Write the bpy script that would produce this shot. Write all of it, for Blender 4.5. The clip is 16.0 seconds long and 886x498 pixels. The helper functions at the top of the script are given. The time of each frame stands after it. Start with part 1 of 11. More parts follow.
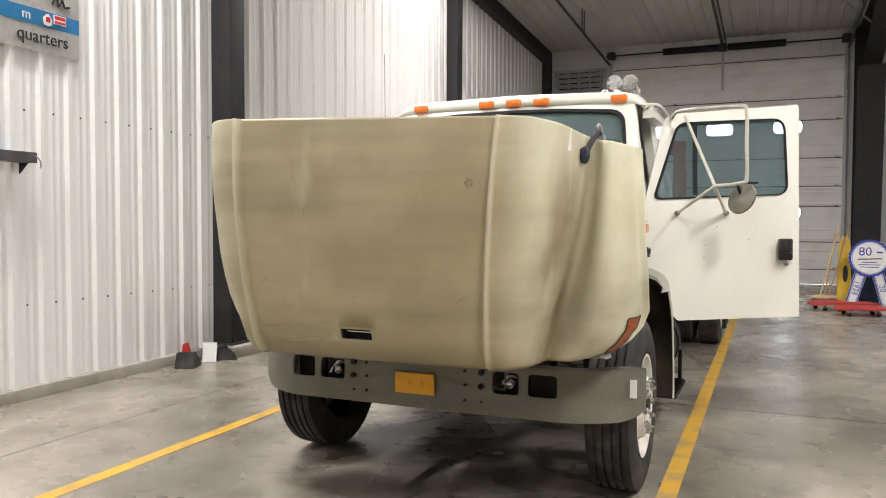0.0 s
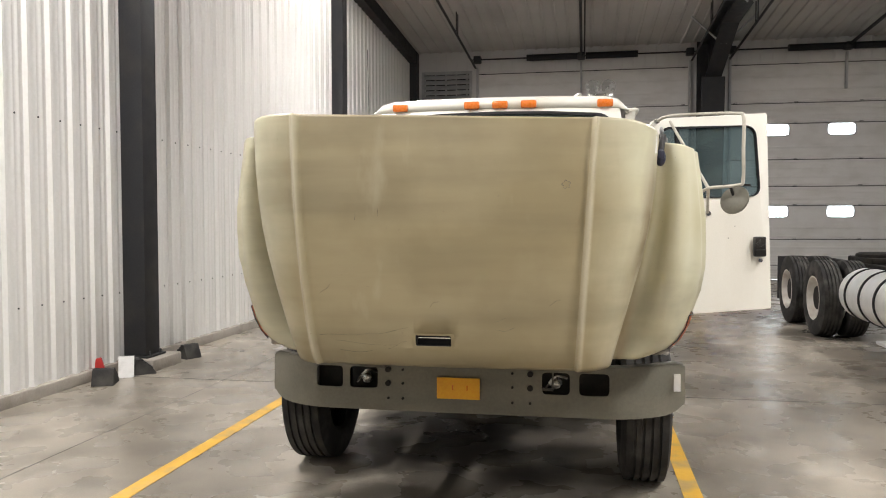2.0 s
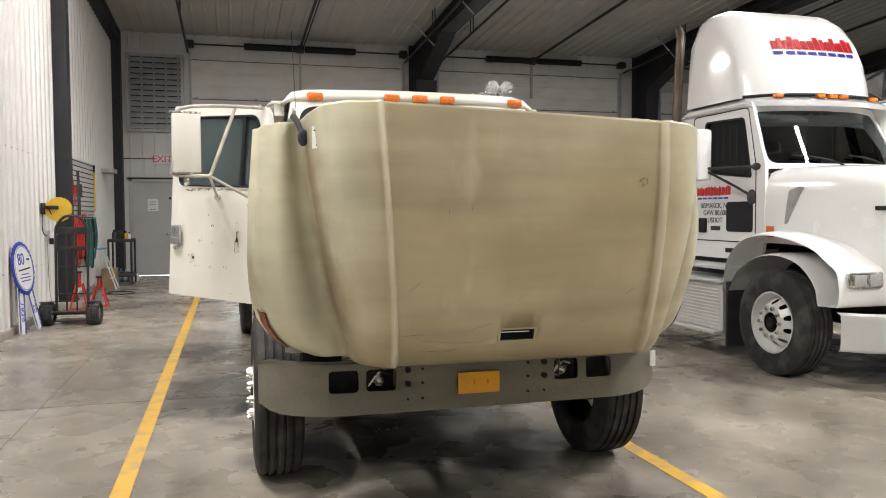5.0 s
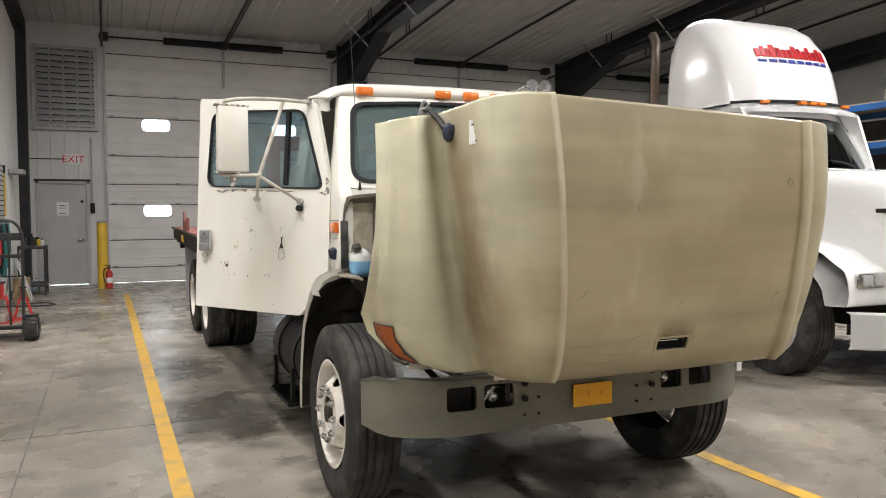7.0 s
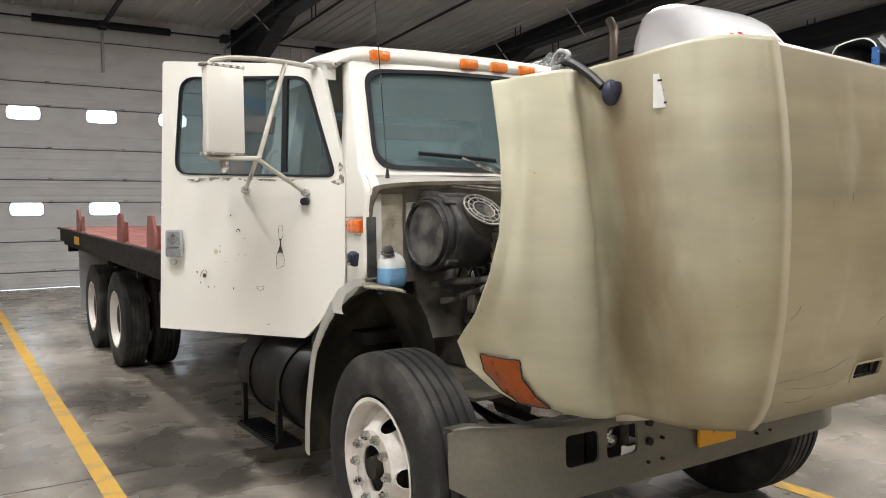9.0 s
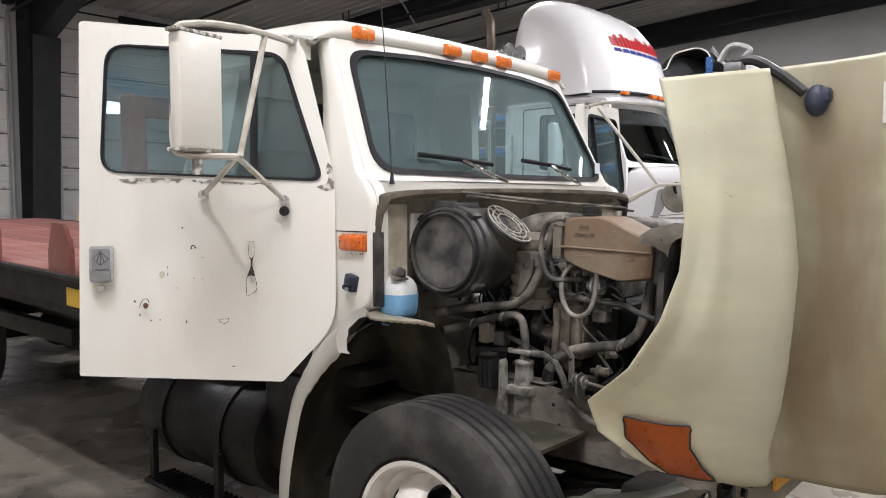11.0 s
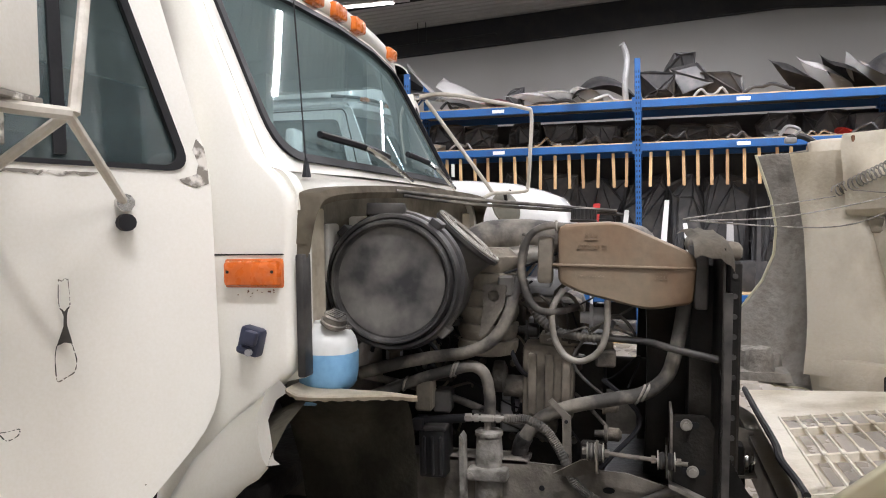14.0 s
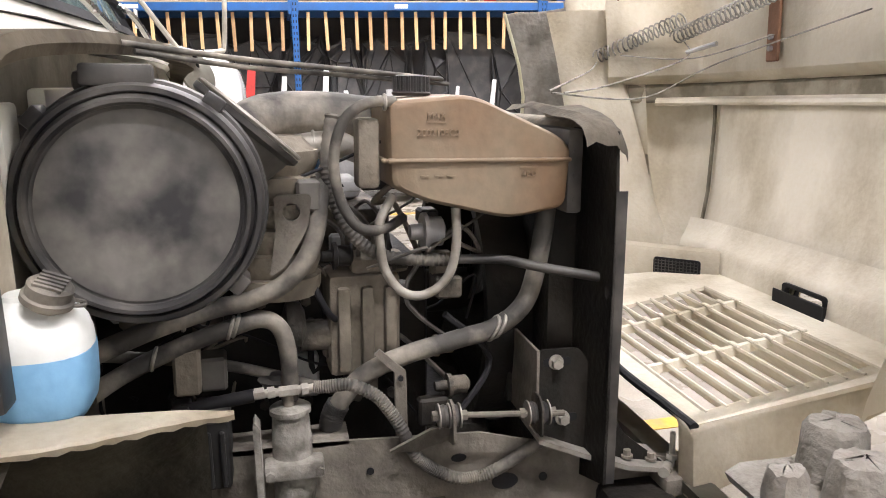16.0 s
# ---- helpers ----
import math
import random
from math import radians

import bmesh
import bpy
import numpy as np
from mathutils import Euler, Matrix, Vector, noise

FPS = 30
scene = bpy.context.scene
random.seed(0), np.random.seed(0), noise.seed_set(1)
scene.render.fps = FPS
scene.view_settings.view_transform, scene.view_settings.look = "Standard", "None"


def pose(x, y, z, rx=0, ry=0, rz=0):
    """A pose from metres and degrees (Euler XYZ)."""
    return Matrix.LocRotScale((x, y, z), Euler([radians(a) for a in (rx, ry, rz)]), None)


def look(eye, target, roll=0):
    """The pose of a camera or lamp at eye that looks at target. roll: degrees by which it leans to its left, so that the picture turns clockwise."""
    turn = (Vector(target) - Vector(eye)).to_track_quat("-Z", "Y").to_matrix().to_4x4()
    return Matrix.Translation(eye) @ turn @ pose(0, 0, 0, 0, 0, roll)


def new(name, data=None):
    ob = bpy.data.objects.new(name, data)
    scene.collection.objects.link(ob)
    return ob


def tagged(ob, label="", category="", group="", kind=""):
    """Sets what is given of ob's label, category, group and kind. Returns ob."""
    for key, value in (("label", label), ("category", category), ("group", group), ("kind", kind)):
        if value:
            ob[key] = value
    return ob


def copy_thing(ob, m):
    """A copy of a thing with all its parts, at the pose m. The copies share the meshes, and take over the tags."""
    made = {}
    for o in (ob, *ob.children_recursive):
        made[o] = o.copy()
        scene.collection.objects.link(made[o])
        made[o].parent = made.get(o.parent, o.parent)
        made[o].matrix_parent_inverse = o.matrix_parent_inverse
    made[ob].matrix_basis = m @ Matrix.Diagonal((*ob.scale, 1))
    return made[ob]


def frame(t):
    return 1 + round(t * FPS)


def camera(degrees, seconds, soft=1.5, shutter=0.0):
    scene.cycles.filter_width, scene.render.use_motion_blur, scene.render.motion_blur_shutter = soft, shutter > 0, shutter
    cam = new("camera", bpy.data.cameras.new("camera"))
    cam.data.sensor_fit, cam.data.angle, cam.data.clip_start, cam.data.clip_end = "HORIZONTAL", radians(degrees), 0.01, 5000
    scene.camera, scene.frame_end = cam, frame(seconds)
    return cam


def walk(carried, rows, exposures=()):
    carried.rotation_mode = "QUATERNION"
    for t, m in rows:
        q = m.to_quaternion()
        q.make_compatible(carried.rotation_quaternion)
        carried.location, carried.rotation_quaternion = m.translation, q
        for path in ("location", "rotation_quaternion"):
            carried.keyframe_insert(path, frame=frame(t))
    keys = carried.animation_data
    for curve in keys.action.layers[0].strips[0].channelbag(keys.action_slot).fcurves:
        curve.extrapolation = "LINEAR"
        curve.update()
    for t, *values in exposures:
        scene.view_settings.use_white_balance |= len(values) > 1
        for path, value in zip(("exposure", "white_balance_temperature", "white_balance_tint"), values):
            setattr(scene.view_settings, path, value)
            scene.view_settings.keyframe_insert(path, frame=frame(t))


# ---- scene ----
cam = camera(59.6, 16.0, soft=1.0)
PATH = [
    (0, (0.111, 0.363, 1.593), (-0.67, 2.203, 1.518), 0.2),
    (0.5, (-0.157, 0.238, 1.597), (-0.797, 2.131, 1.523), 0.0),
    (1, (-0.426, 0.099, 1.618), (-0.943, 2.029, 1.546), -0.0),
    (1.5, (-0.755, 0.095, 1.613), (-1.203, 2.043, 1.535), 0.0),
    (2, (-1.052, 0.107, 1.601), (-1.409, 2.074, 1.526), -0.1),
    (2.5, (-1.396, 0.055, 1.606), (-1.582, 2.045, 1.53), -0.1),
    (3, (-1.758, 0.049, 1.611), (-1.759, 2.047, 1.526), -0.3),
    (3.5, (-2.07, 0.065, 1.626), (-1.93, 2.058, 1.538), -0.3),
    (4, (-2.413, 0.082, 1.62), (-2.118, 2.058, 1.532), -0.1),
    (4.2, (-2.536, 0.101, 1.62), (-2.181, 2.067, 1.526), -0.2),
    (6.3, (-3.772, 0.621, 1.590), (-3.088, 2.5, 1.511), -0.3),
    (6.5, (-3.855, 0.693, 1.599), (-3.149, 2.562, 1.516), -0.4),
    (7, (-4.059, 0.902, 1.61), (-3.26, 2.734, 1.526), -0.4),
    (7.5, (-4.208, 1.188, 1.609), (-3.298, 2.967, 1.52), -0.6),
    (8, (-4.273, 1.541, 1.623), (-3.3, 3.286, 1.531), -0.7),
    (8.5, (-4.372, 1.855, 1.598), (-3.354, 3.575, 1.511), -0.6),
    (9, (-4.463, 2.194, 1.601), (-3.376, 3.87, 1.509), -0.7),
    (9.2, (-4.484, 2.334, 1.61), (-3.369, 3.992, 1.512), -0.9),
    (11.3, (-4.862, 3.503, 1.716), (-3.309, 4.759, 1.615), -0.2),
    (11.5, (-4.869, 3.627, 1.702), (-3.283, 4.843, 1.62), -0.5),
    (12, (-4.827, 3.933, 1.72), (-3.197, 5.089, 1.658), -0.6),
    (12.5, (-4.704, 4.207, 1.702), (-3.032, 5.303, 1.644), -0.7),
    (13, (-4.607, 4.429, 1.709), (-2.857, 5.395, 1.652), -0.7),
    (13.5, (-4.532, 4.63, 1.692), (-2.687, 5.399, 1.632), -0.8),
    (14, (-4.415, 4.755, 1.658), (-2.483, 5.267, 1.589), -1.0),
    (14.5, (-4.177, 4.882, 1.673), (-2.199, 5.155, 1.566), -1.1),
    (15, (-3.986, 4.968, 1.652), (-2.01, 5.058, 1.358), -1.4),
    (15.5, (-3.852, 5.087, 1.689), (-1.898, 4.958, 1.283), -1.3),
    (16, (-3.686, 5.208, 1.677), (-1.773, 4.806, 1.255), -1.1),
]
walk(cam, [(t, look(eye, target, roll)) for t, eye, target, roll in PATH], [(0, 0.02, 6400, 12), (4, 0.0, 6400, 12), (7, -0.1, 6320, 12), (9, -0.12, 6180, 12), (11.5, -0.18, 6000, 16), (13.5, -0.17, 6000, 16), (14.3, -0.02, 6100, 16), (15, 0.16, 6200, 16), (16, 0.5, 6220, 17)])

# ---- light ----
world = bpy.data.worlds.new("world")
scene.world = world
world.use_nodes = True
sky = world.node_tree.nodes.new("ShaderNodeTexSky")
sky.sky_type, sky.sun_disc = "NISHITA", False
sky.sun_elevation, sky.sun_rotation = radians(28), radians(200)
world.node_tree.links.new(sky.outputs[0], world.node_tree.nodes["Background"].inputs[0])
world.node_tree.nodes["Background"].inputs[1].default_value = 0.12

# strip lights: place and watts
LAMPS = [(-3.9, -10.0, 140.0), (-4.7, -0.6, 210.0), (-5.0, 4.2, 350.0), (-3.9, 12.6, 400.0),
         (4.6, -10.0, 170.0), (3.0, -0.3, 550.0), (4.6, 4.2, 520.0), (4.6, 11.0, 330.0), (12.0, -10.0, 55.0), (12.0, -3.0, 70.0), (12.0, 4.2, 130.0), (12.0, 11.0, 100.0)]
C = -1.70           # middle of the cream truck
WALL_L, WALL_R, WALL_B, WALL_F = -5.93, 16.1, 21.9, -18.9
RIDGE = 1.5


def roof_z(y):
    return 7.42 - 0.0525 * abs(y - RIDGE)


# ---- materials ----
def node_mat(name):
    m = bpy.data.materials.new(name)
    m.use_nodes = True
    nt = m.node_tree
    return m, nt, nt.nodes["Principled BSDF"]


def noise_tex(nt, scale, detail=4.0, coord=None, stretch=None):
    tc = nt.nodes.new("ShaderNodeTexCoord")
    out = tc.outputs["Object"]
    if stretch:
        mp = nt.nodes.new("ShaderNodeMapping")
        mp.inputs["Scale"].default_value = stretch
        nt.links.new(out, mp.inputs[0])
        out = mp.outputs[0]
    n = nt.nodes.new("ShaderNodeTexNoise")
    n.inputs["Scale"].default_value = scale
    n.inputs["Detail"].default_value = detail
    nt.links.new(out, n.inputs["Vector"])
    return n.outputs["Fac"]


def ramp(nt, fac, lo, hi, a=(0, 0, 0, 1), b=(1, 1, 1, 1)):
    r = nt.nodes.new("ShaderNodeValToRGB")
    r.color_ramp.elements[0].position, r.color_ramp.elements[1].position = lo, hi
    r.color_ramp.elements[0].color, r.color_ramp.elements[1].color = a, b
    nt.links.new(fac, r.inputs[0])
    return r.outputs[0]


def mixc(nt, fac, a, b, mode="MIX"):
    m = nt.nodes.new("ShaderNodeMix")
    m.data_type, m.blend_type = "RGBA", mode
    for sock, val in ((m.inputs["Factor"], fac), (m.inputs["A"], a), (m.inputs["B"], b)):
        if isinstance(val, (int, float)):
            sock.default_value = val
        elif isinstance(val, tuple):
            sock.default_value = (*val[:3], 1)
        else:
            nt.links.new(val, sock)
    return m.outputs["Result"]


def bump(nt, bsdf, fac, strength, dist=0.01):
    b = nt.nodes.new("ShaderNodeBump")
    b.inputs["Strength"].default_value, b.inputs["Distance"].default_value = strength, dist
    nt.links.new(fac, b.inputs["Height"])
    nt.links.new(b.outputs[0], bsdf.inputs["Normal"])


def surface(name, col, rough=0.5, metal=0.0, dirt=None, amount=0.5, scale=3.0, grain=60.0, relief=0.1, stretch=None, coat=0.0, spread=(0.45, 0.7), per_piece=0.0):
    """A paint, metal or plastic: broad stains of the dirt colour, fine grain in colour and gloss, and a little relief."""
    m, nt, b = node_mat(name)
    dirt = dirt or tuple(c * 0.6 for c in col)
    big = ramp(nt, noise_tex(nt, scale, 6, stretch=stretch), *spread)
    mul = nt.nodes.new("ShaderNodeMath")
    mul.operation = "MULTIPLY"
    mul.inputs[1].default_value = amount
    nt.links.new(big, mul.inputs[0])
    c = mixc(nt, mul.outputs[0], col, dirt)
    fine = noise_tex(nt, grain, 3)
    c = mixc(nt, 0.25, c, ramp(nt, fine, 0.3, 0.7, (0.35, 0.35, 0.35, 1), (0.65, 0.65, 0.65, 1)), "OVERLAY")
    if per_piece:
        info = nt.nodes.new("ShaderNodeObjectInfo")
        c = mixc(nt, per_piece, c, ramp(nt, info.outputs["Random"], 0, 1, (0.15, 0.15, 0.15, 1), (0.85, 0.85, 0.85, 1)), "OVERLAY")
    nt.links.new(c, b.inputs["Base Color"])
    r = nt.nodes.new("ShaderNodeMapRange")
    r.inputs["To Min"].default_value, r.inputs["To Max"].default_value = max(0.02, rough - 0.12), min(1, rough + 0.18)
    nt.links.new(noise_tex(nt, scale * 2.3, 5), r.inputs["Value"])
    nt.links.new(r.outputs[0], b.inputs["Roughness"])
    b.inputs["Metallic"].default_value = metal
    b.inputs["Coat Weight"].default_value = coat
    b.inputs["Coat Roughness"].default_value = 0.15
    if relief:
        bump(nt, b, fine, relief)
    return m


def glow(name, col, power):
    m, nt, b = node_mat(name)
    b.inputs["Base Color"].default_value = (*col, 1)
    b.inputs["Emission Color"].default_value = (*col, 1)
    b.inputs["Emission Strength"].default_value = power
    return m


def clear_pane(name, tint, gloss=1.0, film=0.0, dust=(0.42, 0.55, 0.55)):
    """Thin tinted sheet: the view goes through, and it mirrors more at grazing angles."""
    m, nt, b = node_mat(name)
    nt.nodes.remove(b)
    out = nt.nodes["Material Output"]
    tr = nt.nodes.new("ShaderNodeBsdfTransparent")
    tr.inputs[0].default_value = (*tint, 1)
    gl = nt.nodes.new("ShaderNodeBsdfGlossy")
    gl.inputs["Roughness"].default_value = 0.03
    gl.inputs[0].default_value = (0.9 * gloss, 0.95 * gloss, 0.95 * gloss, 1)
    fr = nt.nodes.new("ShaderNodeFresnel")
    fr.inputs["IOR"].default_value = 1.7
    mx = nt.nodes.new("ShaderNodeMixShader")
    nt.links.new(fr.outputs[0], mx.inputs[0])
    nt.links.new(tr.outputs[0], mx.inputs[1])
    nt.links.new(gl.outputs[0], mx.inputs[2])
    last = mx.outputs[0]
    # diffuse film: dust, plus the milky teal of reflections painted in
    if film:
        df = nt.nodes.new("ShaderNodeBsdfDiffuse")
        df.inputs[0].default_value = (*dust, 1)
        mu = nt.nodes.new("ShaderNodeMapRange")
        mu.inputs["From Min"].default_value, mu.inputs["From Max"].default_value = 0.3, 0.7
        mu.inputs["To Min"].default_value, mu.inputs["To Max"].default_value = film * 0.7, film * 1.3
        nt.links.new(noise_tex(nt, 2.0, 6), mu.inputs["Value"])
        m2 = nt.nodes.new("ShaderNodeMixShader")
        nt.links.new(mu.outputs[0], m2.inputs[0])
        nt.links.new(last, m2.inputs[1])
        nt.links.new(df.outputs[0], m2.inputs[2])
        last = m2.outputs[0]
    nt.links.new(last, out.inputs[0])
    return m


def concrete():
    m, nt, b = node_mat("concrete_floor")
    a = ramp(nt, noise_tex(nt, 0.55, 8), 0.40, 0.62, (0.195, 0.174, 0.142, 1), (0.415, 0.374, 0.311, 1))
    s = ramp(nt, noise_tex(nt, 2.6, 10), 0.50, 0.66)
    mu = nt.nodes.new("ShaderNodeMath")
    mu.operation = "MULTIPLY"
    mu.inputs[1].default_value = 0.45
    nt.links.new(s, mu.inputs[0])
    c = mixc(nt, mu.outputs[0], a, (0.11, 0.096, 0.078))
    # old oil in ragged, glossy patches, which also paint shade under and beside the truck
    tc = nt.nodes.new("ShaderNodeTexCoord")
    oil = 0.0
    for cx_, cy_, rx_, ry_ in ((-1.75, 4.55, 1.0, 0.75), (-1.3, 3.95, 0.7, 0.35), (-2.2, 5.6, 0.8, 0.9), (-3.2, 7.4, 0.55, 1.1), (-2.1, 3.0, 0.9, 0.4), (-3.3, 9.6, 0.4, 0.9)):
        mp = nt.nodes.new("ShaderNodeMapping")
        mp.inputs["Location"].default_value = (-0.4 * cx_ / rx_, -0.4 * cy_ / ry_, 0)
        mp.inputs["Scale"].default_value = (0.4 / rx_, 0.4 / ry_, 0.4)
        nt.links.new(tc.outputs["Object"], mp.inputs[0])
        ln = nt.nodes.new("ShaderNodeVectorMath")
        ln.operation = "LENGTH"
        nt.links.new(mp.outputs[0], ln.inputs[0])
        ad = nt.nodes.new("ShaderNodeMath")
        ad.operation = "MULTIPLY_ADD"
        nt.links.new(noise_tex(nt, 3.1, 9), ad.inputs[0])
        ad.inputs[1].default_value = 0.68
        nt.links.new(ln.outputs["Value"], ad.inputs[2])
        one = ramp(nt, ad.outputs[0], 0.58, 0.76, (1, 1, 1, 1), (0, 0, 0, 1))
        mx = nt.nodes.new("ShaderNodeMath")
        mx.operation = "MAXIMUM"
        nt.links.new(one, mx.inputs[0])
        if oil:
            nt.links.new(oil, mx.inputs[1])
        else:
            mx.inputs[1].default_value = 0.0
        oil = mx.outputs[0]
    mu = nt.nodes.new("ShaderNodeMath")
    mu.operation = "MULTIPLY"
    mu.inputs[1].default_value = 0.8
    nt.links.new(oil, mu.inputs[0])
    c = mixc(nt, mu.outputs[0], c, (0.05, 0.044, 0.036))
    fine = noise_tex(nt, 90, 4)
    c = mixc(nt, 0.3, c, ramp(nt, fine, 0.3, 0.7, (0.3, 0.3, 0.3, 1), (0.7, 0.7, 0.7, 1)), "OVERLAY")
    nt.links.new(c, b.inputs["Base Color"])
    r = nt.nodes.new("ShaderNodeMapRange")
    r.inputs["To Min"].default_value, r.inputs["To Max"].default_value = 0.06, 0.50
    nt.links.new(noise_tex(nt, 2.3, 8), r.inputs["Value"])
    nt.links.new(r.outputs[0], b.inputs["Roughness"])
    b.inputs["Specular IOR Level"].default_value = 0.45
    bump(nt, b, fine, 0.05)
    return m


def hood_paint():
    """Cream gelcoat, its broad top panel darkened for shade and tan film, with stains drawn out across it and drips
    down the sides.
    """
    m, nt, b = node_mat("faded_cream_hood")
    tc = nt.nodes.new("ShaderNodeTexCoord")
    sx = nt.nodes.new("ShaderNodeSeparateXYZ")
    nt.links.new(tc.outputs["Object"], sx.inputs[0])
    ab = nt.nodes.new("ShaderNodeMath")
    ab.operation = "ABSOLUTE"
    nt.links.new(sx.outputs[0], ab.inputs[0])
    wob = nt.nodes.new("ShaderNodeMath")
    wob.operation = "MULTIPLY_ADD"
    wob.inputs[1].default_value, wob.inputs[2].default_value = 0.22, -0.11
    nt.links.new(noise_tex(nt, 3.0, 5), wob.inputs[0])
    ad = nt.nodes.new("ShaderNodeMath")
    ad.operation = "ADD"
    nt.links.new(ab.outputs[0], ad.inputs[0])
    nt.links.new(wob.outputs[0], ad.inputs[1])
    # darker tan in the middle: shade of the front face plus dirt film
    c = ramp(nt, ad.outputs[0], 0.66, 0.90, (0.318, 0.276, 0.176, 1), (0.50, 0.492, 0.372, 1))
    across = ramp(nt, noise_tex(nt, 1.6, 8, stretch=(0.35, 1, 3.2)), 0.42, 0.66)
    c = mixc(nt, 0.55, c, mixc(nt, across, (0.64, 0.62, 0.58), (0.40, 0.385, 0.36)), "OVERLAY")
    blot = ramp(nt, noise_tex(nt, 2.1, 7, stretch=(1.0, 1, 1.1)), 0.45, 0.62)
    c = mixc(nt, 0.38, c, mixc(nt, blot, (0.60, 0.60, 0.60), (0.40, 0.375, 0.33)), "OVERLAY")
    pale = ramp(nt, noise_tex(nt, 2.4, 9, stretch=(2.4, 1, 0.8)), 0.60, 0.78)
    mu = nt.nodes.new("ShaderNodeMath")
    mu.operation = "MULTIPLY"
    mu.inputs[1].default_value = 0.35
    nt.links.new(pale, mu.inputs[0])
    c = mixc(nt, mu.outputs[0], c, (0.66, 0.61, 0.46))
    drip = ramp(nt, noise_tex(nt, 3.2, 7, stretch=(3.0, 3.0, 0.25)), 0.56, 0.78)
    mu = nt.nodes.new("ShaderNodeMath")
    mu.operation = "MULTIPLY"
    mu.inputs[1].default_value = 0.22
    nt.links.new(drip, mu.inputs[0])
    c = mixc(nt, mu.outputs[0], c, (0.30, 0.24, 0.15))
    # run-off stain down the crease beside the broad panel
    def calc(op, a, b_=0.0, c_=0.0):
        n = nt.nodes.new("ShaderNodeMath")
        n.operation = op
        for k, v in enumerate((a, b_, c_)):
            if isinstance(v, (int, float)):
                n.inputs[k].default_value = v
            else:
                nt.links.new(v, n.inputs[k])
        return n.outputs[0]
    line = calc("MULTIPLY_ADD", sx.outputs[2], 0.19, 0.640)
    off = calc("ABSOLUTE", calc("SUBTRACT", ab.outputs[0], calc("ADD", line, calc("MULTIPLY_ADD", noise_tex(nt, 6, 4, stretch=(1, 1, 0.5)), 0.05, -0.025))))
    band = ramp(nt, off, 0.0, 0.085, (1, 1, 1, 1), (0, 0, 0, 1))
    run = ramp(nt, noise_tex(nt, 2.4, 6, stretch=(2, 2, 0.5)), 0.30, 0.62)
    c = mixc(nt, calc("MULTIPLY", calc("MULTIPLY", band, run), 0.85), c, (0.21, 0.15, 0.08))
    # pale wear along the two raised ridges, with their highlight put into the colour
    ridge = calc("ABSOLUTE", calc("SUBTRACT", ab.outputs[0], calc("MULTIPLY_ADD", sx.outputs[2], 0.0658, 0.5680)))
    worn = calc("MULTIPLY", ramp(nt, ridge, 0.004, 0.020, (1, 1, 1, 1), (0, 0, 0, 1)), ramp(nt, noise_tex(nt, 5, 5, stretch=(1, 1, 0.3)), 0.32, 0.58))
    c = mixc(nt, calc("MULTIPLY", worn, 0.6), c, (0.62, 0.585, 0.46))
    speck = ramp(nt, noise_tex(nt, 46, 2), 0.74, 0.78)
    mu = nt.nodes.new("ShaderNodeMath")
    mu.operation = "MULTIPLY"
    mu.inputs[1].default_value = 0.5
    nt.links.new(speck, mu.inputs[0])
    c = mixc(nt, mu.outputs[0], c, (0.28, 0.23, 0.16))
    nt.links.new(c, b.inputs["Base Color"])
    r = nt.nodes.new("ShaderNodeMapRange")
    r.inputs["To Min"].default_value, r.inputs["To Max"].default_value = 0.30, 0.60
    nt.links.new(across, r.inputs["Value"])
    nt.links.new(r.outputs[0], b.inputs["Roughness"])
    b.inputs["Coat Weight"].default_value, b.inputs["Coat Roughness"].default_value = 0.15, 0.2
    bump(nt, b, noise_tex(nt, 2.2, 3), 0.12, 0.02)
    return m


M = {}
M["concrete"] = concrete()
M["kerb"] = surface("rough_concrete", (0.34, 0.31, 0.27), 0.85, dirt=(0.14, 0.12, 0.10), scale=4, relief=0.4)
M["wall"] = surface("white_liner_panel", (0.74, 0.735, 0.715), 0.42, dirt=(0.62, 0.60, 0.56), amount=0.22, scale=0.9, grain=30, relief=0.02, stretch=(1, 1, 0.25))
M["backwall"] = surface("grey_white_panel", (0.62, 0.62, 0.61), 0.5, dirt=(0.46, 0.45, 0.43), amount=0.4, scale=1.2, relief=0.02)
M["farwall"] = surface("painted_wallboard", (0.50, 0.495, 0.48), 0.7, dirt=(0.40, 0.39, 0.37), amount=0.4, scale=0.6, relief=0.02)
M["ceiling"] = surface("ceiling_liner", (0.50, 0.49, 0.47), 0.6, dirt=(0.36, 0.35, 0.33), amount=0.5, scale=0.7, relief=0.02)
M["steel"] = surface("dark_primer_steel", (0.032, 0.033, 0.036), 0.5, dirt=(0.055, 0.05, 0.045), scale=3, relief=0.05)
M["doorpanel"] = surface("overhead_door_white", (0.70, 0.69, 0.67), 0.45, dirt=(0.50, 0.48, 0.44), amount=0.45, scale=1.6, relief=0.03, stretch=(1, 1, 2))
M["gasket"] = surface("black_rubber_seal", (0.018, 0.018, 0.02), 0.6, relief=0.05)
M["doorseal"] = surface("grey_section_seal", (0.13, 0.13, 0.125), 0.6, dirt=(0.22, 0.21, 0.2), scale=5, relief=0.05)
M["louvre"] = surface("galvanised_louvre", (0.44, 0.45, 0.455), 0.45, metal=0.1, dirt=(0.22, 0.22, 0.22), scale=5)
M["mandoor"] = surface("grey_steel_door", (0.46, 0.46, 0.45), 0.45, dirt=(0.36, 0.35, 0.33), scale=1.5, relief=0.02)
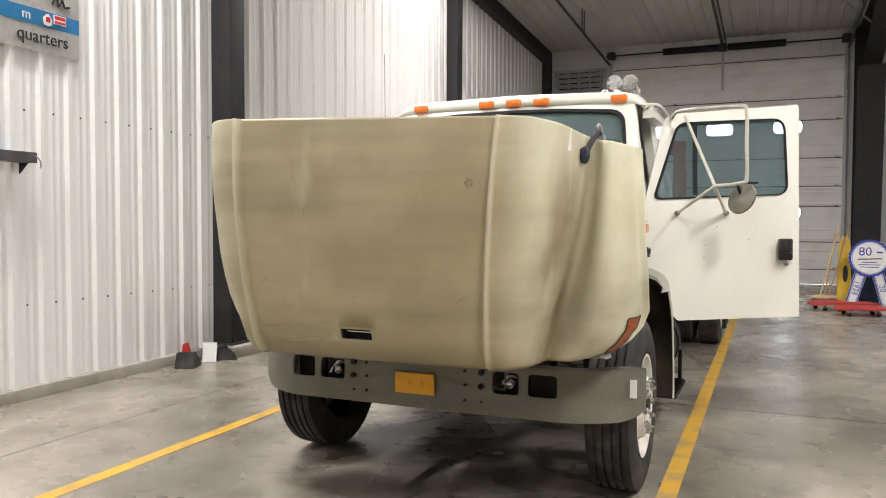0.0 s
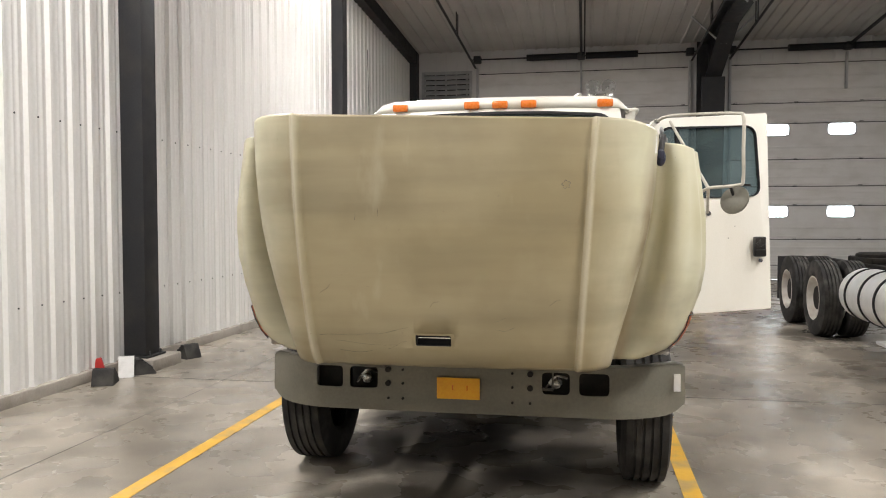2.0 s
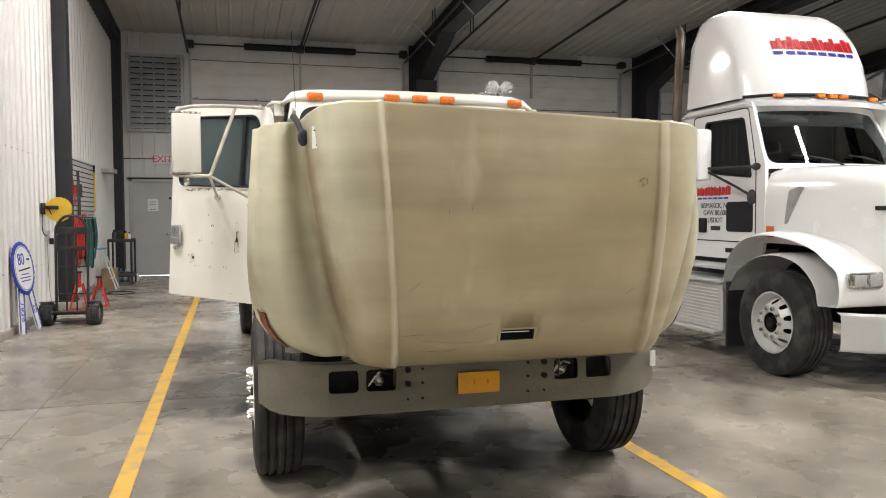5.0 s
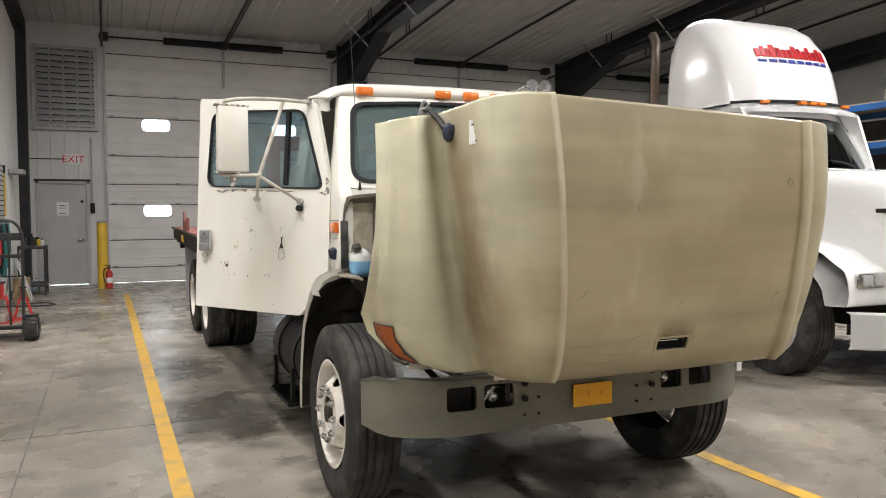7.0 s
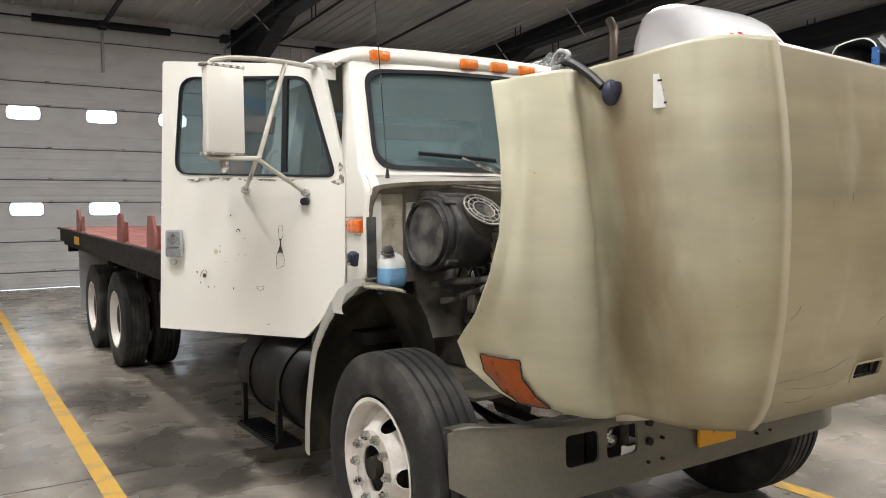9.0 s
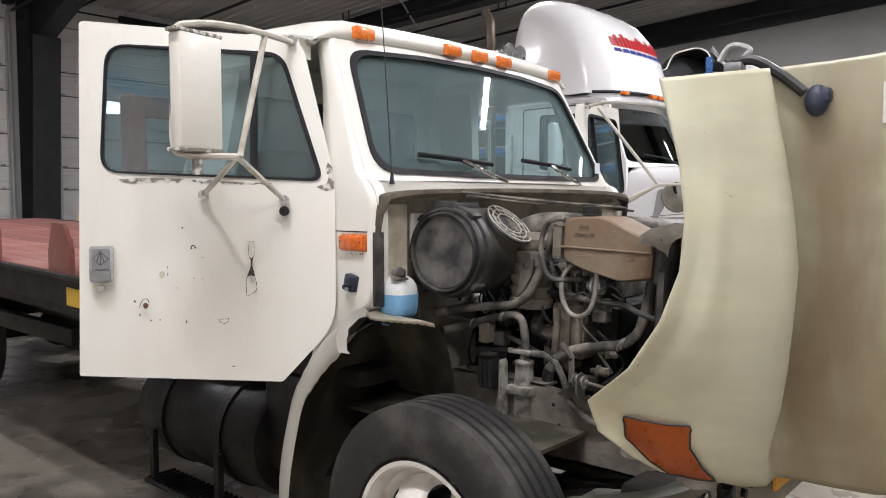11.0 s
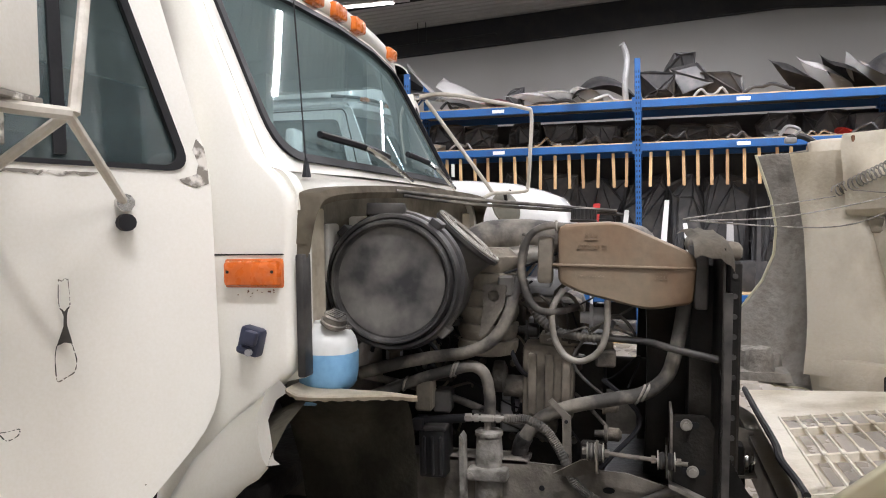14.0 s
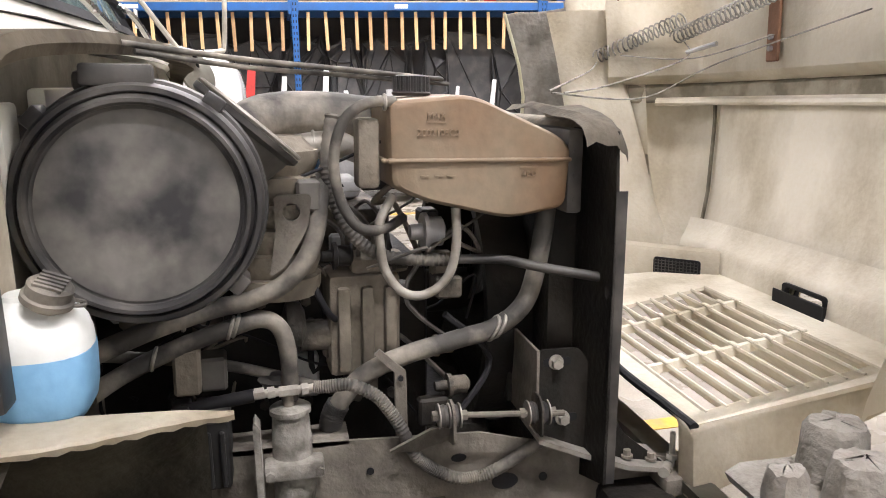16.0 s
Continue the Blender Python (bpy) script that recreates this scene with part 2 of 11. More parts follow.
M["yellow"] = surface("worn_yellow_line_paint", (0.68, 0.40, 0.045), 0.6, dirt=(0.36, 0.27, 0.13), amount=0.75, scale=5, grain=40, spread=(0.48, 0.66))
M["yellowpost"] = surface("safety_yellow", (0.72, 0.46, 0.03), 0.5, dirt=(0.45, 0.30, 0.06), scale=3)
M["cream"] = surface("cream_truck_paint", (0.80, 0.785, 0.715), 0.34, dirt=(0.64, 0.59, 0.49), amount=0.5, scale=1.5, grain=140, relief=0.012, stretch=(1, 1, 0.35), coat=0.25)
M["hood"] = hood_paint()
M["ledgedust"] = surface("dusty_ivory_ledge", (0.62, 0.57, 0.46), 0.75, dirt=(0.36, 0.29, 0.20), amount=0.7, scale=9, grain=60, relief=0.25, spread=(0.44, 0.68))
M["hoodin"] = surface("dusty_inner_hood", (0.84, 0.79, 0.68), 0.7, dirt=(0.46, 0.40, 0.285), amount=0.8, scale=3.4, grain=70, relief=0.2, spread=(0.42, 0.66), stretch=(1, 1, 0.6))
M["cowldirt"] = surface("dirty_tan_rubber", (0.20, 0.17, 0.122), 0.8, dirt=(0.10, 0.08, 0.055), amount=0.85, scale=10, grain=50, relief=0.3, spread=(0.44, 0.64))
# brown for dirt and for shade painted into the hood's inner recesses
M["caked"] = surface("brown_dirt_shade", (0.20, 0.175, 0.13), 0.95, dirt=(0.40, 0.36, 0.28), amount=0.8, scale=11, grain=50, relief=0.4, spread=(0.42, 0.62))
M["fendin"] = surface("grey_sprayed_fibreglass", (0.30, 0.28, 0.25), 0.95, dirt=(0.18, 0.16, 0.14), amount=0.7, scale=14, grain=45, relief=0.9)
M["black"] = surface("black_plastic", (0.02, 0.02, 0.021), 0.45, dirt=(0.06, 0.055, 0.05), scale=6, relief=0.05)
M["chassis"] = surface("oily_chassis_black", (0.014, 0.013, 0.012), 0.55, dirt=(0.045, 0.039, 0.031), amount=0.6, scale=6, relief=0.3)
M["dusty"] = surface("dusty_black_plastic", (0.022, 0.021, 0.021), 0.5, dirt=(0.15, 0.14, 0.125), amount=0.8, scale=7, grain=40, relief=0.08, spread=(0.44, 0.72))
M["dustface"] = surface("dust_smeared_cover", (0.022, 0.022, 0.024), 0.5, dirt=(0.17, 0.16, 0.145), amount=0.9, scale=6.5, grain=40, relief=0.05, spread=(0.40, 0.62))
M["tandust"] = surface("tan_dusted_casting", (0.22, 0.192, 0.15), 0.8, dirt=(0.09, 0.078, 0.06), amount=0.8, scale=8, relief=0.4)
M["enginegrime"] = surface("grimy_cast_iron", (0.045, 0.040, 0.033), 0.75, dirt=(0.25, 0.215, 0.165), amount=0.85, scale=9, relief=0.5, spread=(0.46, 0.66))
M["hose"] = surface("dusty_rubber_hose", (0.06, 0.056, 0.05), 0.65, dirt=(0.36, 0.325, 0.27), amount=0.85, scale=10, relief=0.2)
M["tank"] = surface("aged_translucent_tank", (0.225, 0.175, 0.118), 0.5, dirt=(0.19, 0.105, 0.052), amount=0.8, scale=3.2, grain=50, relief=0.1, stretch=(1, 1.6, 1))
M["tyre"] = surface("tyre_rubber", (0.032, 0.031, 0.030), 0.75, dirt=(0.11, 0.104, 0.094), amount=0.75, scale=5, relief=0.25)
M["rim"] = surface("white_steel_wheel", (0.74, 0.71, 0.65), 0.4, dirt=(0.48, 0.38, 0.28), amount=0.45, scale=9, relief=0.05)
M["chrome"] = surface("dull_chrome", (0.62, 0.62, 0.60), 0.22, metal=1.0, dirt=(0.35, 0.33, 0.3), scale=8, relief=0.02)
M["bumper"] = surface("weathered_grey_bumper", (0.155, 0.148, 0.118), 0.42, metal=0.25, dirt=(0.26, 0.24, 0.19), amount=0.5, scale=3.5, relief=0.06, stretch=(0.5, 1, 1.6))
M["alu"] = surface("bright_aluminium", (0.80, 0.80, 0.79), 0.42, metal=0.55, dirt=(0.6, 0.6, 0.59), amount=0.4, scale=6, relief=0.02)
M["orange"] = surface("amber_lens", (0.80, 0.20, 0.02), 0.25, dirt=(0.6, 0.13, 0.01), scale=30, coat=0.6, relief=0.1)
M["amber"] = surface("deep_amber_lens", (0.70, 0.145, 0.012), 0.25, dirt=(0.50, 0.09, 0.01), scale=20, coat=0.5, relief=0.1)
M["amberdark"] = surface("dark_amber_lens", (0.62, 0.15, 0.02), 0.28, dirt=(0.40, 0.085, 0.02), scale=12, coat=0.5)
M["plate"] = surface("yellow_plate", (0.85, 0.42, 0.02), 0.5, dirt=(0.7, 0.3, 0.02), scale=9)
M["paper"] = surface("white_label", (0.8, 0.8, 0.78), 0.6, dirt=(0.6, 0.6, 0.58), scale=14)
M["red"] = surface("worn_red_paint", (0.50, 0.03, 0.025), 0.45, dirt=(0.25, 0.05, 0.04), scale=6)
M["deckred"] = surface("rusty_red_deck", (0.22, 0.075, 0.06), 0.75, dirt=(0.30, 0.18, 0.15), amount=0.7, scale=2.5, relief=0.3, per_piece=0.35)
M["kwhite"] = surface("gloss_white_truck", (0.80, 0.80, 0.795), 0.2, dirt=(0.68, 0.67, 0.65), amount=0.4, scale=1.0, relief=0.0, coat=0.7)
M["baremetal"] = surface("bare_grey_metal", (0.20, 0.18, 0.15), 0.6, metal=0.1, dirt=(0.66, 0.63, 0.57), amount=1.0, scale=30, relief=0.2, spread=(0.5, 0.6))
M["ivorytube"] = surface("worn_ivory_tube", (0.58, 0.55, 0.48), 0.4, dirt=(0.28, 0.24, 0.18), amount=0.6, scale=9, relief=0.05)
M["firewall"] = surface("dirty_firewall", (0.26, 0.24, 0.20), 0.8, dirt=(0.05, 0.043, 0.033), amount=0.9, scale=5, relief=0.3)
M["rimwhite"] = surface("dusty_white_rim", (0.74, 0.71, 0.66), 0.45, dirt=(0.36, 0.30, 0.23), amount=0.6, scale=9, relief=0.08)
M["tankblack"] = surface("oily_black_tank", (0.008, 0.008, 0.008), 0.42, dirt=(0.022, 0.02, 0.016), amount=0.6, scale=6, relief=0.25)
M["castgrey"] = surface("speckled_grey_casting", (0.30, 0.285, 0.255), 0.7, metal=0.1, dirt=(0.10, 0.09, 0.075), amount=0.85, scale=16, grain=70, relief=0.45, spread=(0.47, 0.62))
M["dustsilver"] = surface("dusty_plated_steel", (0.38, 0.36, 0.32), 0.55, metal=0.3, dirt=(0.17, 0.15, 0.12), amount=0.8, scale=14, relief=0.2)
M["raildust"] = surface("dust_caked_rail", (0.20, 0.18, 0.15), 0.8, dirt=(0.06, 0.052, 0.042), amount=0.85, scale=7, relief=0.4)
M["splash"] = surface("mud_sprayed_panel", (0.05, 0.046, 0.036), 0.85, dirt=(0.17, 0.155, 0.115), amount=0.9, scale=4, relief=0.4, stretch=(1, 1, 0.6))
M["blue"] = surface("blue_rack_paint", (0.012, 0.095, 0.30), 0.42, dirt=(0.02, 0.06, 0.16), scale=4, relief=0.05)
M["wood"] = surface("pine_stick", (0.58, 0.38, 0.19), 0.65, dirt=(0.42, 0.26, 0.12), scale=6, stretch=(6, 6, 0.6), per_piece=0.5)
# near-black colour that stands for the shade deep in the racks
M["rackshade"] = surface("rack_depth_shade", (0.035, 0.035, 0.038), 0.8, dirt=(0.07, 0.065, 0.06), amount=0.7, scale=2.5, relief=0.1)
M["ply"] = surface("plywood", (0.50, 0.35, 0.20), 0.7, dirt=(0.35, 0.24, 0.13), scale=3)
M["signblue"] = surface("sign_blue", (0.03, 0.05, 0.36), 0.5)
M["skyblue"] = surface("banner_blue", (0.05, 0.35, 0.72), 0.5)
M["ink"] = surface("black_ink", (0.015, 0.015, 0.017), 0.6, relief=0)
M["redink"] = surface("red_decal", (0.62, 0.02, 0.03), 0.4, relief=0)
M["washer"] = surface("milky_plastic", (0.70, 0.72, 0.70), 0.5, dirt=(0.5, 0.48, 0.42), scale=8)
M["fluid"] = surface("blue_fluid_in_plastic", (0.20, 0.42, 0.66), 0.45, dirt=(0.16, 0.33, 0.5), scale=6)
M["glass"] = clear_pane("tinted_glass", (0.58, 0.69, 0.735), film=0.09)
M["windshield"] = clear_pane("hazy_tinted_windshield", (0.52, 0.70, 0.72), film=0.20, dust=(0.36, 0.50, 0.51))
M["darkglass"] = clear_pane("dark_tinted_glass", (0.10, 0.13, 0.13))
M["lens"] = clear_pane("lamp_glass", (0.8, 0.83, 0.84))
M["mirror"] = surface("mirror_silver", (0.9, 0.9, 0.9), 0.08, metal=1.0, relief=0, amount=0.1)
M["rust"] = surface("rusty_pipe", (0.20, 0.10, 0.055), 0.65, metal=0.3, dirt=(0.10, 0.05, 0.03), amount=0.8, scale=6, relief=0.3)
M["copper"] = surface("heat_tinted_pipe", (0.13, 0.105, 0.085), 0.4, metal=0.8, dirt=(0.08, 0.055, 0.04), amount=0.8, scale=3)
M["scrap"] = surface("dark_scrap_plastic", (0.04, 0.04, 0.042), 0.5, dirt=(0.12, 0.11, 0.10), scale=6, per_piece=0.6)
M["silver"] = surface("grey_part", (0.40, 0.40, 0.40), 0.45, metal=0.3, scale=7, per_piece=0.5)
M["daylight"] = glow("daylight_outside", (0.93, 0.97, 1.0), 7.0)
M["tube"] = glow("lamp_diffuser", (1.0, 0.95, 0.86), 6.0)
M["cardboard"] = surface("cardboard", (0.36, 0.26, 0.16), 0.85, scale=5)
M["greenhose"] = surface("teal_hose", (0.03, 0.14, 0.13), 0.6)
for key in ("chassis", "gasket", "tankblack", "splash", "tyre", "steel"):
    M[key].node_tree.nodes["Principled BSDF"].inputs["Specular IOR Level"].default_value = 0.2
M["insul"] = surface("interior_grey", (0.16, 0.165, 0.17), 0.8, scale=5)


# ---- mesh helpers ----
BASE = {}


def thing(name, base, label, category, group="", kind=""):
    ob = new(name)
    ob.location = base
    BASE[ob] = Vector(base)
    return tagged(ob, label, category, group, kind)


def finish(bm, name, smooth=35, fixn=True):
    if fixn:
        bmesh.ops.recalc_face_normals(bm, faces=bm.faces)
    me = bpy.data.meshes.new(name)
    bm.to_mesh(me)
    bm.free()
    for p in me.polygons:
        p.use_smooth = True
    me.set_sharp_from_angle(angle=radians(smooth))
    return me


def part(name, bm, mat, parent=None, label="", smooth=35, fixn=True):
    base = BASE.get(parent, Vector((0, 0, 0)))
    bm.transform(Matrix.Translation(-base))
    me = finish(bm, name, smooth, fixn)
    for m in mat if isinstance(mat, (list, tuple)) else (mat,):
        me.materials.append(m)
    ob = new(name, me)
    if parent:
        ob.parent = parent
    BASE[ob] = base
    if label:
        ob["label"] = label
    return ob


def part_each(name, bm, mat, parent, label="", smooth=35):
    """One part for every loose piece of the mesh."""
    bmesh.ops.recalc_face_normals(bm, faces=bm.faces)
    bm.verts.index_update()
    seen, made = set(), []
    for v0 in bm.verts:
        if v0 in seen:
            continue
        stack, isle = [v0], []
        seen.add(v0)
        while stack:
            v = stack.pop()
            isle.append(v)
            for e in v.link_edges:
                w = e.other_vert(v)
                if w not in seen:
                    seen.add(w)
                    stack.append(w)
        num = {v: i for i, v in enumerate(isle)}
        b2 = bmesh.new()
        vs = [b2.verts.new(v.co) for v in isle]
        for f in {f for v in isle for f in v.link_faces}:
            b2.faces.new([vs[num[v]] for v in f.verts])
        made.append(part(name, b2, mat, parent, label, smooth))
    bm.free()
    return made


def single(name, bm, mat, base, label, category, group="", kind="", smooth=35):
    """A thing of one mesh, with its origin at base."""
    bm.transform(Matrix.Translation(-Vector(base)))
    me = finish(bm, name, smooth)
    for m in mat if isinstance(mat, (list, tuple)) else (mat,):
        me.materials.append(m)
    ob = new(name, me)
    ob.location = base
    BASE[ob] = Vector(base)
    return tagged(ob, label, category, group, kind)


def structure(name, bm, mat, label="", smooth=35):
    ob = part(name, bm, mat, None, label, smooth)
    return tagged(ob, kind="structure")


def box(bm, x0, x1, y0, y1, z0, z1, bev=0.0, seg=2):
    vs = bmesh.ops.create_cube(bm, size=1.0)["verts"]
    for v in vs:
        v.co = Vector((x0 + (v.co.x + 0.5) * (x1 - x0), y0 + (v.co.y + 0.5) * (y1 - y0), z0 + (v.co.z + 0.5) * (z1 - z0)))
    if bev:
        es = {e for v in vs for e in v.link_edges}
        bmesh.ops.bevel(bm, geom=list(es), offset=bev, segments=seg, profile=0.5, affect="EDGES")
    return bm


def B():
    return bmesh.new()


def cyl(bm, p, q, r, r2=None, seg=20, caps=True):
    p, q = Vector(p), Vector(q)
    d = q - p
    m = Matrix.Translation((p + q) / 2) @ d.to_track_quat("Z", "Y").to_matrix().to_4x4()
    bmesh.ops.create_cone(bm, cap_ends=caps, segments=seg, radius1=r, radius2=r if r2 is None else r2, depth=d.length, matrix=m)
    return bm


def sphere(bm, c, r, seg=14, squash=(1, 1, 1)):
    m = Matrix.Translation(c) @ Matrix.Diagonal((*squash, 1))
    bmesh.ops.create_uvsphere(bm, u_segments=seg, v_segments=seg // 2 + 1, radius=r, matrix=m)
    return bm


def smooth_path(pts, n=6, closed=False):
    """Catmull-Rom through the points."""
    pts = [Vector(p) for p in pts]
    out = []
    k = len(pts)
    for i in range(k if closed else k - 1):
        a, b, c, d = (pts[(i + j) % k] if closed else pts[min(max(i + j, 0), k - 1)] for j in (-1, 0, 1, 2))
        for s in range(n):
            t = s / n
            out.append(0.5 * ((2 * b) + (c - a) * t + (2 * a - 5 * b + 4 * c - d) * t * t + (3 * b - a - 3 * c + d) * t ** 3))
    if not closed:
        out.append(pts[-1])
    return out


def tube(bm, pts, r, seg=10, n=6, closed=False, ribs=0.0):
    path = smooth_path(pts, n, closed) if n > 1 else [Vector(p) for p in pts]
    rings = []
    up = Vector((0.13, 0.31, 0.94)).normalized()
    k = len(path)
    for i, p in enumerate(path):
        a = path[(i - 1) % k] if closed else path[max(i - 1, 0)]
        b = path[(i + 1) % k] if closed else path[min(i + 1, k - 1)]
        d = (b - a).normalized()
        s = d.cross(up)
        s = s.normalized() if s.length > 1e-4 else Vector((1, 0, 0))
        up = s.cross(d).normalized()
        rr = r * (1 + ribs * (i % 2))
        rings.append([bm.verts.new(p + rr * (math.cos(2 * math.pi * j / seg) * s + math.sin(2 * math.pi * j / seg) * up)) for j in range(seg)])
    for i in range(k if closed else k - 1):
        A, Bq = rings[i], rings[(i + 1) % k]
        for j in range(seg):
            bm.faces.new((A[j], A[(j + 1) % seg], Bq[(j + 1) % seg], Bq[j]))
    if not closed:
        bm.faces.new(rings[0])
        bm.faces.new(list(reversed(rings[-1])))
    return bm


def lathe(bm, prof, centre, axis="x", seg=40, closed=True):
    """Turns rows of (along, radius) round an axis through centre."""
    c = Vector(centre)
    rings = []
    for a, r in prof:
        ring = []
        for j in range(seg):
            t = 2 * math.pi * j / seg
            k, s = r * math.cos(t), r * math.sin(t)
            o = {"x": (a, k, s), "y": (k, a, s), "z": (k, s, a)}[axis]
            ring.append(bm.verts.new(c + Vector(o)))
        rings.append(ring)
    for i in range(len(rings) - 1):
        for j in range(seg):
            bm.faces.new((rings[i][j], rings[i][(j + 1) % seg], rings[i + 1][(j + 1) % seg], rings[i + 1][j]))
    if closed:
        bm.faces.new(rings[0])
        bm.faces.new(list(reversed(rings[-1])))
    return bm


def rounded(pts, r, n=5):
    """A polygon with its corners rounded; r: one radius or one each."""
    out = []
    k = len(pts)
    for i, p in enumerate(pts):
        rr = r[i] if isinstance(r, (list, tuple)) else r
        p, a, b = Vector(p), Vector(pts[i - 1]), Vector(pts[(i + 1) % k])
        da, db = (a - p), (b - p)
        if rr <= 0:
            out.append(p)
            continue
        la, lb = min(rr, da.length * 0.48), min(rr, db.length * 0.48)
        A, Bq = p + da.normalized() * la, p + db.normalized() * lb
        for s in range(n + 1):
            t = s / n
            out.append((1 - t) ** 2 * A + 2 * t * (1 - t) * p + t * t * Bq)
    return [tuple(v) for v in out]


def ring_pts(cx, cy, rx, ry=None, n=20):
    ry = rx if ry is None else ry
    return [(cx + rx * math.cos(2 * math.pi * i / n), cy + ry * math.sin(2 * math.pi * i / n)) for i in range(n)]


def sheet(bm, outer, holes, t0, t1, f):
    """A flat plate with holes: outlines in (a, b), from t0 to t1 in thickness; f(a, b, t) gives the place."""
    tmp = bmesh.new()
    edges = []
    for loop in [outer, *holes]:
        vs = [tmp.verts.new((a, b, 0)) for a, b in loop]
        edges += [tmp.edges.new((vs[i], vs[(i + 1) % len(vs)])) for i in range(len(vs))]
    bmesh.ops.triangle_fill(tmp, use_beauty=True, use_dissolve=False, edges=edges, normal=(0, 0, 1))
    if abs(t1 - t0) > 1e-9:
        g = bmesh.ops.extrude_face_region(tmp, geom=list(tmp.faces))["geom"]
        for e in g:
            if isinstance(e, bmesh.types.BMVert):
                e.co.z = 1.0
    made = {}
    for v in tmp.verts:
        made[v] = bm.verts.new(f(v.co.x, v.co.y, t0 + (t1 - t0) * v.co.z))
    for fc in tmp.faces:
        try:
            bm.faces.new([made[v] for v in fc.verts])
        except ValueError:
            pass
    tmp.free()
    return bm


def grid(bm, rows, close=False):
    vs = [[bm.verts.new(p) for p in r] for r in rows]
    for i in range(len(vs) - 1):
        for j in range(len(vs[0]) - (0 if close else 1)):
            k = (j + 1) % len(vs[0])
            bm.faces.new((vs[i][j], vs[i][k], vs[i + 1][k], vs[i + 1][j]))
    return vs


def prism(bm, pts, t0, t1, axis="x"):
    f = {"x": lambda a, b, t: (t, a, b), "y": lambda a, b, t: (a, t, b), "z": lambda a, b, t: (a, b, t)}[axis]
    return sheet(bm, pts, [], t0, t1, f)


def text_part(name, body, size, m, mat, parent, label="", depth=0.002):
    cu = bpy.data.curves.new(name, "FONT")
    cu.body, cu.size, cu.extrude, cu.align_x, cu.align_y = body, size, depth, "CENTER", "CENTER"
    tmp = bpy.data.objects.new("tmp", cu)
    scene.collection.objects.link(tmp)
    dg = bpy.context.evaluated_depsgraph_get()
    me = bpy.data.meshes.new_from_object(tmp.evaluated_get(dg))
    bpy.data.objects.remove(tmp)
    me.transform(Matrix.Translation(-BASE.get(parent, Vector((0, 0, 0)))) @ m)
    me.materials.clear()
    me.materials.append(mat)
    ob = new(name, me)
    ob.parent = parent
    BASE[ob] = BASE.get(parent, Vector((0, 0, 0)))
    if label:
        ob["label"] = label
    return ob

# ---- building ----
def ribbed(bm, a0, a1, z0, z1f, f, pitch=0.30, depth=0.034):
    """Trapezoid ribs with two small stiffeners between; f(a, d, z): along, proud of the wall, height."""
    cols = []
    a = a0
    while a < a1:
        for da, d in ((0, 0), (0.060, 0), (0.070, 0.007), (0.088, 0.007), (0.098, 0), (0.136, 0), (0.146, 0.007), (0.164, 0.007), (0.174, 0), (0.212, 0), (0.236, depth), (0.276, depth)):
            if a + da < a1:
                cols.append((a + da, d))
        a += pitch
    cols.append((a1, 0))
    lo = [bm.verts.new(f(p, d, z0)) for p, d in cols]
    hi = [bm.verts.new(f(p, d, z1f(p))) for p, d in cols]
    for i in range(len(cols) - 1):
        bm.faces.new((lo[i], lo[i + 1], hi[i + 1], hi[i]))
    return bm


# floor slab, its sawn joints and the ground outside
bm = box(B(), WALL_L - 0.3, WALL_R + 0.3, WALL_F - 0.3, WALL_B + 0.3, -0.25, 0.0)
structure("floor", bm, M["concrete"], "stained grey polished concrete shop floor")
bm = box(B(), -200, 200, -200, 200, -0.6, -0.26)
structure("ground", bm, M["kerb"], "rough grey ground outside the shop")
bm = B()
for y in (7.3, 1.0, 13.6, 19.6):
    box(bm, WALL_L, WALL_R, y - 0.004, y + 0.004, -0.01, 0.0015)
for x in (-4.6, 2.3, 9.5):
    box(bm, x - 0.004, x + 0.004, WALL_F, WALL_B, -0.01, 0.0012)
structure("floor_joint", bm, M["black"], "dark sawn joints in the concrete")
for x in (-3.68, -0.42, 6.2):
    bm = box(B(), x - 0.055, x + 0.055, -6.0, 18.7, 0.0, 0.0035)
    structure("floor_line", bm, M["yellow"], "worn yellow painted bay line")
bm = box(B(), -4.70, -3.86, 16.33, 16.38, 0, 0.003)
structure("floor_mark", bm, M["paper"], "thin white painted mark on the floor")

# left wall
bm = ribbed(B(), WALL_F, WALL_B, 0.11, roof_z, lambda a, d, z: (WALL_L + d, a, z))
wl = structure("wall_left", bm, M["wall"], "white ribbed steel liner panel wall")
bm = box(B(), WALL_L - 0.25, WALL_L - 0.012, WALL_F - 0.3, WALL_B + 0.3, -0.2, 7.6)
structure("wall_left_outer", bm, M["farwall"], "outer wall skin")
bm = box(B(), WALL_L - 0.03, WALL_L + 0.07, WALL_F, WALL_B, -0.05, 0.11, 0.012)
structure("kerb_left", bm, M["kerb"], "rough concrete kerb under the wall panels")
# screws in rows
bm = B()
for z in (0.83, 2.54):
    y = 2.0
    while y < 14:
        cyl(bm, (WALL_L, y + 0.19, z), (WALL_L + 0.014, y + 0.19, z), 0.009, seg=6)
        y += 0.30
structure("wall_screws", bm, M["steel"], "small dark screw heads in rows")

# right wall and front wall behind
bm = box(B(), WALL_R, WALL_R + 0.2, WALL_F - 0.3, WALL_B + 0.3, -0.2, 7.6)
structure("wall_right", bm, M["farwall"], "plain light grey painted wall")
bm = box(B(), WALL_L - 0.3, WALL_R + 0.3, WALL_F - 0.2, WALL_F, -0.2, 7.6)
structure("wall_front", bm, M["farwall"], "plain light grey painted wall")

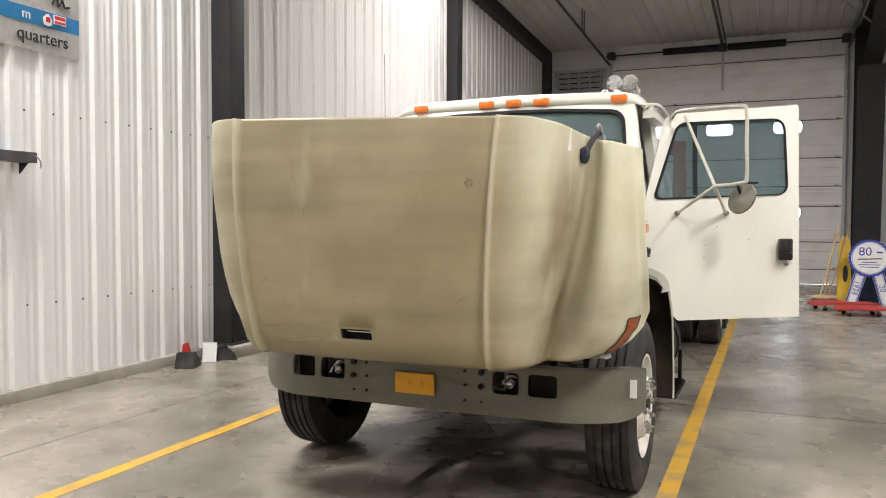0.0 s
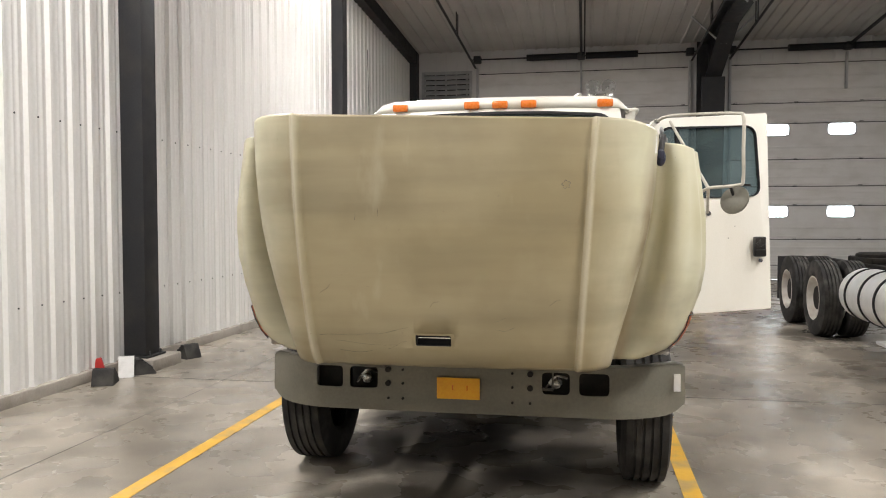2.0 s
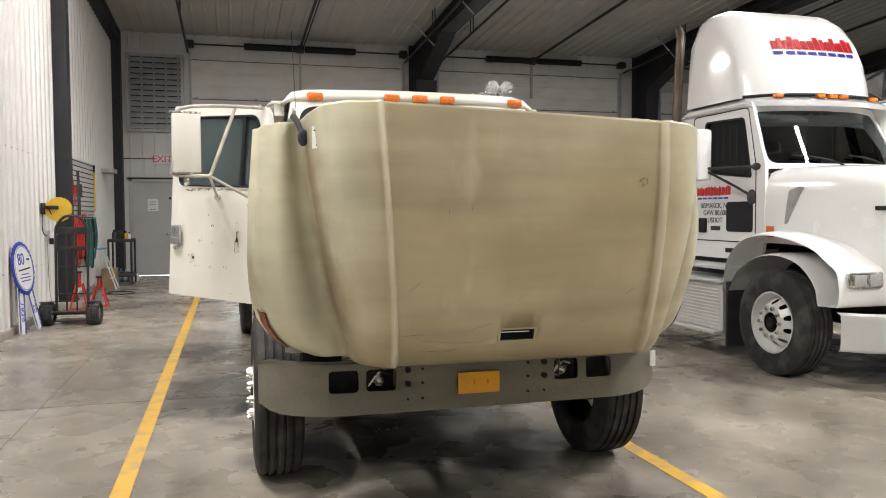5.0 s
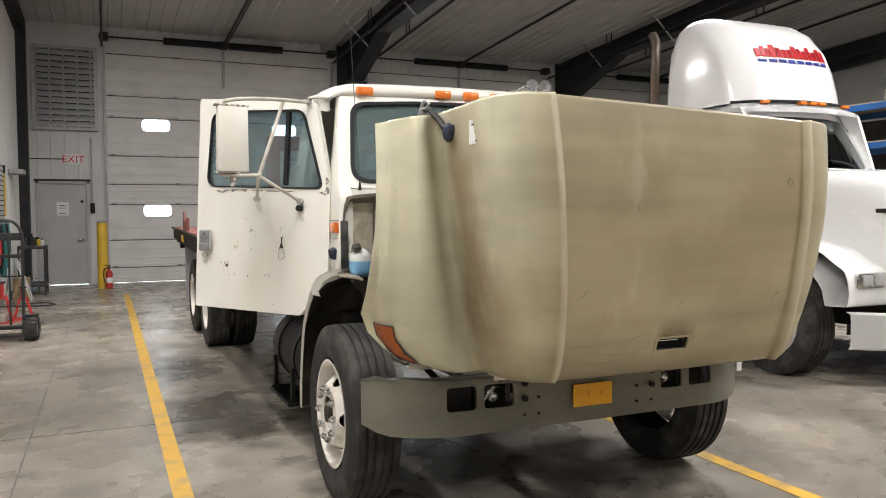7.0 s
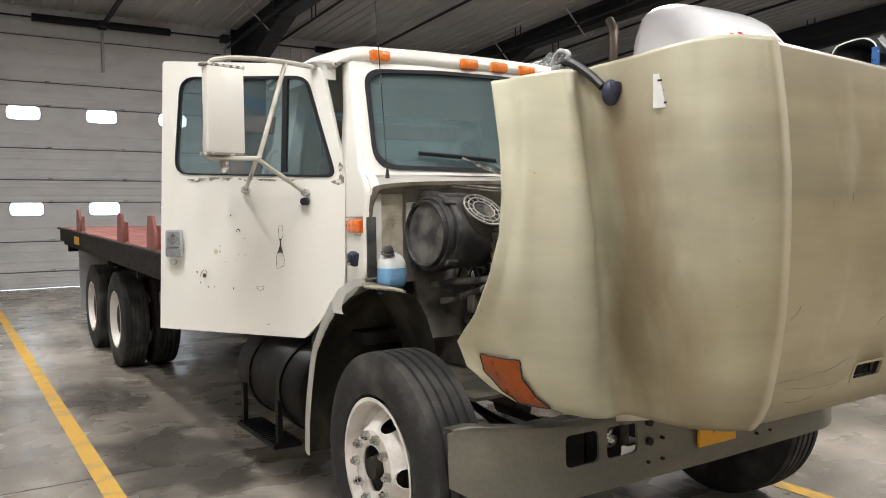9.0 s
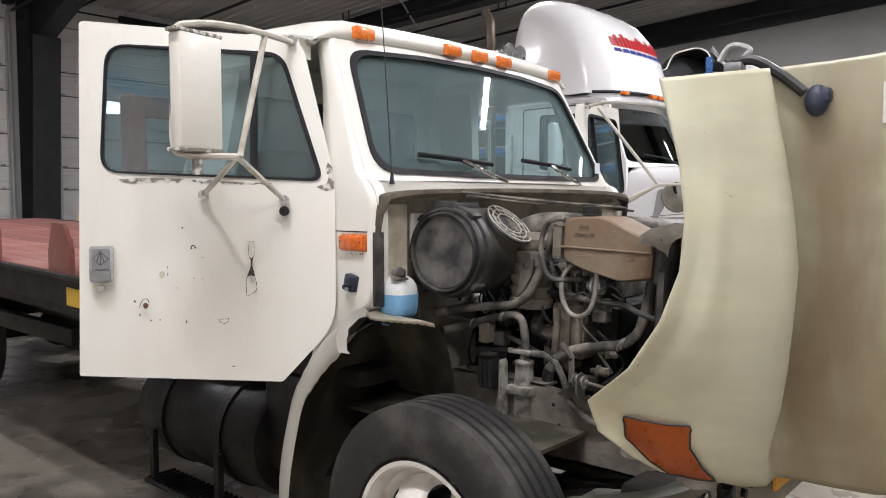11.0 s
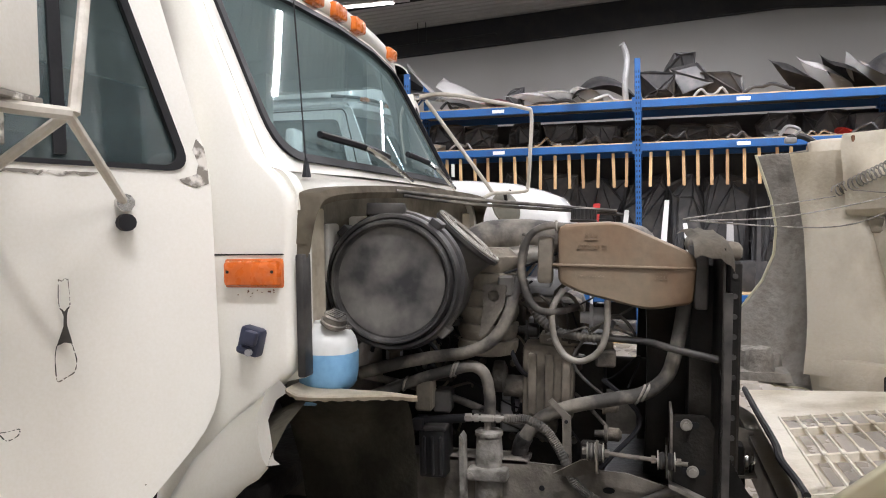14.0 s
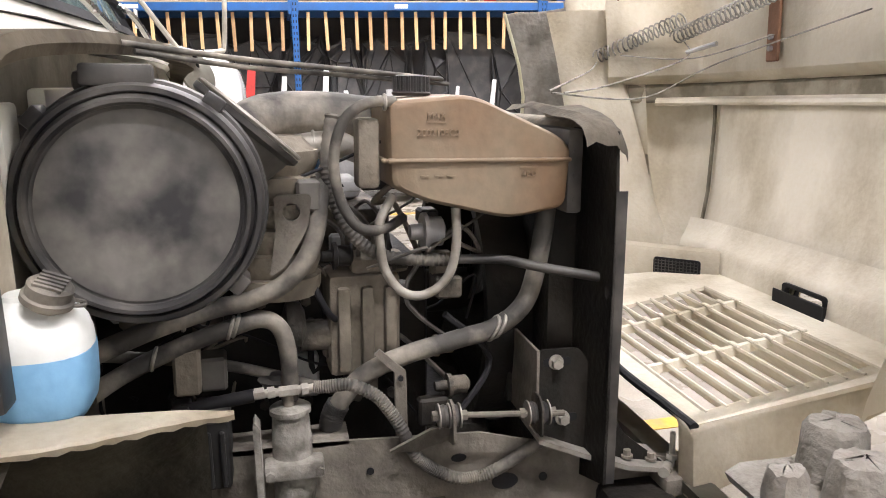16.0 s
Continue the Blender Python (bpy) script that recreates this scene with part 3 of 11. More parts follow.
# back wall with three overhead door openings and a personnel door
DOORS = ((-3.97, 1.70), (2.80, 8.50), (9.95, 15.4))
DTOP = 5.72
MD = (-5.55, -4.42, 2.52)
bm = B()
cols = [WALL_L - 0.3, MD[0], MD[1], *[v for d in DOORS for v in d], WALL_R + 0.3]
for a, b in zip(cols[0::2], cols[1::2]):
    box(bm, a, b, WALL_B, WALL_B + 0.22, -0.2, 7.6)
box(bm, MD[0], MD[1], WALL_B, WALL_B + 0.22, MD[2], 7.6)
for a, b in DOORS:
    box(bm, a, b, WALL_B, WALL_B + 0.22, DTOP, 7.6)
structure("wall_back", bm, M["backwall"], "light grey panel wall with overhead doors")
bm = B()
for x in np.arange(WALL_L + 0.1, DOORS[0][0] - 0.1, 0.30):
    box(bm, x, x + 0.045, WALL_B - 0.025, WALL_B - 0.002, 2.60, roof_z(WALL_B), 0.006, 1)
for x in np.arange(DOORS[0][0], WALL_R, 0.30):
    box(bm, x, x + 0.045, WALL_B - 0.025, WALL_B - 0.002, DTOP + 0.05, roof_z(WALL_B), 0.006, 1)
structure("wall_back_ribs", bm, M["backwall"], "raised ribs of the wall panels")

# daylight behind the door windows
bm = box(B(), -14, 34, WALL_B + 2.0, WALL_B + 2.02, -0.2, 8)
structure("backdrop", bm, M["daylight"], "bright overcast daylight outside")


def overhead_door(a, b, k):
    base = ((a + b) / 2, WALL_B + 0.08, 0)
    d = thing("overhead_door", base, "white ribbed sectional overhead door with small windows", "garage door", "overhead doors", "structure")
    cuts = [0.0, 0.40, 1.09, 1.98, 2.49, 3.20, 4.15, 4.69, DTOP]
    y0, y1 = WALL_B + 0.06, WALL_B + 0.11
    w0 = a + 1.15
    wins = [w0 + 1.63 * i for i in range(3)]
    for i, (z0, z1) in enumerate(zip(cuts[:-1], cuts[1:])):
        holes = []
        if i in (2, 5):
            zc = 1.81 if i == 2 else 3.97
            holes = [rounded([(x - 0.34, zc - 0.155), (x + 0.34, zc - 0.155), (x + 0.34, zc + 0.155), (x - 0.34, zc + 0.155)], 0.12) for x in wins]
        bm = sheet(B(), [(a, z0 + 0.006), (b, z0 + 0.006), (b, z1 - 0.006), (a, z1 - 0.006)], holes, y0, y1, lambda p, q, t: (p, t, q))
        # shallow pressed ribs across each section
        for z in ((z0 * 2 + z1) / 3, (z0 + z1 * 2) / 3, z0 + 0.06, z1 - 0.07):
            if not any(abs(z - zc_) < 0.20 for zc_ in ((1.81, 3.97) if holes else ())):
                prism(bm, [(y0 + 0.002, z - 0.035), (y0 - 0.009, z - 0.02), (y0 - 0.009, z + 0.018), (y0 + 0.002, z + 0.026)], a + 0.02, b - 0.02, "x")
        sec = part("section", bm, M["doorpanel"], d)
        part("section_joint", box(B(), a, b, y0 - 0.010, y0 + 0.03, z1 - 0.030, z1 - 0.006), M["doorseal"], sec)
        part("section_lip", prism(B(), [(y0, z1 - 0.006), (y0 - 0.026, z1 - 0.006), (y0 - 0.028, z1 + 0.004), (y0, z1 + 0.018)], a, b, "x"), M["doorpanel"], sec)
        if holes:
            zc = 1.81 if i == 2 else 3.97
            for x in wins:
                o = rounded([(x - 0.36, zc - 0.175), (x + 0.36, zc - 0.175), (x + 0.36, zc + 0.175), (x - 0.36, zc + 0.175)], 0.13)
                h = rounded([(x - 0.335, zc - 0.15), (x + 0.335, zc - 0.15), (x + 0.335, zc + 0.15), (x - 0.335, zc + 0.15)], 0.12)
                bm = sheet(B(), o, [h], y0 - 0.012, y0 - 0.001, lambda p, q, t: (p, t, q))
                part("window_frame", bm, M["louvre"], sec)
                bm = sheet(B(), h, [], y0 + 0.02, y0 + 0.026, lambda p, q, t: (p, t, q))
                pn = part("pane", bm, M["lens"], sec)
                pn.visible_shadow = False
        # hinges
        bm = B()
        for x in (a + 0.12, a + 1.65, a + 3.25, b - 0.12):
            box(bm, x - 0.05, x + 0.05, y0 - 0.02, y0, z1 - 0.03, z1 + 0.02, 0.006, 1)
        part_each("hinge", bm, M["steel"], sec)
    # tracks, spring tubes and shaft above
    for x in (a - 0.04, b + 0.04):
        bm = box(B(), x - 0.03, x + 0.03, WALL_B - 0.10, WALL_B - 0.01, 0.0, DTOP + 0.15, 0.008, 1)
        part("track", bm, M["louvre"], d)
    for x in (a - 0.07, b + 0.07):
        bm = B()
        cyl(bm, (x, 21.7, DTOP + 0.12), (x, 8.5, roof_z(8.5) - 0.55), 0.03, seg=8)
        for y in (18.5, 14.5, 10.5):
            z = DTOP + 0.12 + (21.7 - y) / 13.2 * (roof_z(8.5) - 0.55 - DTOP - 0.12)
            box(bm, x - 0.012, x + 0.012, y - 0.12, y - 0.10, z, roof_z(y), 0)
            box(bm, x - 0.012, x + 0.012, y + 0.10, y + 0.12, z, roof_z(y), 0)
            box(bm, x - 0.012, x + 0.012, y - 0.12, y + 0.12, z, z + 0.02, 0)
        part("track_rail", bm, M["steel"], d)
    mid = (a + b) / 2
    bm = cyl(B(), (a - 0.15, WALL_B - 0.22, 6.06), (b + 0.15, WALL_B - 0.22, 6.06), 0.022, seg=10)
    part("shaft", bm, M["steel"], d)
    for x0, x1 in ((mid - 1.48, mid - 0.10), (mid + 0.12, mid + 1.50)):
        bm = tube(B(), [(x0 + (x1 - x0) * i / 60, WALL_B - 0.22, 6.06) for i in range(61)], 0.085, seg=12, n=1, ribs=0.08)
        part("torsion_spring", bm, M["gasket"], d, "black coiled torsion spring")
    for x in (a - 0.02, mid, b + 0.02):
        bm = box(B(), x - 0.10, x + 0.10, WALL_B - 0.28, WALL_B - 0.02, 5.98, 6.16, 0.02)
        part("bearing_bracket", bm, M["steel"], d)
    bm = box(B(), mid - 0.03, mid + 0.03, WALL_B - 0.06, WALL_B + 0.05, 5.0, 5.95, 0.008, 1)
    part("operator_arm", bm, M["louvre"], d)
    bm = B()
    cyl(bm, (mid, 21.6, 6.10), (mid, 6.0, roof_z(6.0) - 0.25), 0.035, seg=8)
    cyl(bm, (mid + 0.09, 21.6, 6.14), (mid + 0.09, 6.0, roof_z(6.0) - 0.22), 0.02, seg=8)
    part("operator_rail", bm, M["steel"], d)
    return d


for k, (a, b) in enumerate(DOORS):
    overhead_door(a, b, k)

# personnel door
d = thing("door_1", ((MD[0] + MD[1]) / 2, WALL_B, 0), "grey steel personnel door with a lever handle and notice", "door", kind="structure")
bm = box(B(), MD[0] + 0.05, MD[1] - 0.05, WALL_B + 0.03, WALL_B + 0.075, 0.01, MD[2] - 0.05, 0.004, 1)
leaf = part("door_leaf", bm, M["mandoor"], d)
bm = B()
box(bm, MD[0] - 0.03, MD[0] + 0.05, WALL_B - 0.03, WALL_B + 0.1, 0, MD[2] + 0.02, 0.006, 1)
box(bm, MD[1] - 0.05, MD[1] + 0.03, WALL_B - 0.03, WALL_B + 0.1, 0, MD[2] + 0.02, 0.006, 1)
box(bm, MD[0] - 0.03, MD[1] + 0.03, WALL_B - 0.03, WALL_B + 0.1, MD[2] - 0.05, MD[2] + 0.03, 0.006, 1)
part("door_frame", bm, M["mandoor"], d)
bm = box(B(), MD[0] - 0.06, MD[1] + 0.06, WALL_B - 0.07, WALL_B - 0.02, MD[2] + 0.02, MD[2] + 0.06, 0.01)
part("drip_cap", bm, M["steel"], d)
bm = B()
cyl(bm, (MD[1] - 0.13, WALL_B + 0.03, 1.12), (MD[1] - 0.13, WALL_B - 0.05, 1.12), 0.03, seg=12)
box(bm, MD[1] - 0.27, MD[1] - 0.12, WALL_B - 0.055, WALL_B - 0.035, 1.09, 1.12, 0.006)
part("door_handle", bm, M["chrome"], leaf)
bm = cyl(B(), (MD[1] - 0.15, WALL_B + 0.03, 2.04), (MD[1] - 0.15, WALL_B - 0.0, 2.04), 0.035, seg=12)
part("deadbolt", bm, M["steel"], leaf)
bm = box(B(), MD[0] + 0.42, MD[0] + 0.68, WALL_B + 0.022, WALL_B + 0.029, 1.70, 2.02)
nt_ = part("notice", bm, M["paper"], leaf, "white paper notice")
for z in (1.94, 1.88, 1.75):
    bm = box(B(), MD[0] + 0.47, MD[0] + 0.62, WALL_B + 0.018, WALL_B + 0.021, z - 0.008, z + 0.008)
    part("writing_line", bm, M["ink"], leaf)

# wide louvre above the personnel door
d = thing("wall_louvre", (-5.0, WALL_B, 3.7), "galvanised slatted ventilation louvre above the door", "louvre", kind="structure")
for x0, x1, z0, z1 in ((-5.60, -5.52, 3.80, 5.75), (-4.24, -4.16, 3.80, 5.75), (-5.60, -4.16, 3.76, 3.84), (-5.60, -4.16, 5.71, 5.79)):
    part("frame", box(B(), x0, x1, WALL_B - 0.10, WALL_B - 0.004, z0, z1, 0.006, 1), M["louvre"], d)
part("backing", box(B(), -5.52, -4.24, WALL_B - 0.02, WALL_B - 0.008, 3.84, 5.71), M["gasket"], d)
for i in range(13):
    z = 3.85 + i * 0.143
    bm = prism(B(), [(WALL_B - 0.030, z + 0.128), (WALL_B - 0.095, z + 0.028), (WALL_B - 0.098, z), (WALL_B - 0.090, z), (WALL_B - 0.087, z + 0.024), (WALL_B - 0.025, z + 0.121)], -5.52, -4.24, "x")
    part("slat", bm, M["louvre"], d)

d = thing("exit_sign", (-4.74, WALL_B, 2.95), "white exit sign with red letters on the wall", "exit sign")
bm = box(B(), -4.94, -4.54, WALL_B - 0.06, WALL_B - 0.003, 2.93, 3.19, 0.01)
part("sign_body", bm, M["paper"], d)
text_part("lettering", "EXIT", 0.24, Matrix.Translation((-4.74, WALL_B - 0.064, 3.06)) @ Matrix.Rotation(radians(90), 4, "X"), M["redink"], d, "red EXIT letters", depth=0.003)
bm = tube(B(), [(-5.9, WALL_B - 0.02, 3.07), (-4.94, WALL_B - 0.02, 3.07)], 0.012, n=1, seg=6)
part("conduit", bm, M["steel"], d)

# ceiling: ribbed liner in two slopes
bm = B()
for ys in ((WALL_F, RIDGE), (RIDGE, WALL_B)):
    cols = []
    x = WALL_L
    while x < WALL_R:
        for dx, dz in ((0, 0), (0.22, 0), (0.24, -0.03), (0.28, -0.03), (0.30, 0)):
            cols.append((min(x + dx, WALL_R), dz))
        x += 0.30
    a = [bm.verts.new((x, ys[0], roof_z(ys[0]) + dz)) for x, dz in cols]
    b = [bm.verts.new((x, ys[1], roof_z(ys[1]) + dz)) for x, dz in cols]
    for i in range(len(cols) - 1):
        bm.faces.new((a[i], a[i + 1], b[i + 1], b[i]))
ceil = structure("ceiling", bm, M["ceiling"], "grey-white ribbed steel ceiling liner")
bm = box(B(), WALL_L - 0.3, WALL_R + 0.3, WALL_F - 0.3, WALL_B + 0.3, 7.65, 7.8)
structure("roof", bm, M["ceiling"], "roof above the liner")


# steel frames: columns in the back wall, haunches and rafters
def i_beam(bm, pts_lo, pts_hi, x, flange=0.13, tw=0.012, tf=0.02):
    """Web between two polylines in (y, z), with flanges along both."""
    n = len(pts_lo)
    for i in range(n - 1):
        prism(bm, [pts_lo[i], pts_lo[i + 1], pts_hi[i + 1], pts_hi[i]], x - tw / 2, x + tw / 2, "x")
        for pl, s in ((pts_lo, -1), (pts_hi, 1)):
            (y0, z0), (y1, z1) = pl[i], pl[i + 1]
            L = math.hypot(y1 - y0, z1 - z0)
            nx, nz = -(z1 - z0) / L * tf * s, (y1 - y0) / L * tf * s
            prism(bm, [(y0, z0), (y1, z1), (y1 + nx, z1 + nz), (y0 + nx, z0 + nz)], x - flange, x + flange, "x")


def frame_line(x, name, flange, post):
    bm = B()
    i_beam(bm, [(WALL_B - 0.55, 0.0), (WALL_B - 0.95, 5.25)], [(WALL_B - 0.03, 0.0), (WALL_B - 0.03, roof_z(WALL_B))], x, post)
    i_beam(bm, [(WALL_B - 0.95, 5.25), (WALL_B - 3.2, 6.05), (8.0, roof_z(8) - 0.72), (RIDGE, roof_z(RIDGE) - 0.75)],
           [(WALL_B - 0.03, roof_z(WALL_B) - 0.05), (WALL_B - 3.2, roof_z(WALL_B - 3.2) - 0.05), (8.0, roof_z(8) - 0.05), (RIDGE, roof_z(RIDGE) - 0.05)], x, flange)
    i_beam(bm, [(RIDGE, roof_z(RIDGE) - 0.75), (WALL_F + 3, 6.05), (WALL_F + 0.9, 5.3)],
           [(RIDGE, roof_z(RIDGE) - 0.05), (WALL_F + 3, roof_z(WALL_F + 3) - 0.05), (WALL_F + 0.1, roof_z(WALL_F) - 0.05)], x, flange)
    ob = structure(name, bm, M["steel"], "dark painted steel portal frame with haunch")
    return ob


frame_line(2.20, "portal_frame", 0.20, 0.29)
frame_line(9.15, "portal_frame", 0.20, 0.20)
# purlin braces
bm = B()
for x in (2.20, 9.15):
    for y in (19.5, 16.5, 13.0, 9.5, 6.0):
        for s in (-1, 1):
            cyl(bm, (x + s * 0.05, y, roof_z(y) - 0.70), (x + s * 0.75, y, roof_z(y) - 0.03), 0.022, seg=6)
structure("flange_brace", bm, M["louvre"], "thin angled braces at the rafters")
# end rafters on both gable walls
for x, n in ((WALL_L + 0.12, "gable_rafter_left"), (WALL_R - 0.12, "gable_rafter_right")):
    bm = B()
    dpt = 0.34 if x < 0 else 0.72
    for ya, yb in ((WALL_B, RIDGE), (RIDGE, WALL_F)):
        prism(bm, [(ya, roof_z(ya) - dpt), (yb, roof_z(yb) - dpt), (yb, roof_z(yb) - 0.03), (ya, roof_z(ya) - 0.03)], x - 0.11, x + 0.11, "x")
    structure(n, bm, M["steel"], "dark painted rafter along the gable wall")


def wall_column(y, w, proud, name="wall_column"):
    bm = B()
    box(bm, WALL_L - 0.02, WALL_L + proud, y - w / 2, y + w / 2, 0.146, roof_z(y) - 0.1, 0.012, 2)
    box(bm, WALL_L - 0.02, WALL_L + proud + 0.05, y - w / 2 - 0.04, y + w / 2 + 0.04, 0.12, 0.145)
    for s in (-1, 1):
        cyl(bm, (WALL_L + proud + 0.025, y + s * 0.1, 0.145), (WALL_L + proud + 0.025, y + s * 0.1, 0.19), 0.014, seg=6)
    structure(name, bm, M["steel"], "dark painted steel column at the wall")
    bm = box(B(), WALL_L - 0.02, WALL_L + proud + 0.16, y - w / 2 - 0.12, y + w / 2 + 0.18, -0.02, 0.125, 0.015)
    structure("column_footing", bm, M["kerb"], "raised concrete footing under the column")


wall_column(7.81, 0.28, 0.26)
wall_column(14.82, 0.28, 0.26)
wall_column(0.6, 0.30, 0.26)
wall_column(-6.5, 0.30, 0.26)
bm = box(B(), WALL_L - 0.02, WALL_L + 0.24, WALL_B - 0.32, WALL_B - 0.003, 0, roof_z(WALL_B))
structure("corner_column", bm, M["steel"], "dark steel corner column")


# strip lamps under the ceiling
def strip_lamp(x, y, power, along="x"):
    z = roof_z(y) - 0.42
    d = thing("strip_light", (x, y, z), "long white strip light hung under the ceiling", "ceiling light", "shop strip lights")
    lx, ly = (1.22, 0.09) if along == "x" else (0.09, 1.22)
    bm = box(B(), x - lx, x + lx, y - ly, y + ly, z + 0.03, z + 0.10, 0.01, 1)
    part("housing", bm, M["paper"], d)
    bm = box(B(), x - lx * 0.98, x + lx * 0.98, y - ly * 0.7, y + ly * 0.7, z + 0.005, z + 0.028, 0.008, 1)
    part("diffuser", bm, M["tube"], d)
    bm = B()
    for s in (-0.7, 0.7):
        px, py = (x + s * lx, y) if along == "x" else (x, y + s * ly)
        cyl(bm, (px, py, z + 0.09), (px, py, roof_z(py)), 0.006, seg=6)
    part_each("hanger", bm, M["steel"], d)
    la = bpy.data.lights.new("strip_lamp", "AREA")
    la.shape, la.size, la.size_y = "RECTANGLE", 2 * lx, 2 * ly
    la.energy, la.color = power, (1.0, 0.965, 0.91)
    lo = new("strip_lamp", la)
    lo.location = (x, y, z - 0.012)
    return d


for x, y, p in LAMPS:
    strip_lamp(x, y, p, "y")

# ---- cream truck with its hood tipped open ----
truck = thing("cream_truck", (C, 8.0, 0), "cream conventional flatbed truck with its hood tipped open", "truck")
F_AX = 5.11


def lerp(a, b, t):
    return a + (b - a) * t


def table(rows, t):
    """Smooth lookup in rows of (key, value)."""
    for (k0, v0), (k1, v1) in zip(rows[:-1], rows[1:]):
        if t <= k1:
            s = (t - k0) / (k1 - k0)
            s = max(0.0, min(1.0, s))
            return lerp(v0, v1, s)
    return rows[-1][1]


def wheel(cx, cy, out, r=0.5, w=0.28, rim_mat=None, parent=None, dual=False, steer=True, holes=5, nuts=10, hole_r=(0.042, 0.055), hub=True, rr=0.30):
    """A road wheel; cx is the middle of its tread, out = -1 or 1 the side of its outer face."""
    rim_mat = rim_mat or M["rim"]
    wt = part("wheel", cyl(B(), (cx - 0.08, cy, r), (cx + 0.08, cy, r), 0.16, seg=24), M["chassis"], parent, "")
    h = w / 2
    prof = [(-h * 0.80, rr), (-h * 0.97, rr + 0.02), (-h * 1.06, rr + 0.09), (-h * 1.0, r - 0.055), (-h * 0.90, r - 0.015)]
    n = 5
    g0, g1 = -h * 0.86, h * 0.86
    prof.append((g0, r - 0.004))
    for i in range(1, n):
        c0 = g0 + (g1 - g0) * i / n
        prof += [(c0 - 0.009, r), (c0 - 0.006, r - 0.014), (c0 + 0.006, r - 0.014), (c0 + 0.009, r)]
    prof += [(g1, r - 0.004), (h * 0.90, r - 0.015), (h * 1.0, r - 0.055), (h * 1.06, rr + 0.09), (h * 0.97, rr + 0.02), (h * 0.80, rr)]
    bm = lathe(B(), prof, (cx, cy, r), "x", 56, closed=False)
    part("tyre", bm, M["tyre"], wt, "black ribbed truck tyre")
    o = out
    # rim barrel and disc
    if steer:
        disc = [(o * h * 0.97, rr + 0.005), (o * h * 0.97, rr - 0.012), (o * h * 0.80, rr - 0.022), (o * h * 0.45, rr - 0.035), (o * h * 0.30, rr - 0.06)]
        face_a, face_r = o * h * 0.36, rr - 0.06
        cone_a = o * h * 1.05
    else:
        disc = [(o * h * 0.97, rr + 0.005), (o * h * 0.97, rr - 0.012), (o * h * 0.6, rr - 0.03), (-o * h * 0.2, rr - 0.04), (-o * h * 0.75, rr - 0.07)]
        face_a, face_r = -o * h * 0.72, rr - 0.07
        cone_a = -o * h * 0.95
    bm = lathe(B(), disc, (cx, cy, r), "x", 48, closed=False)
    # dished disc with hand holes: from face_r in to the bolt ring
    def dish(a, b, t):
        q = math.hypot(a, b)
        s = max(0.0, min(1.0, (face_r - q) / (face_r - 0.165)))
        s = s * s * (3 - 2 * s)
        return (cx + lerp(face_a, cone_a, s) + t, cy + a, r + b)
    hl = []
    for i in range(holes):
        t = 2 * math.pi * (i + 0.5) / holes
        d0 = (face_r + 0.165) / 2
        hl.append([(d0 * math.cos(t) + hole_r[0] * math.cos(u) * math.cos(t) - hole_r[1] * math.sin(u) * math.sin(t),
                    d0 * math.sin(t) + hole_r[0] * math.cos(u) * math.sin(t) + hole_r[1] * math.sin(u) * math.cos(t)) for u in np.linspace(0, 2 * math.pi, 13)[:-1]])
    # the dish is cut into rings so that it takes its curve
    sheet(bm, ring_pts(0, 0, face_r, n=40), hl + [ring_pts(0, 0, 0.165, n=40)], 0.0, -o * 0.008, dish)
    sheet(bm, ring_pts(0, 0, 0.165, n=40), [ring_pts(0, 0, 0.10, n=24)], 0.0, -o * 0.01, lambda a, b, t: (cx + cone_a + t, cy + a, r + b))
    part("rim", bm, rim_mat, wt, "")
    ha = cx + cone_a
    if hub:
        bm = B()
        d0 = 0.045 if steer else -0.035
        cyl(bm, (ha - o * 0.13, cy, r), (ha - o * d0, cy, r), 0.105 if steer else 0.098, 0.085, seg=24)
        cyl(bm, (ha - o * d0, cy, r), (ha + o * (0.012 if steer else 0.14), cy, r), 0.06, 0.048, seg=20)
        part("hub", bm, M["chassis"], wt, "oily black hub")
    for i in range(nuts):
        t = 2 * math.pi * i / nuts
        nm = lathe(B(), [(-o * 0.005, 0.022), (o * 0.024, 0.020), (o * 0.024, 0.012), (o * 0.036, 0.011)], (ha, cy + 0.143 * math.cos(t), r + 0.143 * math.sin(t)), "x", 6)
        part("wheel_nut", nm, M["chrome"], wt)
    return wt


for s in (-1, 1):
    wheel(C + (-1.085 if s < 0 else 1.01), F_AX - (-0.03 if s < 0 else 0.09), s, w=0.27, parent=truck, hole_r=(0.026, 0.042), rim_mat=M["rimwhite"])
for y in (11.05, 12.55):
    for s in (-1, 1):
        wheel(C + s * 1.10, y, s, r=0.51, w=0.26, parent=truck, steer=False)
        wheel(C + s * 0.78, y, s, r=0.51, w=0.26, parent=truck, steer=False, hub=False, nuts=0)

# --- bumper ---
def bumper_y(u):
    a = abs(u)
    return 4.30 + 0.012 * a + (0.24 * ((a - 0.78) / 0.43) ** 2 if a > 0.78 else 0)


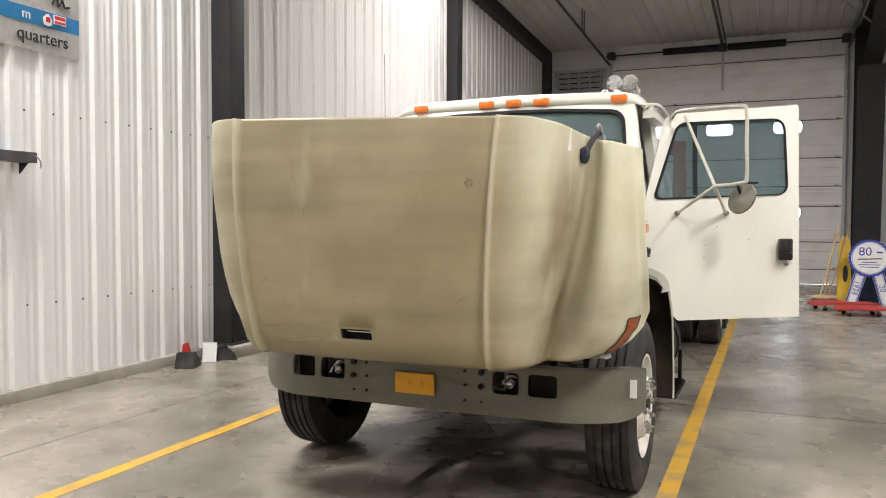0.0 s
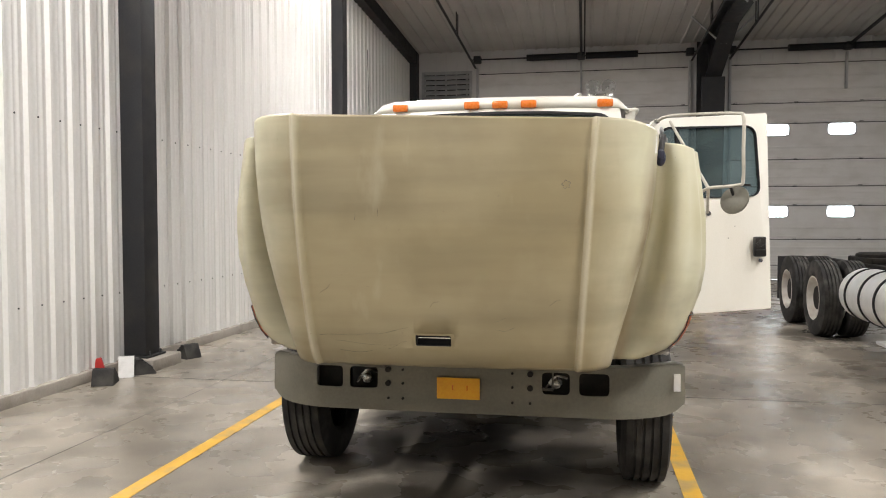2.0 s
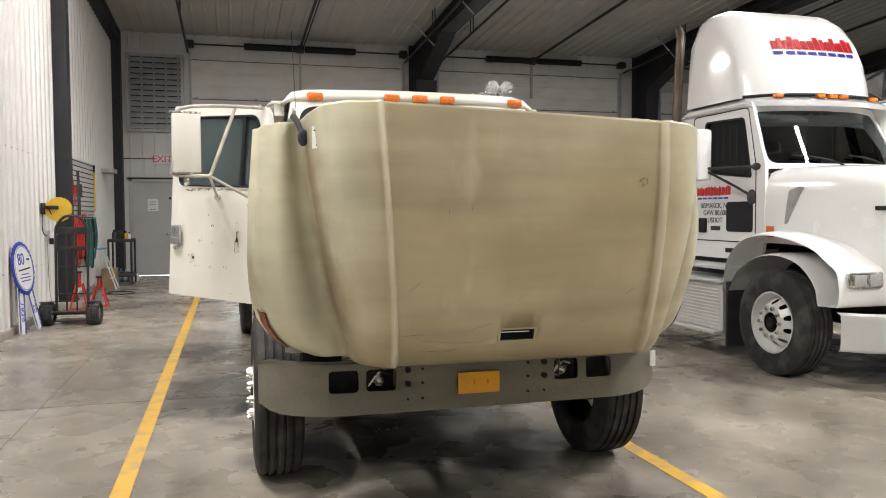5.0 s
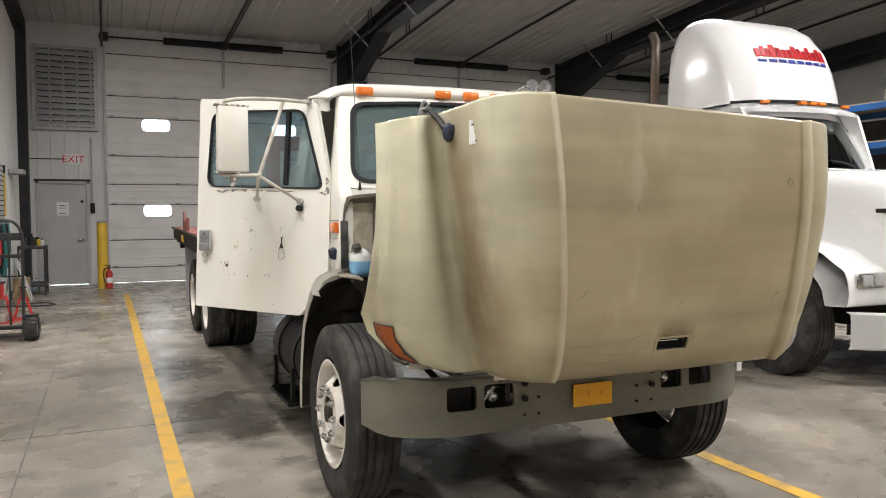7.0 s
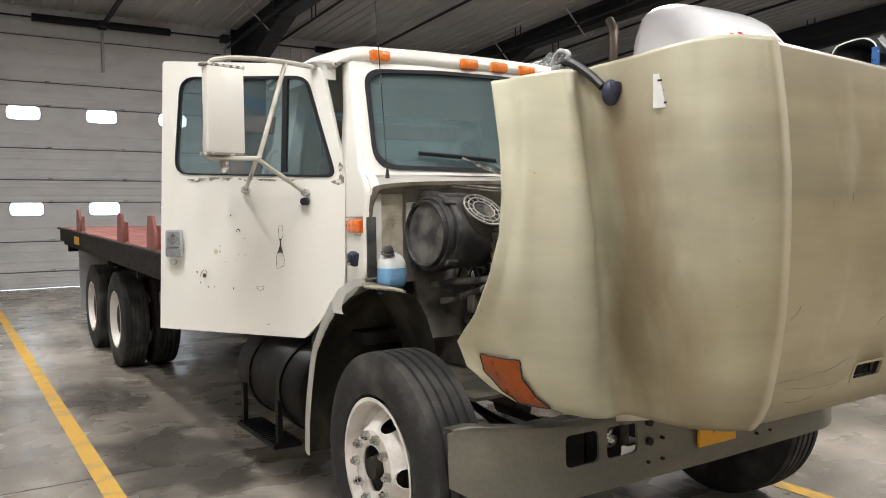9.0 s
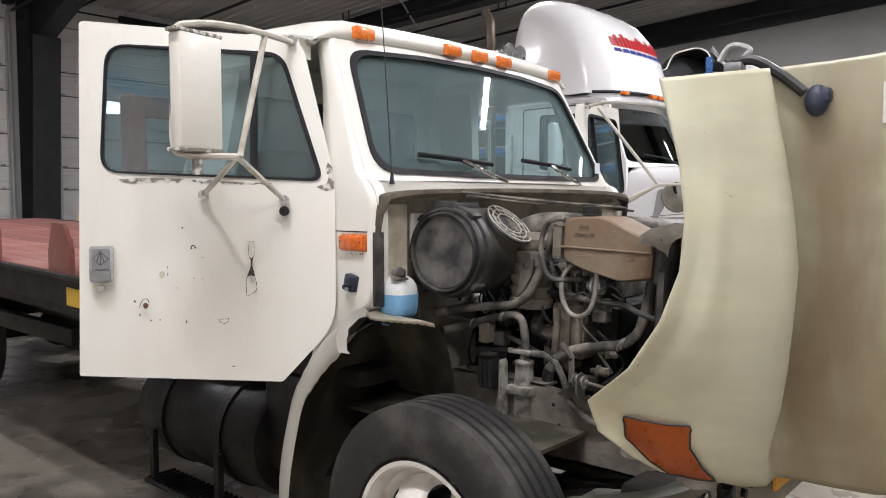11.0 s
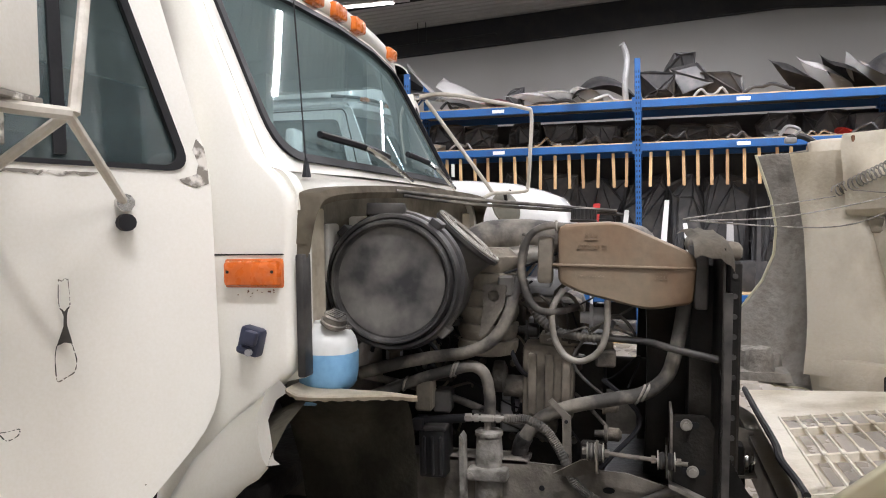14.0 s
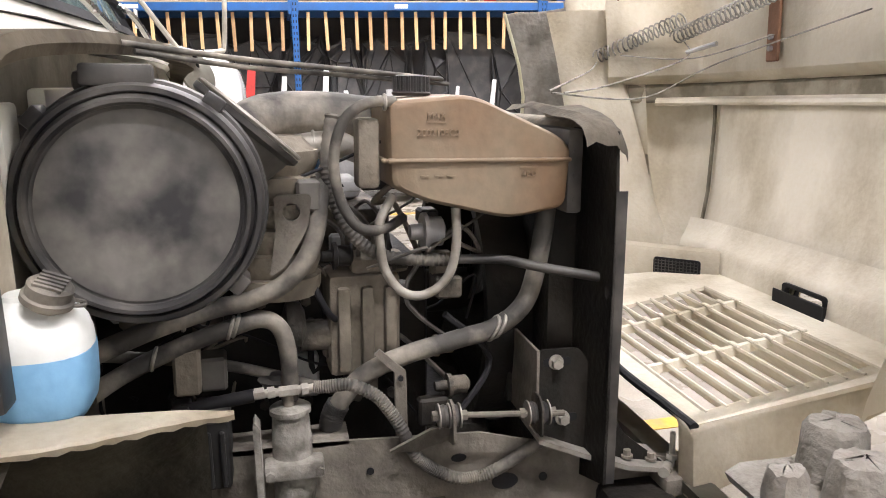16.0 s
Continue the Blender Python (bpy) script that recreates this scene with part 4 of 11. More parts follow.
HOLES_B = []
for s in (-1, 1):
    for u0, u1 in ((-0.655, -0.49), (-0.855, -0.695)) if s < 0 else ((0.43, 0.58), (0.63, 0.79)):
        HOLES_B.append(rounded([(u0, 0.652), (u1, 0.652), (u1, 0.772), (u0, 0.772)], 0.024, 3))
out = []
N = 44
for i in range(N + 1):
    u = -1.21 + 2.42 * i / N
    e = max(0, abs(u) - 1.08) / 0.13
    out.append((u, 0.528 + 0.05 * e * e))
for i in range(N + 1):
    u = 1.21 - 2.42 * i / N
    e = max(0, abs(u) - 1.13) / 0.08
    out.append((u, 0.795 + 0.018 * abs(u) / 1.21 - 0.03 * e * e))
bm = sheet(B(), out, HOLES_B, 0.0, 0.012, lambda a, b, t: (C + a, bumper_y(a) + t + 0.012 * ((b - 0.66) / 0.135) ** 4, b))
bump_ob = part("bumper", bm, M["bumper"], truck, "weathered grey steel front bumper with cut-outs")
bm = B()
rows = []
for i in range(N + 1):
    u = -1.20 + 2.40 * i / N
    z = 0.795 + 0.018 * abs(u) / 1.21 - 0.03 * (max(0, abs(u) - 1.13) / 0.08) ** 2
    rows.append([(C + u, bumper_y(u) + 0.010, z), (C + u, bumper_y(u) + 0.02, z + 0.006), (C + u, bumper_y(u) + 0.075, z + 0.004), (C + u, bumper_y(u) + 0.075, z - 0.02)])
grid(bm, rows)
bmesh.ops.solidify(bm, geom=bm.faces[:], thickness=0.004)
part("bumper_lip", bm, M["bumper"], bump_ob)
bm = B()
for u, z in [(v, w) for v in (-0.428, -0.345, 0.27, 0.367) for w in (0.60, 0.685, 0.762)]:
    if u in (-0.428, 0.367) and z > 0.62:
        cyl(bm, (C + u, bumper_y(u) - 0.012, z), (C + u, bumper_y(u) + 0.01, z), 0.016, seg=10)
    else:
        cyl(bm, (C + u, bumper_y(u) - 0.003, z), (C + u, bumper_y(u) + 0.01, z), 0.007, seg=8)
part_each("bolt", bm, M["chassis"], bump_ob)
bm = box(B(), C - 0.146, C + 0.092, 4.285, 4.296, 0.613, 0.730)
pl = part("front_plate", bm, M["plate"], bump_ob, "plain yellow plate on the bumper")
bm = B()
for u in (-0.06, 0.02):
    box(bm, C + u, C + u + 0.006, 4.281, 4.284, 0.664, 0.690)
part_each("mark", bm, M["orange"], bump_ob)
bm = box(B(), C + 1.14, C + 1.175, bumper_y(1.16) - 0.035, bumper_y(1.16) - 0.022, 0.66, 0.755)
part("sticker", bm, M["paper"], bump_ob, "small white sticker")
# lamp glimpses and hooks behind the cut-outs
bm = B()
for u in (-0.572, 0.505, -0.775, 0.71):
    box(bm, C + u - 0.10, C + u + 0.10, 4.40, 4.55, 0.60, 0.785, 0.02)
part_each("bumper_backing", bm, M["chassis"], bump_ob)
bm = B()
for u in (-0.572, 0.505):
    sphere(bm, (C + u, 4.385, 0.70), 0.035, 10)
    tube(bm, [(C + u - 0.06, 4.38, 0.67), (C + u, 4.37, 0.74), (C + u + 0.06, 4.39, 0.73)], 0.008, seg=6)
part_each("tow_hook", bm, M["chrome"], bump_ob)
# skid tube under the bumper
bm = tube(B(), [(C - 0.62, 4.62, 0.60), (C - 0.60, 4.55, 0.52), (C - 0.5, 4.52, 0.50), (C + 0.5, 4.52, 0.50), (C + 0.6, 4.55, 0.52), (C + 0.62, 4.62, 0.60)], 0.022, n=4)
part("skid_tube", bm, M["chassis"], truck)

# --- hood: a shell tipped forward about its nose ---
ZB = [(0, 0.895), (0.62, 0.905), (0.78, 0.915), (0.95, 0.915), (1.10, 0.945), (1.20, 1.00), (1.235, 1.05)]
S_LEVELS = [0, 0.015, 0.04, 0.08, 0.14, 0.22, 0.32, 0.44, 0.56, 0.68, 0.80, 0.90, 0.965, 0.99, 1.0]


def hood_rows(side):
    """Rows up the hood; each runs from the middle outward: panel, ridge, corner, crease, fender."""
    rows_panel, rows_fend = [], []
    for s in S_LEVELS:
        z = lerp(0.90, 2.07, s)
        y0 = table([(0.90, 3.735), (0.93, 3.70), (0.98, 3.672), (1.05, 3.65), (1.25, 3.605), (1.5, 3.578), (1.75, 3.570), (2.0, 3.592), (2.07, 3.604)], z)
        ur = table([(0.90, 0.615), (2.07, 0.692)], z)
        uc = table([(0.90, 0.790), (1.0, 0.815), (1.2, 0.870), (1.5, 0.945), (1.8, 0.985), (2.07, 1.005)], z)
        yc = table([(0.90, 4.085), (1.0, 4.10), (1.2, 4.08), (1.5, 4.05), (1.8, 4.05), (2.07, 4.07)], z)
        uo = table([(0.90, 0.96), (0.94, 1.08), (1.0, 1.155), (1.08, 1.205), (1.2, 1.232), (1.4, 1.245), (1.7, 1.235), (2.07, 1.205)], z)
        ye = table([(0.90, 4.21), (0.94, 4.29), (1.0, 4.36), (1.06, 4.43), (1.105, 4.475), (1.13, 4.48), (1.18, 4.43), (1.28, 4.315), (1.4, 4.235), (1.55, 4.18), (1.7, 4.17), (1.85, 4.195), (2.07, 4.262)], z)
        if side < 0:
            uo += 0.006
        fl = table([(0.90, 0.015), (1.0, 0.055), (1.2, 0.10), (1.6, 0.115), (2.07, 0.05)], z)
        def top(u):
            return table([(0, 2.078), (0.72, 2.078), (0.86, 2.072), (0.95, 2.055), (1.02, 2.02), (1.25, 1.985)], u)
        def low(u):
            return table([(0, 0.895), (0.9, 0.90), (1.3, 0.90)], u)
        def P(u, y):
            zz = lerp(low(u), top(u), s)
            return (C + side * u, y, zz - 0.036 * side * u * s)
        strip = uc - ur
        rows_panel.append([P(0, y0 - 0.004), P(0.2, y0 - 0.003), P(0.42, y0 - 0.001), P(ur - 0.06, y0 + 0.001), P(ur - 0.014, y0 + 0.003), P(ur - 0.006, y0 - 0.004), P(ur + 0.003, y0 - 0.028),
                           P(ur + 0.011, y0 - 0.035), P(ur + 0.020, y0 - 0.032), P(ur + 0.030, y0 - 0.020), P(ur + strip * 0.32, y0 - 0.009), P(ur + strip * 0.50, y0 + 0.012), P(ur + strip * 0.70, y0 + 0.055), P(ur + strip * 0.85, lerp(y0, yc, 0.26)),
                           P(ur + strip * 0.935, lerp(y0, yc, 0.46)), P(ur + strip * 0.98, lerp(y0, yc, 0.66)), P(uc - 0.002, lerp(y0, yc, 0.82)), P(uc + 0.004, lerp(y0, yc, 0.92)), P(uc + 0.020, lerp(y0, yc, 0.97))])
        # fender swells out of the crease and wraps back to the wheel arch
        fo = uo - uc - 0.020
        q = uc + 0.020
        yv = lerp(y0, yc, 0.97)
        span = max(0.02, ye - yc)
        rows_fend.append([P(q, yv), P(q + fo * 0.14, yv - fl * 0.12), P(q + fo * 0.28, yc - fl * 0.75), P(q + fo * 0.44, yc - fl * 0.95), P(q + fo * 0.60, yc - fl * 0.7), P(q + fo * 0.77, yc + span * 0.08),
                          P(q + fo * 0.90, yc + span * 0.30), P(uo - 0.014, ye - min(0.10, span * 0.55)), P(uo - 0.012, ye - min(0.06, span * 0.34)), P(uo + 0.004, ye - min(0.03, span * 0.18)), P(uo + 0.016, ye - 0.010), P(uo + 0.014, ye + 0.001), P(uo, ye + 0.002)])
    return rows_panel, rows_fend


bm = B()
pl_, fl_ = hood_rows(-1)
pr_, fr_ = hood_rows(1)


def soft(row):
    return [tuple(p) for p in smooth_path(row, 2)]


half_l = [soft(a + f[1:]) for a, f in zip(pl_, fl_)]
half_r = [soft(a + f[1:]) for a, f in zip(pr_, fr_)]
full = [list(reversed(a)) + b[1:] for a, b in zip(half_l, half_r)]
grid(bm, full)
# the fenders carry a sprayed coat inside
n_f = 2 * (len(fl_[0]) - 1)
n_c = len(full[0]) - 1
bm.faces.index_update()
for f in bm.faces:
    if f.index % n_c < n_f or f.index % n_c >= n_c - n_f:
        f.material_index = 2
# emblem slot: an opening let into the panel
slot = (C - 0.13, C + 0.045, 1.005, 1.062)
for v in (slot[0], slot[1]):
    bmesh.ops.bisect_plane(bm, geom=bm.verts[:] + bm.edges[:] + bm.faces[:], plane_co=(v, 0, 0), plane_no=(1, 0, 0))
for v in (slot[2], slot[3]):
    bmesh.ops.bisect_plane(bm, geom=bm.verts[:] + bm.edges[:] + bm.faces[:], plane_co=(0, 0, v), plane_no=(0, 0, 1))
kill = [f for f in bm.faces if slot[0] < f.calc_center_median().x < slot[1] and slot[2] < f.calc_center_median().z < slot[3]]
bmesh.ops.delete(bm, geom=kill, context="FACES")
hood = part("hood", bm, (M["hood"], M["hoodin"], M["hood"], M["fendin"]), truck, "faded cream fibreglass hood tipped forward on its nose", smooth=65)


def shell(ob, t=0.012, inner=1):
    md = ob.modifiers.new("shell", "SOLIDIFY")
    md.thickness, md.offset, md.material_offset, md.material_offset_rim = t, -1.0, inner, 0
    return ob


# normals point out (to -y): make sure of it so that the shell grows inward
def face_out(ob, way):
    me = ob.data
    tot = sum((p.normal.dot(Vector(way)) * p.area for p in me.polygons), 0.0)
    if tot < 0:
        me.flip_normals()


face_out(hood, (0, -1, 0))
shell(hood)
for s, fr in ((-1, fl_), (1, fr_)):
    # wrap-round amber turn signal at the foot of the arch, lying on the fender
    def on_fender(z, q, proud):
        lev = (z - 0.90) / 1.085
        k = 0
        while k < len(S_LEVELS) - 2 and S_LEVELS[k + 1] < lev:
            k += 1
        w = (lev - S_LEVELS[k]) / (S_LEVELS[k + 1] - S_LEVELS[k])
        row = [Vector(a_).lerp(Vector(b_), w) for a_, b_ in zip(fr[k], fr[k + 1])]
        y = lerp(row[4].y, row[-1].y, q)
        for a_, b_ in zip(row[4:-1], row[5:]):
            if a_.y <= y <= b_.y:
                pt = a_.lerp(b_, (y - a_.y) / max(1e-6, b_.y - a_.y))
                break
        else:
            pt = row[-2]
        return (pt.x + s * proud, pt.y - proud * 0.5, z)

    bm = B()
    rows = []
    for k in range(9):
        t = k / 8
        z = lerp(1.115, 0.945, t)
        rows.append([on_fender(z, lerp(lerp(0.36, 0.36, t), lerp(0.78, 0.86, t), j / 4), 0.004 + 0.012 * math.sin(math.pi * (j + 0.4) / 4.8)) for j in range(5)])
    grid(bm, rows)
    bmesh.ops.solidify(bm, geom=bm.faces[:], thickness=0.012)
    ts = part("turn_signal", bm, M["amberdark"], hood, "dark amber wrap-round turn signal lens")
    rim = rows[0] + [r[-1] for r in rows[1:]] + rows[-1][-2::-1] + [r[0] for r in rows[-2:0:-1]]
    part("lens_bezel", tube(B(), rim, 0.003, seg=6, n=2, closed=True), M["black"], ts, "thin black lens edge")

# slot edge
o = rounded([(slot[0] - 0.012, slot[2] - 0.012), (slot[1] + 0.012, slot[2] - 0.012), (slot[1] + 0.012, slot[3] + 0.006), (slot[0] - 0.012, slot[3] + 0.006)], 0.012, 3)
h = rounded([(slot[0] + 0.002, slot[2] + 0.002), (slot[1] - 0.002, slot[2] + 0.002), (slot[1] - 0.002, slot[3] - 0.002), (slot[0] + 0.002, slot[3] - 0.002)], 0.008, 3)
bm = sheet(B(), o, [h], 3.650, 3.682, lambda a, b, t: (a, t - (b - 1.03) * 0.30, b))
part("slot_rim", bm, M["hood"], hood)
bm = sheet(B(), h, [[(lerp(a, C - 0.0425, 0.05), lerp(b, 1.0335, 0.10)) for a, b in h]], 3.660, 3.675, lambda a, b, t: (a, t - (b - 1.03) * 0.30, b))
part("slot_grommet", bm, M["gasket"], hood, "black rubber slot edging")

# hood underside: pressed frame, ledge and the grille that now lies flat
def inner_y(z):
    return 0.012 + table([(0.90, 3.735), (0.98, 3.672), (1.05, 3.65), (1.25, 3.605), (1.5, 3.578), (1.75, 3.570), (2.0, 3.592)], z)


def up_strip(bm, u0, u1, z0, z1, depth, lean=0.0):
    """A box-section rib that follows the inside of the panel upward."""
    rows = []
    for k in range(9):
        z = lerp(z0, z1, k / 8)
        a, b_, y = u0 + lean * k / 8, u1 + lean * k / 8, inner_y(z)
        e = 0.012
        rows.append([(C + a, y + 0.002, z), (C + a + e * 0.4, y + depth - e, z), (C + a + e, y + depth, z), (C + b_ - e, y + depth, z), (C + b_ - e * 0.4, y + depth - e, z), (C + b_, y + 0.002, z)])
    vs = grid(bm, rows)
    bm.faces.new(vs[0])
    bm.faces.new(list(reversed(vs[-1])))
    return bm


# dirt and painted groove shade where the broad panel meets the slanted side strips
for s in (-1, 1):
    a, b_ = sorted((s * 0.645, s * 0.655))
    part("inner_seam", up_strip(B(), a, b_, 1.13, 1.63, 0.006, s * 0.045), M["caked"], hood, "brown strip for the dirt and shade of the panel corner")


def belt(prof):
    """Sweep a (depth, height) profile along the inside: across the panel and back along both slanted corners."""
    half = [(0.0, 3.592), (0.40, 3.594), (0.60, 3.600), (0.68, 3.625), (0.745, 3.70), (0.80, 3.775), (0.865, 3.865), (0.90, 3.93)]
    plan = [(-u, y) for u, y in reversed(half[1:])] + half
    rows = []
    for i, (u, y) in enumerate(plan):
        a, b = plan[max(i - 1, 0)], plan[min(i + 1, len(plan) - 1)]
        d = Vector((b[0] - a[0], b[1] - a[1])).normalized()
        n = Vector((-d.y, d.x))
        rows.append([(C + u + n.x * q, y + n.y * q + inner_y(z) - 3.588, z - 0.036 * u * (z - 0.9) / 1.17) for q, z in prof])
    return rows


# broad upper flange, the hollow under it and two thin lips that cast a shadow line
bm = B()
grid(bm, belt([(0.0, 1.672), (0.050, 1.688), (0.066, 1.705), (0.070, 1.74), (0.066, 1.98), (0.04, 2.02), (0.01, 2.035)]))
bmesh.ops.solidify(bm, geom=bm.faces[:], thickness=0.004)
part("inner_flange", bm, M["hoodin"], hood, "broad dusty cream inner flange")
bm = B()
grid(bm, belt([(0.0, 1.588), (0.030, 1.592), (0.036, 1.600), (0.030, 1.610), (0.012, 1.616), (0.0, 1.63)])[2:-2])
part("inner_lip", bm, M["hoodin"], hood)
# dark colour paints the shadow that the flange throws here
bm = B()
grid(bm, belt([(0.0, 1.60), (0.008, 1.61), (0.010, 1.66), (0.0, 1.672)])[1:-1])
part("inner_hollow", bm, M["caked"], hood, "hollow under the flange, coloured dark for its shade")
# slanted pillars at both corners, swelling into a foot
for s in (-1, 1):
    bm = B()
    rows = []
    for z, xa, y_a, xb, y_b in ((1.0, 0.685, 3.83, 0.75, 4.10), (1.05, 0.66, 3.81, 0.755, 4.095), (1.12, 0.665, 3.80, 0.77, 4.085), (1.22, 0.72, 3.815, 0.80, 4.075), (1.40, 0.775, 3.835, 0.85, 4.07), (1.60, 0.845, 3.865, 0.90, 4.07), (1.78, 0.895, 3.905, 0.95, 4.085), (1.97, 0.94, 3.95, 1.0, 4.11)):
        skin = table([(1.0, 0.77), (1.4, 0.83), (1.97, 0.90)], z)
        rows.append([(C + s * u, y, z - 0.036 * s * u * (z - 0.9) / 1.17) for u, y in ((skin - 0.045, 3.80 + 0.02 * (z - 1.0)), (xa + 0.025, y_a - 0.02), (xa, y_a - 0.008), (xa - 0.002, y_a + 0.012), (lerp(xa, xb, 0.5) - 0.012, lerp(y_a, y_b, 0.5)), (xb - 0.006, y_b - 0.02), (xb + 0.008, y_b), (xb + 0.03, y_b + 0.03))])
    grid(bm, rows)
    bmesh.ops.solidify(bm, geom=bm.faces[:], thickness=0.004)
    part("inner_corner", bm, M["hoodin"], hood, "dusty cream inner corner pillar", smooth=60)
# rolled ledge along the foot of the panel, lower where the emblem slot is
bm = B()
grid(bm, belt([(0.0, 1.16), (0.006, 1.13), (0.020, 1.103), (0.034, 1.086), (0.040, 1.072), (0.038, 1.05), (0.012, 0.965)])[4:-4])
bmesh.ops.bisect_plane(bm, geom=bm.verts[:] + bm.edges[:] + bm.faces[:], plane_co=(slot[0] - 0.005, 0, 0), plane_no=(1, 0, 0))
bmesh.ops.bisect_plane(bm, geom=bm.verts[:] + bm.edges[:] + bm.faces[:], plane_co=(slot[1] + 0.005, 0, 0), plane_no=(1, 0, 0))
for zc_ in (0.985, 1.048):
    bmesh.ops.bisect_plane(bm, geom=bm.verts[:] + bm.edges[:] + bm.faces[:], plane_co=(0, 0, zc_), plane_no=(0, 0, 1))
bmesh.ops.delete(bm, geom=[f for f in bm.faces if slot[0] - 0.005 < f.calc_center_median().x < slot[1] + 0.005 and 0.985 < f.calc_center_median().z < 1.048], context="FACES")
part("inner_ledge", bm, M["hoodin"], hood, "rolled dusty ledge at the foot of the panel")
for u0, u1 in ((-0.52, -0.22), (0.13, 0.40)):
    o = rounded([(C + u0, 1.005), (C + u1, 1.005), (C + u1, 1.042), (C + u0, 1.036)], 0.016, 4)
    part("pressed_recess", sheet(B(), o, [], 3.690, 3.696, lambda a, b, t: (a, t, b)), M["caked"], hood, "flat dark patch in place of a shallow pressing")
ya, yb = 3.83, 4.31


def gl(y):
    """Passenger side end of the grille opening, from the middle of the truck."""
    return -(0.505 + 0.06 * (y - ya))


def gr(y):
    """Driver side end, where the frame runs in askew."""
    return 0.298 - 0.16 * (y - ya)


def gz(y):
    """The grille lies a little lower towards the cab."""
    return 0.985 - 0.085 * (y - ya)


bm = B()
sheet(bm, [(C - 0.53, ya - 0.135), (C + 0.50, ya - 0.135), (C + 0.70, yb + 0.06), (C - 0.575, yb + 0.06)],
      [[(C + gl(ya), ya), (C + gr(ya), ya), (C + gr(yb), yb), (C + gl(yb), yb)]], -0.012, 0.0, lambda a, b, t: (a, b, t + gz(b)))
surround = part("grille_surround", bm, M["hoodin"], hood, "dusty cream grille frame seen from behind")
# tall side wall with a rolled top edge on the passenger side, low slanted wall on the other
rows = []
for k in range(7):
    y = lerp(3.82, 4.372, k / 6)
    u = lerp(-0.525, -0.590, k / 6)
    g_ = gz(y)
    rows.append([(C + u + du, y, z) for du, z in ((0.06, g_ + 0.002), (0.03, g_ + 0.002), (0.012, g_ - 0.002), (0.003, g_ - 0.011), (0.0, g_ - 0.025), (-0.004, lerp(0.92, 0.87, k / 6)), (-0.012, lerp(0.905, 0.775, k / 6)))])
vs = rows[-1]
rows.append([(x + 0.006, y + 0.004, z) for x, y, z in vs])
rows.append([(x + 0.05, y + 0.008, z) for x, y, z in vs])
bm = B()
grid(bm, rows)
bmesh.ops.solidify(bm, geom=bm.faces[:], thickness=0.005)
part("side_wall", bm, M["hoodin"], surround, smooth=50)
rows = []
for k in range(5):
    x, y = lerp(-0.93, -1.30, k / 4), lerp(4.07, 3.715, k / 4)
    rows.append([(x + 0.03, y - 0.03, 1.075), (x + 0.006, y - 0.006, 1.068), (x, y, 1.055), (x - 0.004, y + 0.004, 0.95)])
bm = B()
grid(bm, rows)
bmesh.ops.solidify(bm, geom=bm.faces[:], thickness=0.004)
part("slanted_wall", bm, M["hoodin"], surround)
bm = tube(B(), [(C - 0.58, yb + 0.055, 0.938), (C - 0.45, yb + 0.06, 0.940), (C - 0.30, yb + 0.075, 0.948), (C - 0.1, yb + 0.06, 0.940), (C + 0.3, yb + 0.065, 0.946), (C + 0.7, yb + 0.06, 0.942)], 0.011, seg=8)
part("rubber_seal", bm, M["gasket"], surround, "black rubber edge seal")
# slats, cut by cross ribs into three rows of slots
nb = 10
for i in range(nb):
    y = ya + (yb - ya) * i / (nb - 1)
    g_ = gz(y)
    bm = prism(B(), [(y - 0.060, g_ - 0.058), (y - 0.056, g_ - 0.060), (y + 0.004, g_), (y + 0.002, g_ + 0.006), (y - 0.003, g_ + 0.006), (y - 0.004, g_)], C + gl(y), C + gr(y), "x")
    part("grille_bar", bm, M["hoodin"], surround)
for q in (0.385, 0.775):
    lo_, hi_ = lerp(gl(ya), gr(ya), q), lerp(gl(yb), gr(yb), q)
    bm = B()
    rows = [[(C + lerp(lo_, hi_, k) + du, lerp(ya, yb, k), gz(lerp(ya, yb, k)) + dz) for du, dz in ((-0.010, -0.02), (-0.008, 0.004), (0.0, 0.007), (0.008, 0.004), (0.010, -0.02))] for k in (0.0, 0.25, 0.5, 0.75, 1.0)]
    grid(bm, rows)
    part("grille_rib", bm, M["hoodin"], surround)
    for i in range(nb - 1):
        k = i / (nb - 1)
        y = lerp(ya, yb, k)
        x = C + lerp(lo_, hi_, k)
        part("grille_tab", box(B(), x - 0.024, x + 0.018, y - 0.008, y + 0.010, gz(y) + 0.004, gz(y) + 0.013, 0.003, 1), M["hoodin"], surround)
# mesh vent on the slanted corner wall
vm = Matrix.Translation((-1.198, 3.822, 1.004)) @ Matrix.Rotation(radians(44), 4, "Z")
bm = sheet(B(), rounded([(-0.085, -0.042), (0.085, -0.042), (0.085, 0.034), (-0.085, 0.034)], 0.012, 3), [], 0.0, 0.006, lambda a, b, t: (a, t, b))
bm.transform(vm)
part("vent", bm, M["gasket"], surround, "small black mesh vent")
bm = B()
for i in range(13):
    box(bm, -0.078 + i * 0.013, -0.0755 + i * 0.013, 0.007, 0.010, -0.027, 0.027)
for i in range(5):
    box(bm, -0.078, 0.078, 0.007, 0.010, -0.023 + i * 0.011, -0.021 + i * 0.011)
bm.transform(vm)
part("vent_mesh", bm, M["dusty"], surround)["kind"] = "stuff"
o = rounded([(slot[0] - 0.012, 0.976), (slot[1] + 0.012, 0.976), (slot[1] + 0.012, 1.056), (slot[0] - 0.012, 1.056)], 0.016, 4)
